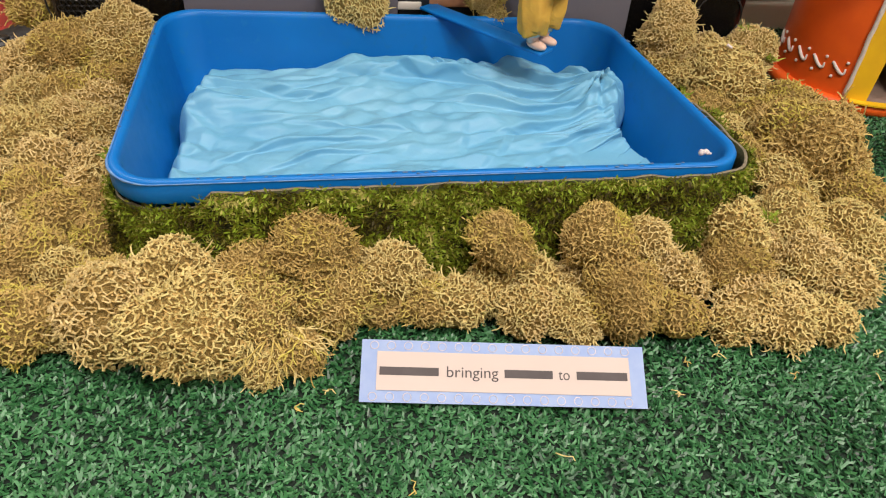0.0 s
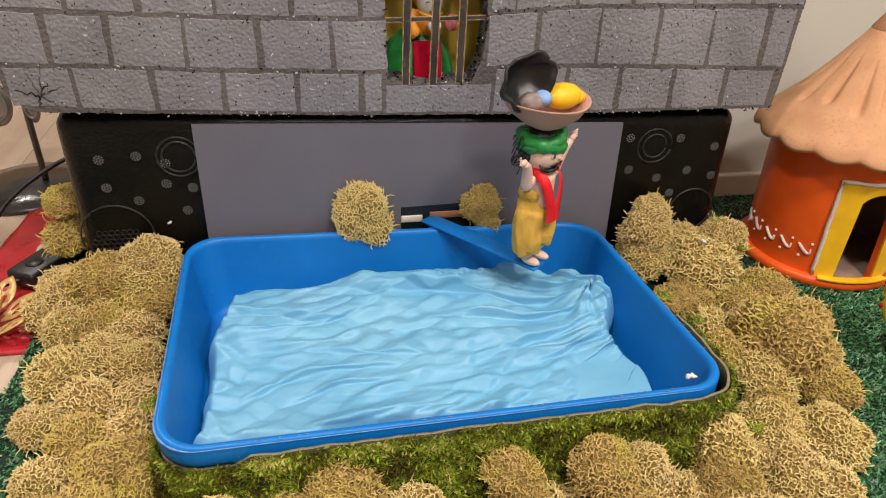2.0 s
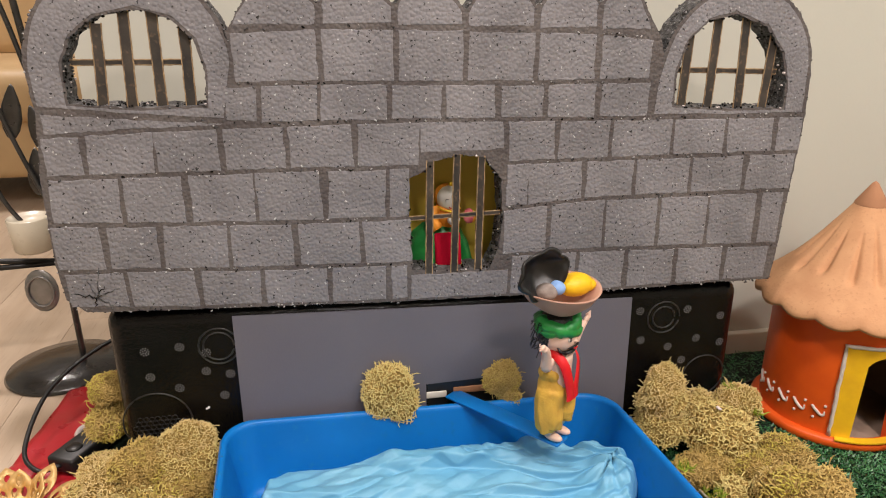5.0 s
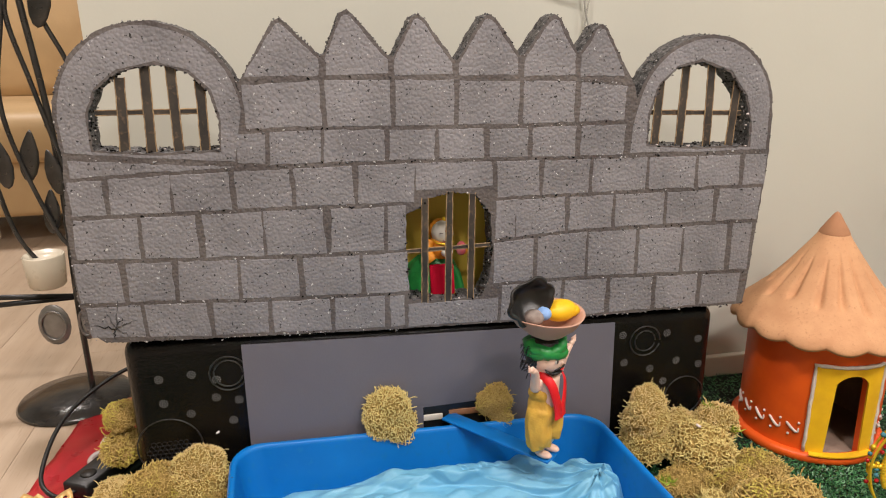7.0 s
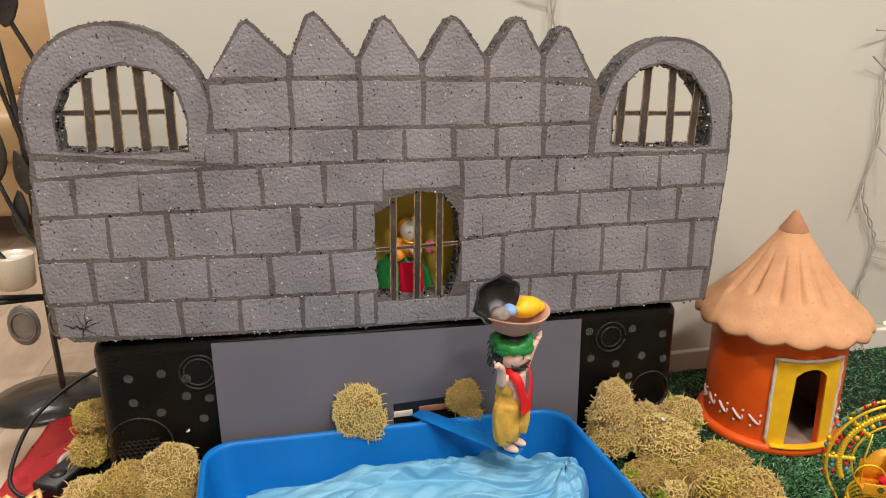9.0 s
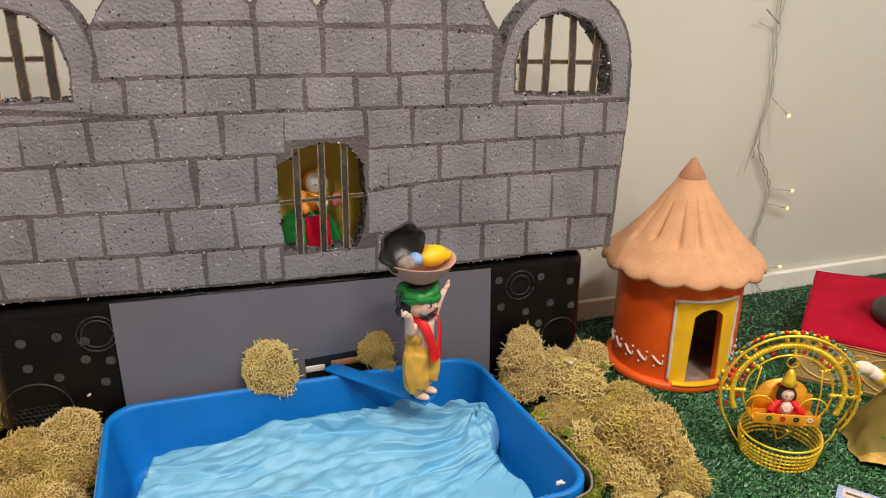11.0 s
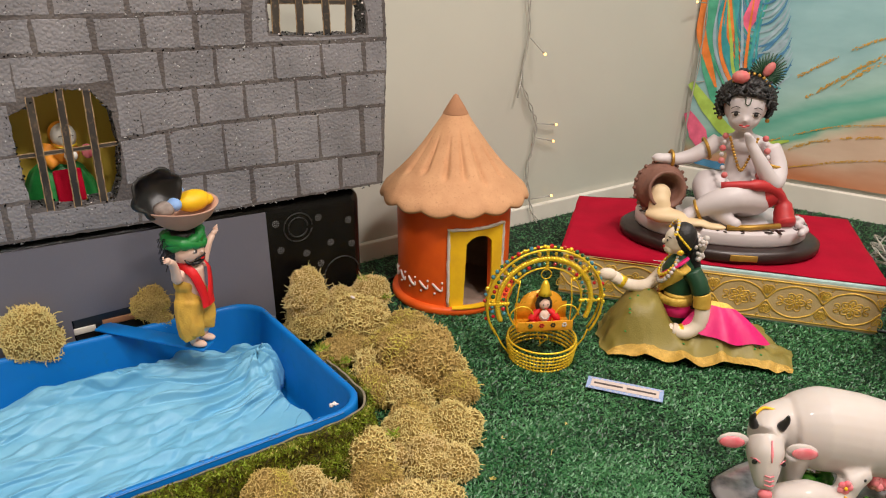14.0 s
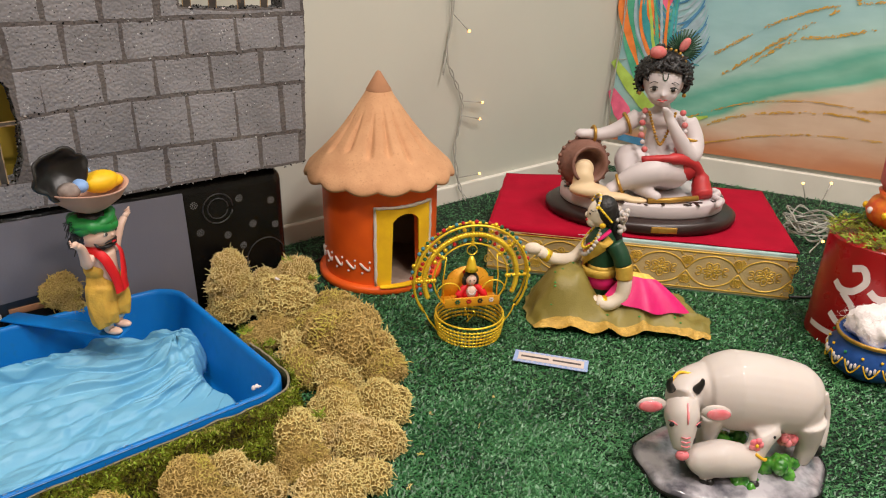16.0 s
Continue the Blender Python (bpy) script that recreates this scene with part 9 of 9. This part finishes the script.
def make_bag():
    nx, ny = 16, 30
    verts = []
    for j in range(ny + 1):
        for i in range(nx + 1):
            u, v = i / nx, j / ny
            x = -0.475 + 0.15 * u + 0.045 * v
            y = 0.80 + 0.46 * v
            verts.append((x, y, FLOOR + 0.005 + 0.006 * abs(noise.noise(Vector((x * 18, y * 14, 2)))) + 0.004 * (1 if 0.36 < v < 0.40 else 0)))
    faces = [(j * (nx + 1) + i, j * (nx + 1) + i + 1, (j + 1) * (nx + 1) + i + 1, (j + 1) * (nx + 1) + i) for j in range(ny) for i in range(nx)]
    th = raw("plastic_bag", verts, faces, M["bag_red"], smooth=True)
    th.modifiers.new("thickness", "SOLIDIFY").thickness = 0.003
    tagged(th, "flat red plastic bag with white print on the floor", "plastic bag")
    for c, r in (((-0.352, 1.09), 0.020), ((-0.358, 1.04), 0.022)):
        b = bmesh.new()
        tube(b, arc((c[0], c[1], FLOOR + 0.0145), r, 20, 320, 16, v=(0, 1, 0)), 0.005, 6)
        part("printed_swirl", b, M["print_white"], th, "white printed swirl")
    return th


make_bag()


def make_powerbar():
    th = empty("power_strip", pose(-0.352, 0.985, FLOOR + 0.012, 0, 0, 62), "black power strip with a cable on the red bag", "power strip")
    b = bmesh.new()
    box(b, (0.03, 0, 0.012), (0.16, 0.046, 0.024), 0.004)
    part("body", b, M["cable"], th)
    b = bmesh.new()
    lathe(b, [(0.0, 0.026), (0.010, 0.026), (0.012, 0.024), (0.0, 0.0235)], 20, m=Matrix.Translation((-0.02, 0, 0)))
    part("socket", b, M["black"], th)
    b = bmesh.new()
    tube(b, smooth_path([(-0.048, 0.0, 0.012), (-0.07, 0.02, 0.014), (-0.05, 0.06, 0.030), (0.03, 0.085, 0.075), (0.12, 0.06, 0.11), (0.20, 0.0, 0.13)], 7), 0.0035, 8)
    part("cord", b, M["cable"], th)
    return th


make_powerbar()


def make_lotus():
    """Laser-cut gold petals round a small cup."""
    th = empty("petal_holder", pose(-0.405, 0.845, FLOOR + 0.011), "gold laser-cut petal candle holder on the red bag", "candle holder")
    for ring, (n, r, tilt, ln) in enumerate(((8, 0.022, 62, 0.052), (8, 0.03, 28, 0.06))):
        for k in range(n):
            b = bmesh.new()
            out = [(0.018 * math.sin(math.pi * (i / 16)) ** 0.8 * (1 if i <= 16 else -1), ln * i / 16) for i in range(17)]
            loop = out[:-1] + [(-x, z) for x, z in out[:0:-1]]
            holes = [[(0.004 * math.cos(t * 0.785) + cx, 0.0035 * 2 * math.sin(t * 0.785) + cz) for t in range(8)] for cx, cz in ((0.0, ln * 0.70), (0.006, ln * 0.42), (-0.006, ln * 0.42))]
            panel(b, loop, holes, 0, 0.0018, 0, 0)
            ob = part("petal", b, M["mdf"], th)
            ob.matrix_basis = Matrix.Rotation(2 * math.pi * (k + 0.5 * ring) / n, 4, "Z") @ Matrix.Translation((0, -r, 0.004)) @ Matrix.Rotation(radians(90 - tilt), 4, "X")
    b = bmesh.new()
    lathe(b, [(0.0, 0.0), (0.018, 0.0), (0.02, 0.003), (0.021, 0.020), (0.019, 0.020), (0.017, 0.006), (0.0, 0.006)], 24)
    part("cup", b, M["gold"], th, "small brass cup")
    return th


make_lotus()


def make_sofa():
    th = empty("sofa", pose(-1.30, 2.75, FLOOR, 0, 0, 0), "tan leather sofa in the sitting area", "sofa")
    for nm, c, s, bv in (("base", (0, 0.05, 0.20), (1.5, 0.8, 0.20), 0.03), ("seat_cushion", (-0.33, -0.05, 0.36), (0.64, 0.7, 0.16), 0.05), ("seat_cushion", (0.33, -0.05, 0.36), (0.64, 0.7, 0.16), 0.05),
                         ("back_cushion", (-0.33, 0.30, 0.66), (0.64, 0.22, 0.5), 0.08), ("back_cushion", (0.33, 0.30, 0.66), (0.64, 0.22, 0.5), 0.08), ("armrest", (0.72, 0.0, 0.38), (0.2, 0.8, 0.5), 0.07), ("armrest", (-0.72, 0.0, 0.38), (0.2, 0.8, 0.5), 0.07)):
        b = bmesh.new()
        box(b, c, s, bv, seg=4)
        for v in b.verts:
            v.co += Vector((0, 0, 0.012 * noise.noise(v.co * 5)))
        part(nm, b, M["leather"], th)
    for x in (-0.7, 0.7):
        for y in (-0.28, 0.38):
            b = bmesh.new()
            box(b, (x, y, 0.05), (0.06, 0.06, 0.1), 0.005)
            part("leg", b, M["cable"], th)
    return th


make_sofa()

# loose lichen scraps on the turf
rng = random.Random(23)
for x, y in ((0.345, 0.365), (0.375, 0.372), (0.325, 0.335), (0.44, 0.365), (0.43, 0.345), (0.22, 0.285), (0.515, 0.36), (0.50, 0.335), (0.11, 0.27), (0.055, 0.36), (0.03, 0.345), (0.56, 0.40), (0.62, 0.46), (0.66, 0.40), (0.72, 0.44)):
    b = bmesh.new()
    for k in range(rng.randint(2, 6)):
        a = rng.uniform(0, 6.28)
        p = Vector((0, 0, 0.004))
        e = Vector((math.cos(a), math.sin(a), 0)) * rng.uniform(0.003, 0.008)
        q = Vector((rng.uniform(-1, 1), rng.uniform(-1, 1), 0.3)) * 0.0025
        tube(b, [p, p + e * 0.5 + q, p + e], 0.0005, 5)
    ob = part("lichen_scrap", b, M["lichen"])
    ob.location = (x, y, 0.0025)
    tagged(ob, "broken bit of dry lichen on the turf", "lichen", "lichen scraps")

# stringy sprigs that spill from the near clumps
rng = random.Random(61)
for x, y, turn, size in ((0.020, 0.372, 15, 1.1), (0.045, 0.378, 50, 0.9), (-0.012, 0.378, -20, 0.9), (0.060, 0.392, 70, 0.8), (-0.045, 0.372, -45, 0.8), (0.350, 0.392, 30, 0.7), (0.030, 0.366, -10, 0.7)):
    b = bmesh.new()
    tips = [(Vector((0, 0.030, 0.030)), Vector((0, -0.75, -0.35)))]
    for level in range(4):
        grown = []
        for p, way in tips:
            for q in range(2 if level else 4):
                d = (way + Vector((rng.uniform(-0.7, 0.7), rng.uniform(-0.25, 0.25), rng.uniform(-0.35, 0.35)))).normalized()
                e = p + d * rng.uniform(0.007, 0.013) * size
                e.z = max(e.z, 0.004)
                r = 0.0010 - 0.00015 * level
                tube(b, [p, p.lerp(e, 0.5) + Vector((rng.uniform(-.001, .001), 0, 0.0008)), e], [r, r * 0.95, r * 0.8], 5)
                grown.append((e, d))
        tips = grown
    ob = part("lichen_sprig", b, M["lichen"])
    ob.matrix_world = pose(x, y, 0.001, 0, 0, turn)
    tagged(ob, "stringy forked sprig of tan lichen spilling on the turf", "lichen", "lichen sprigs")

# small bits: foam crumbs on the rim and turf, green sprigs in the lichen
rng = random.Random(51)
for x, y, z, r in ((0.397, 0.522, 0.1085, 0.0035), (0.402, 0.520, 0.1085, 0.0022), (0.560, 0.800, 0.092, 0.003), (-0.150, 0.872, 0.130, 0.002)):
    b = bmesh.new()
    for k in range(4):
        ball(b, (rng.uniform(-1, 1) * r, rng.uniform(-1, 1) * r, rng.uniform(0, 0.6) * r), r * rng.uniform(0.5, 0.9), 0, 8)
    ob = part("foam_bit", organic(b, r * 0.2, 2), M["print_white"])
    ob.location = (x, y, z)
    tagged(ob, "small white crumb of foam", "foam crumb", "foam crumbs")
for x, y, z, n in ((0.602, 0.842, 0.10, 6), (0.625, 0.805, 0.075, 5), (0.468, 0.492, 0.055, 5), (0.470, 0.640, 0.085, 8), (-0.135, 0.60, 0.07, 8), (-0.128, 0.70, 0.075, 8), (0.462, 0.705, 0.075, 8)):
    verts, faces = [], []
    for k in range(n * 6):
        d = Vector((rng.uniform(-1, 1), rng.uniform(-1, 1), rng.uniform(0, 1.4))).normalized()
        p = Vector((rng.uniform(-1, 1), rng.uniform(-1, 1), 0)) * 0.007
        w = d.orthogonal().normalized() * rng.uniform(0.0006, 0.0012)
        ln = rng.uniform(0.005, 0.014)
        o = len(verts)
        verts += [p - w, p + w, p + d * ln * 0.6 + w, p + d * ln]
        faces.append((o, o + 1, o + 2, o + 3))
    ob = raw("moss_sprig", verts, faces, M["sprig"])
    ob.location = (x, y, z)
    tagged(ob, "tuft of fresh green moss among the lichen", "moss", "moss sprigs")
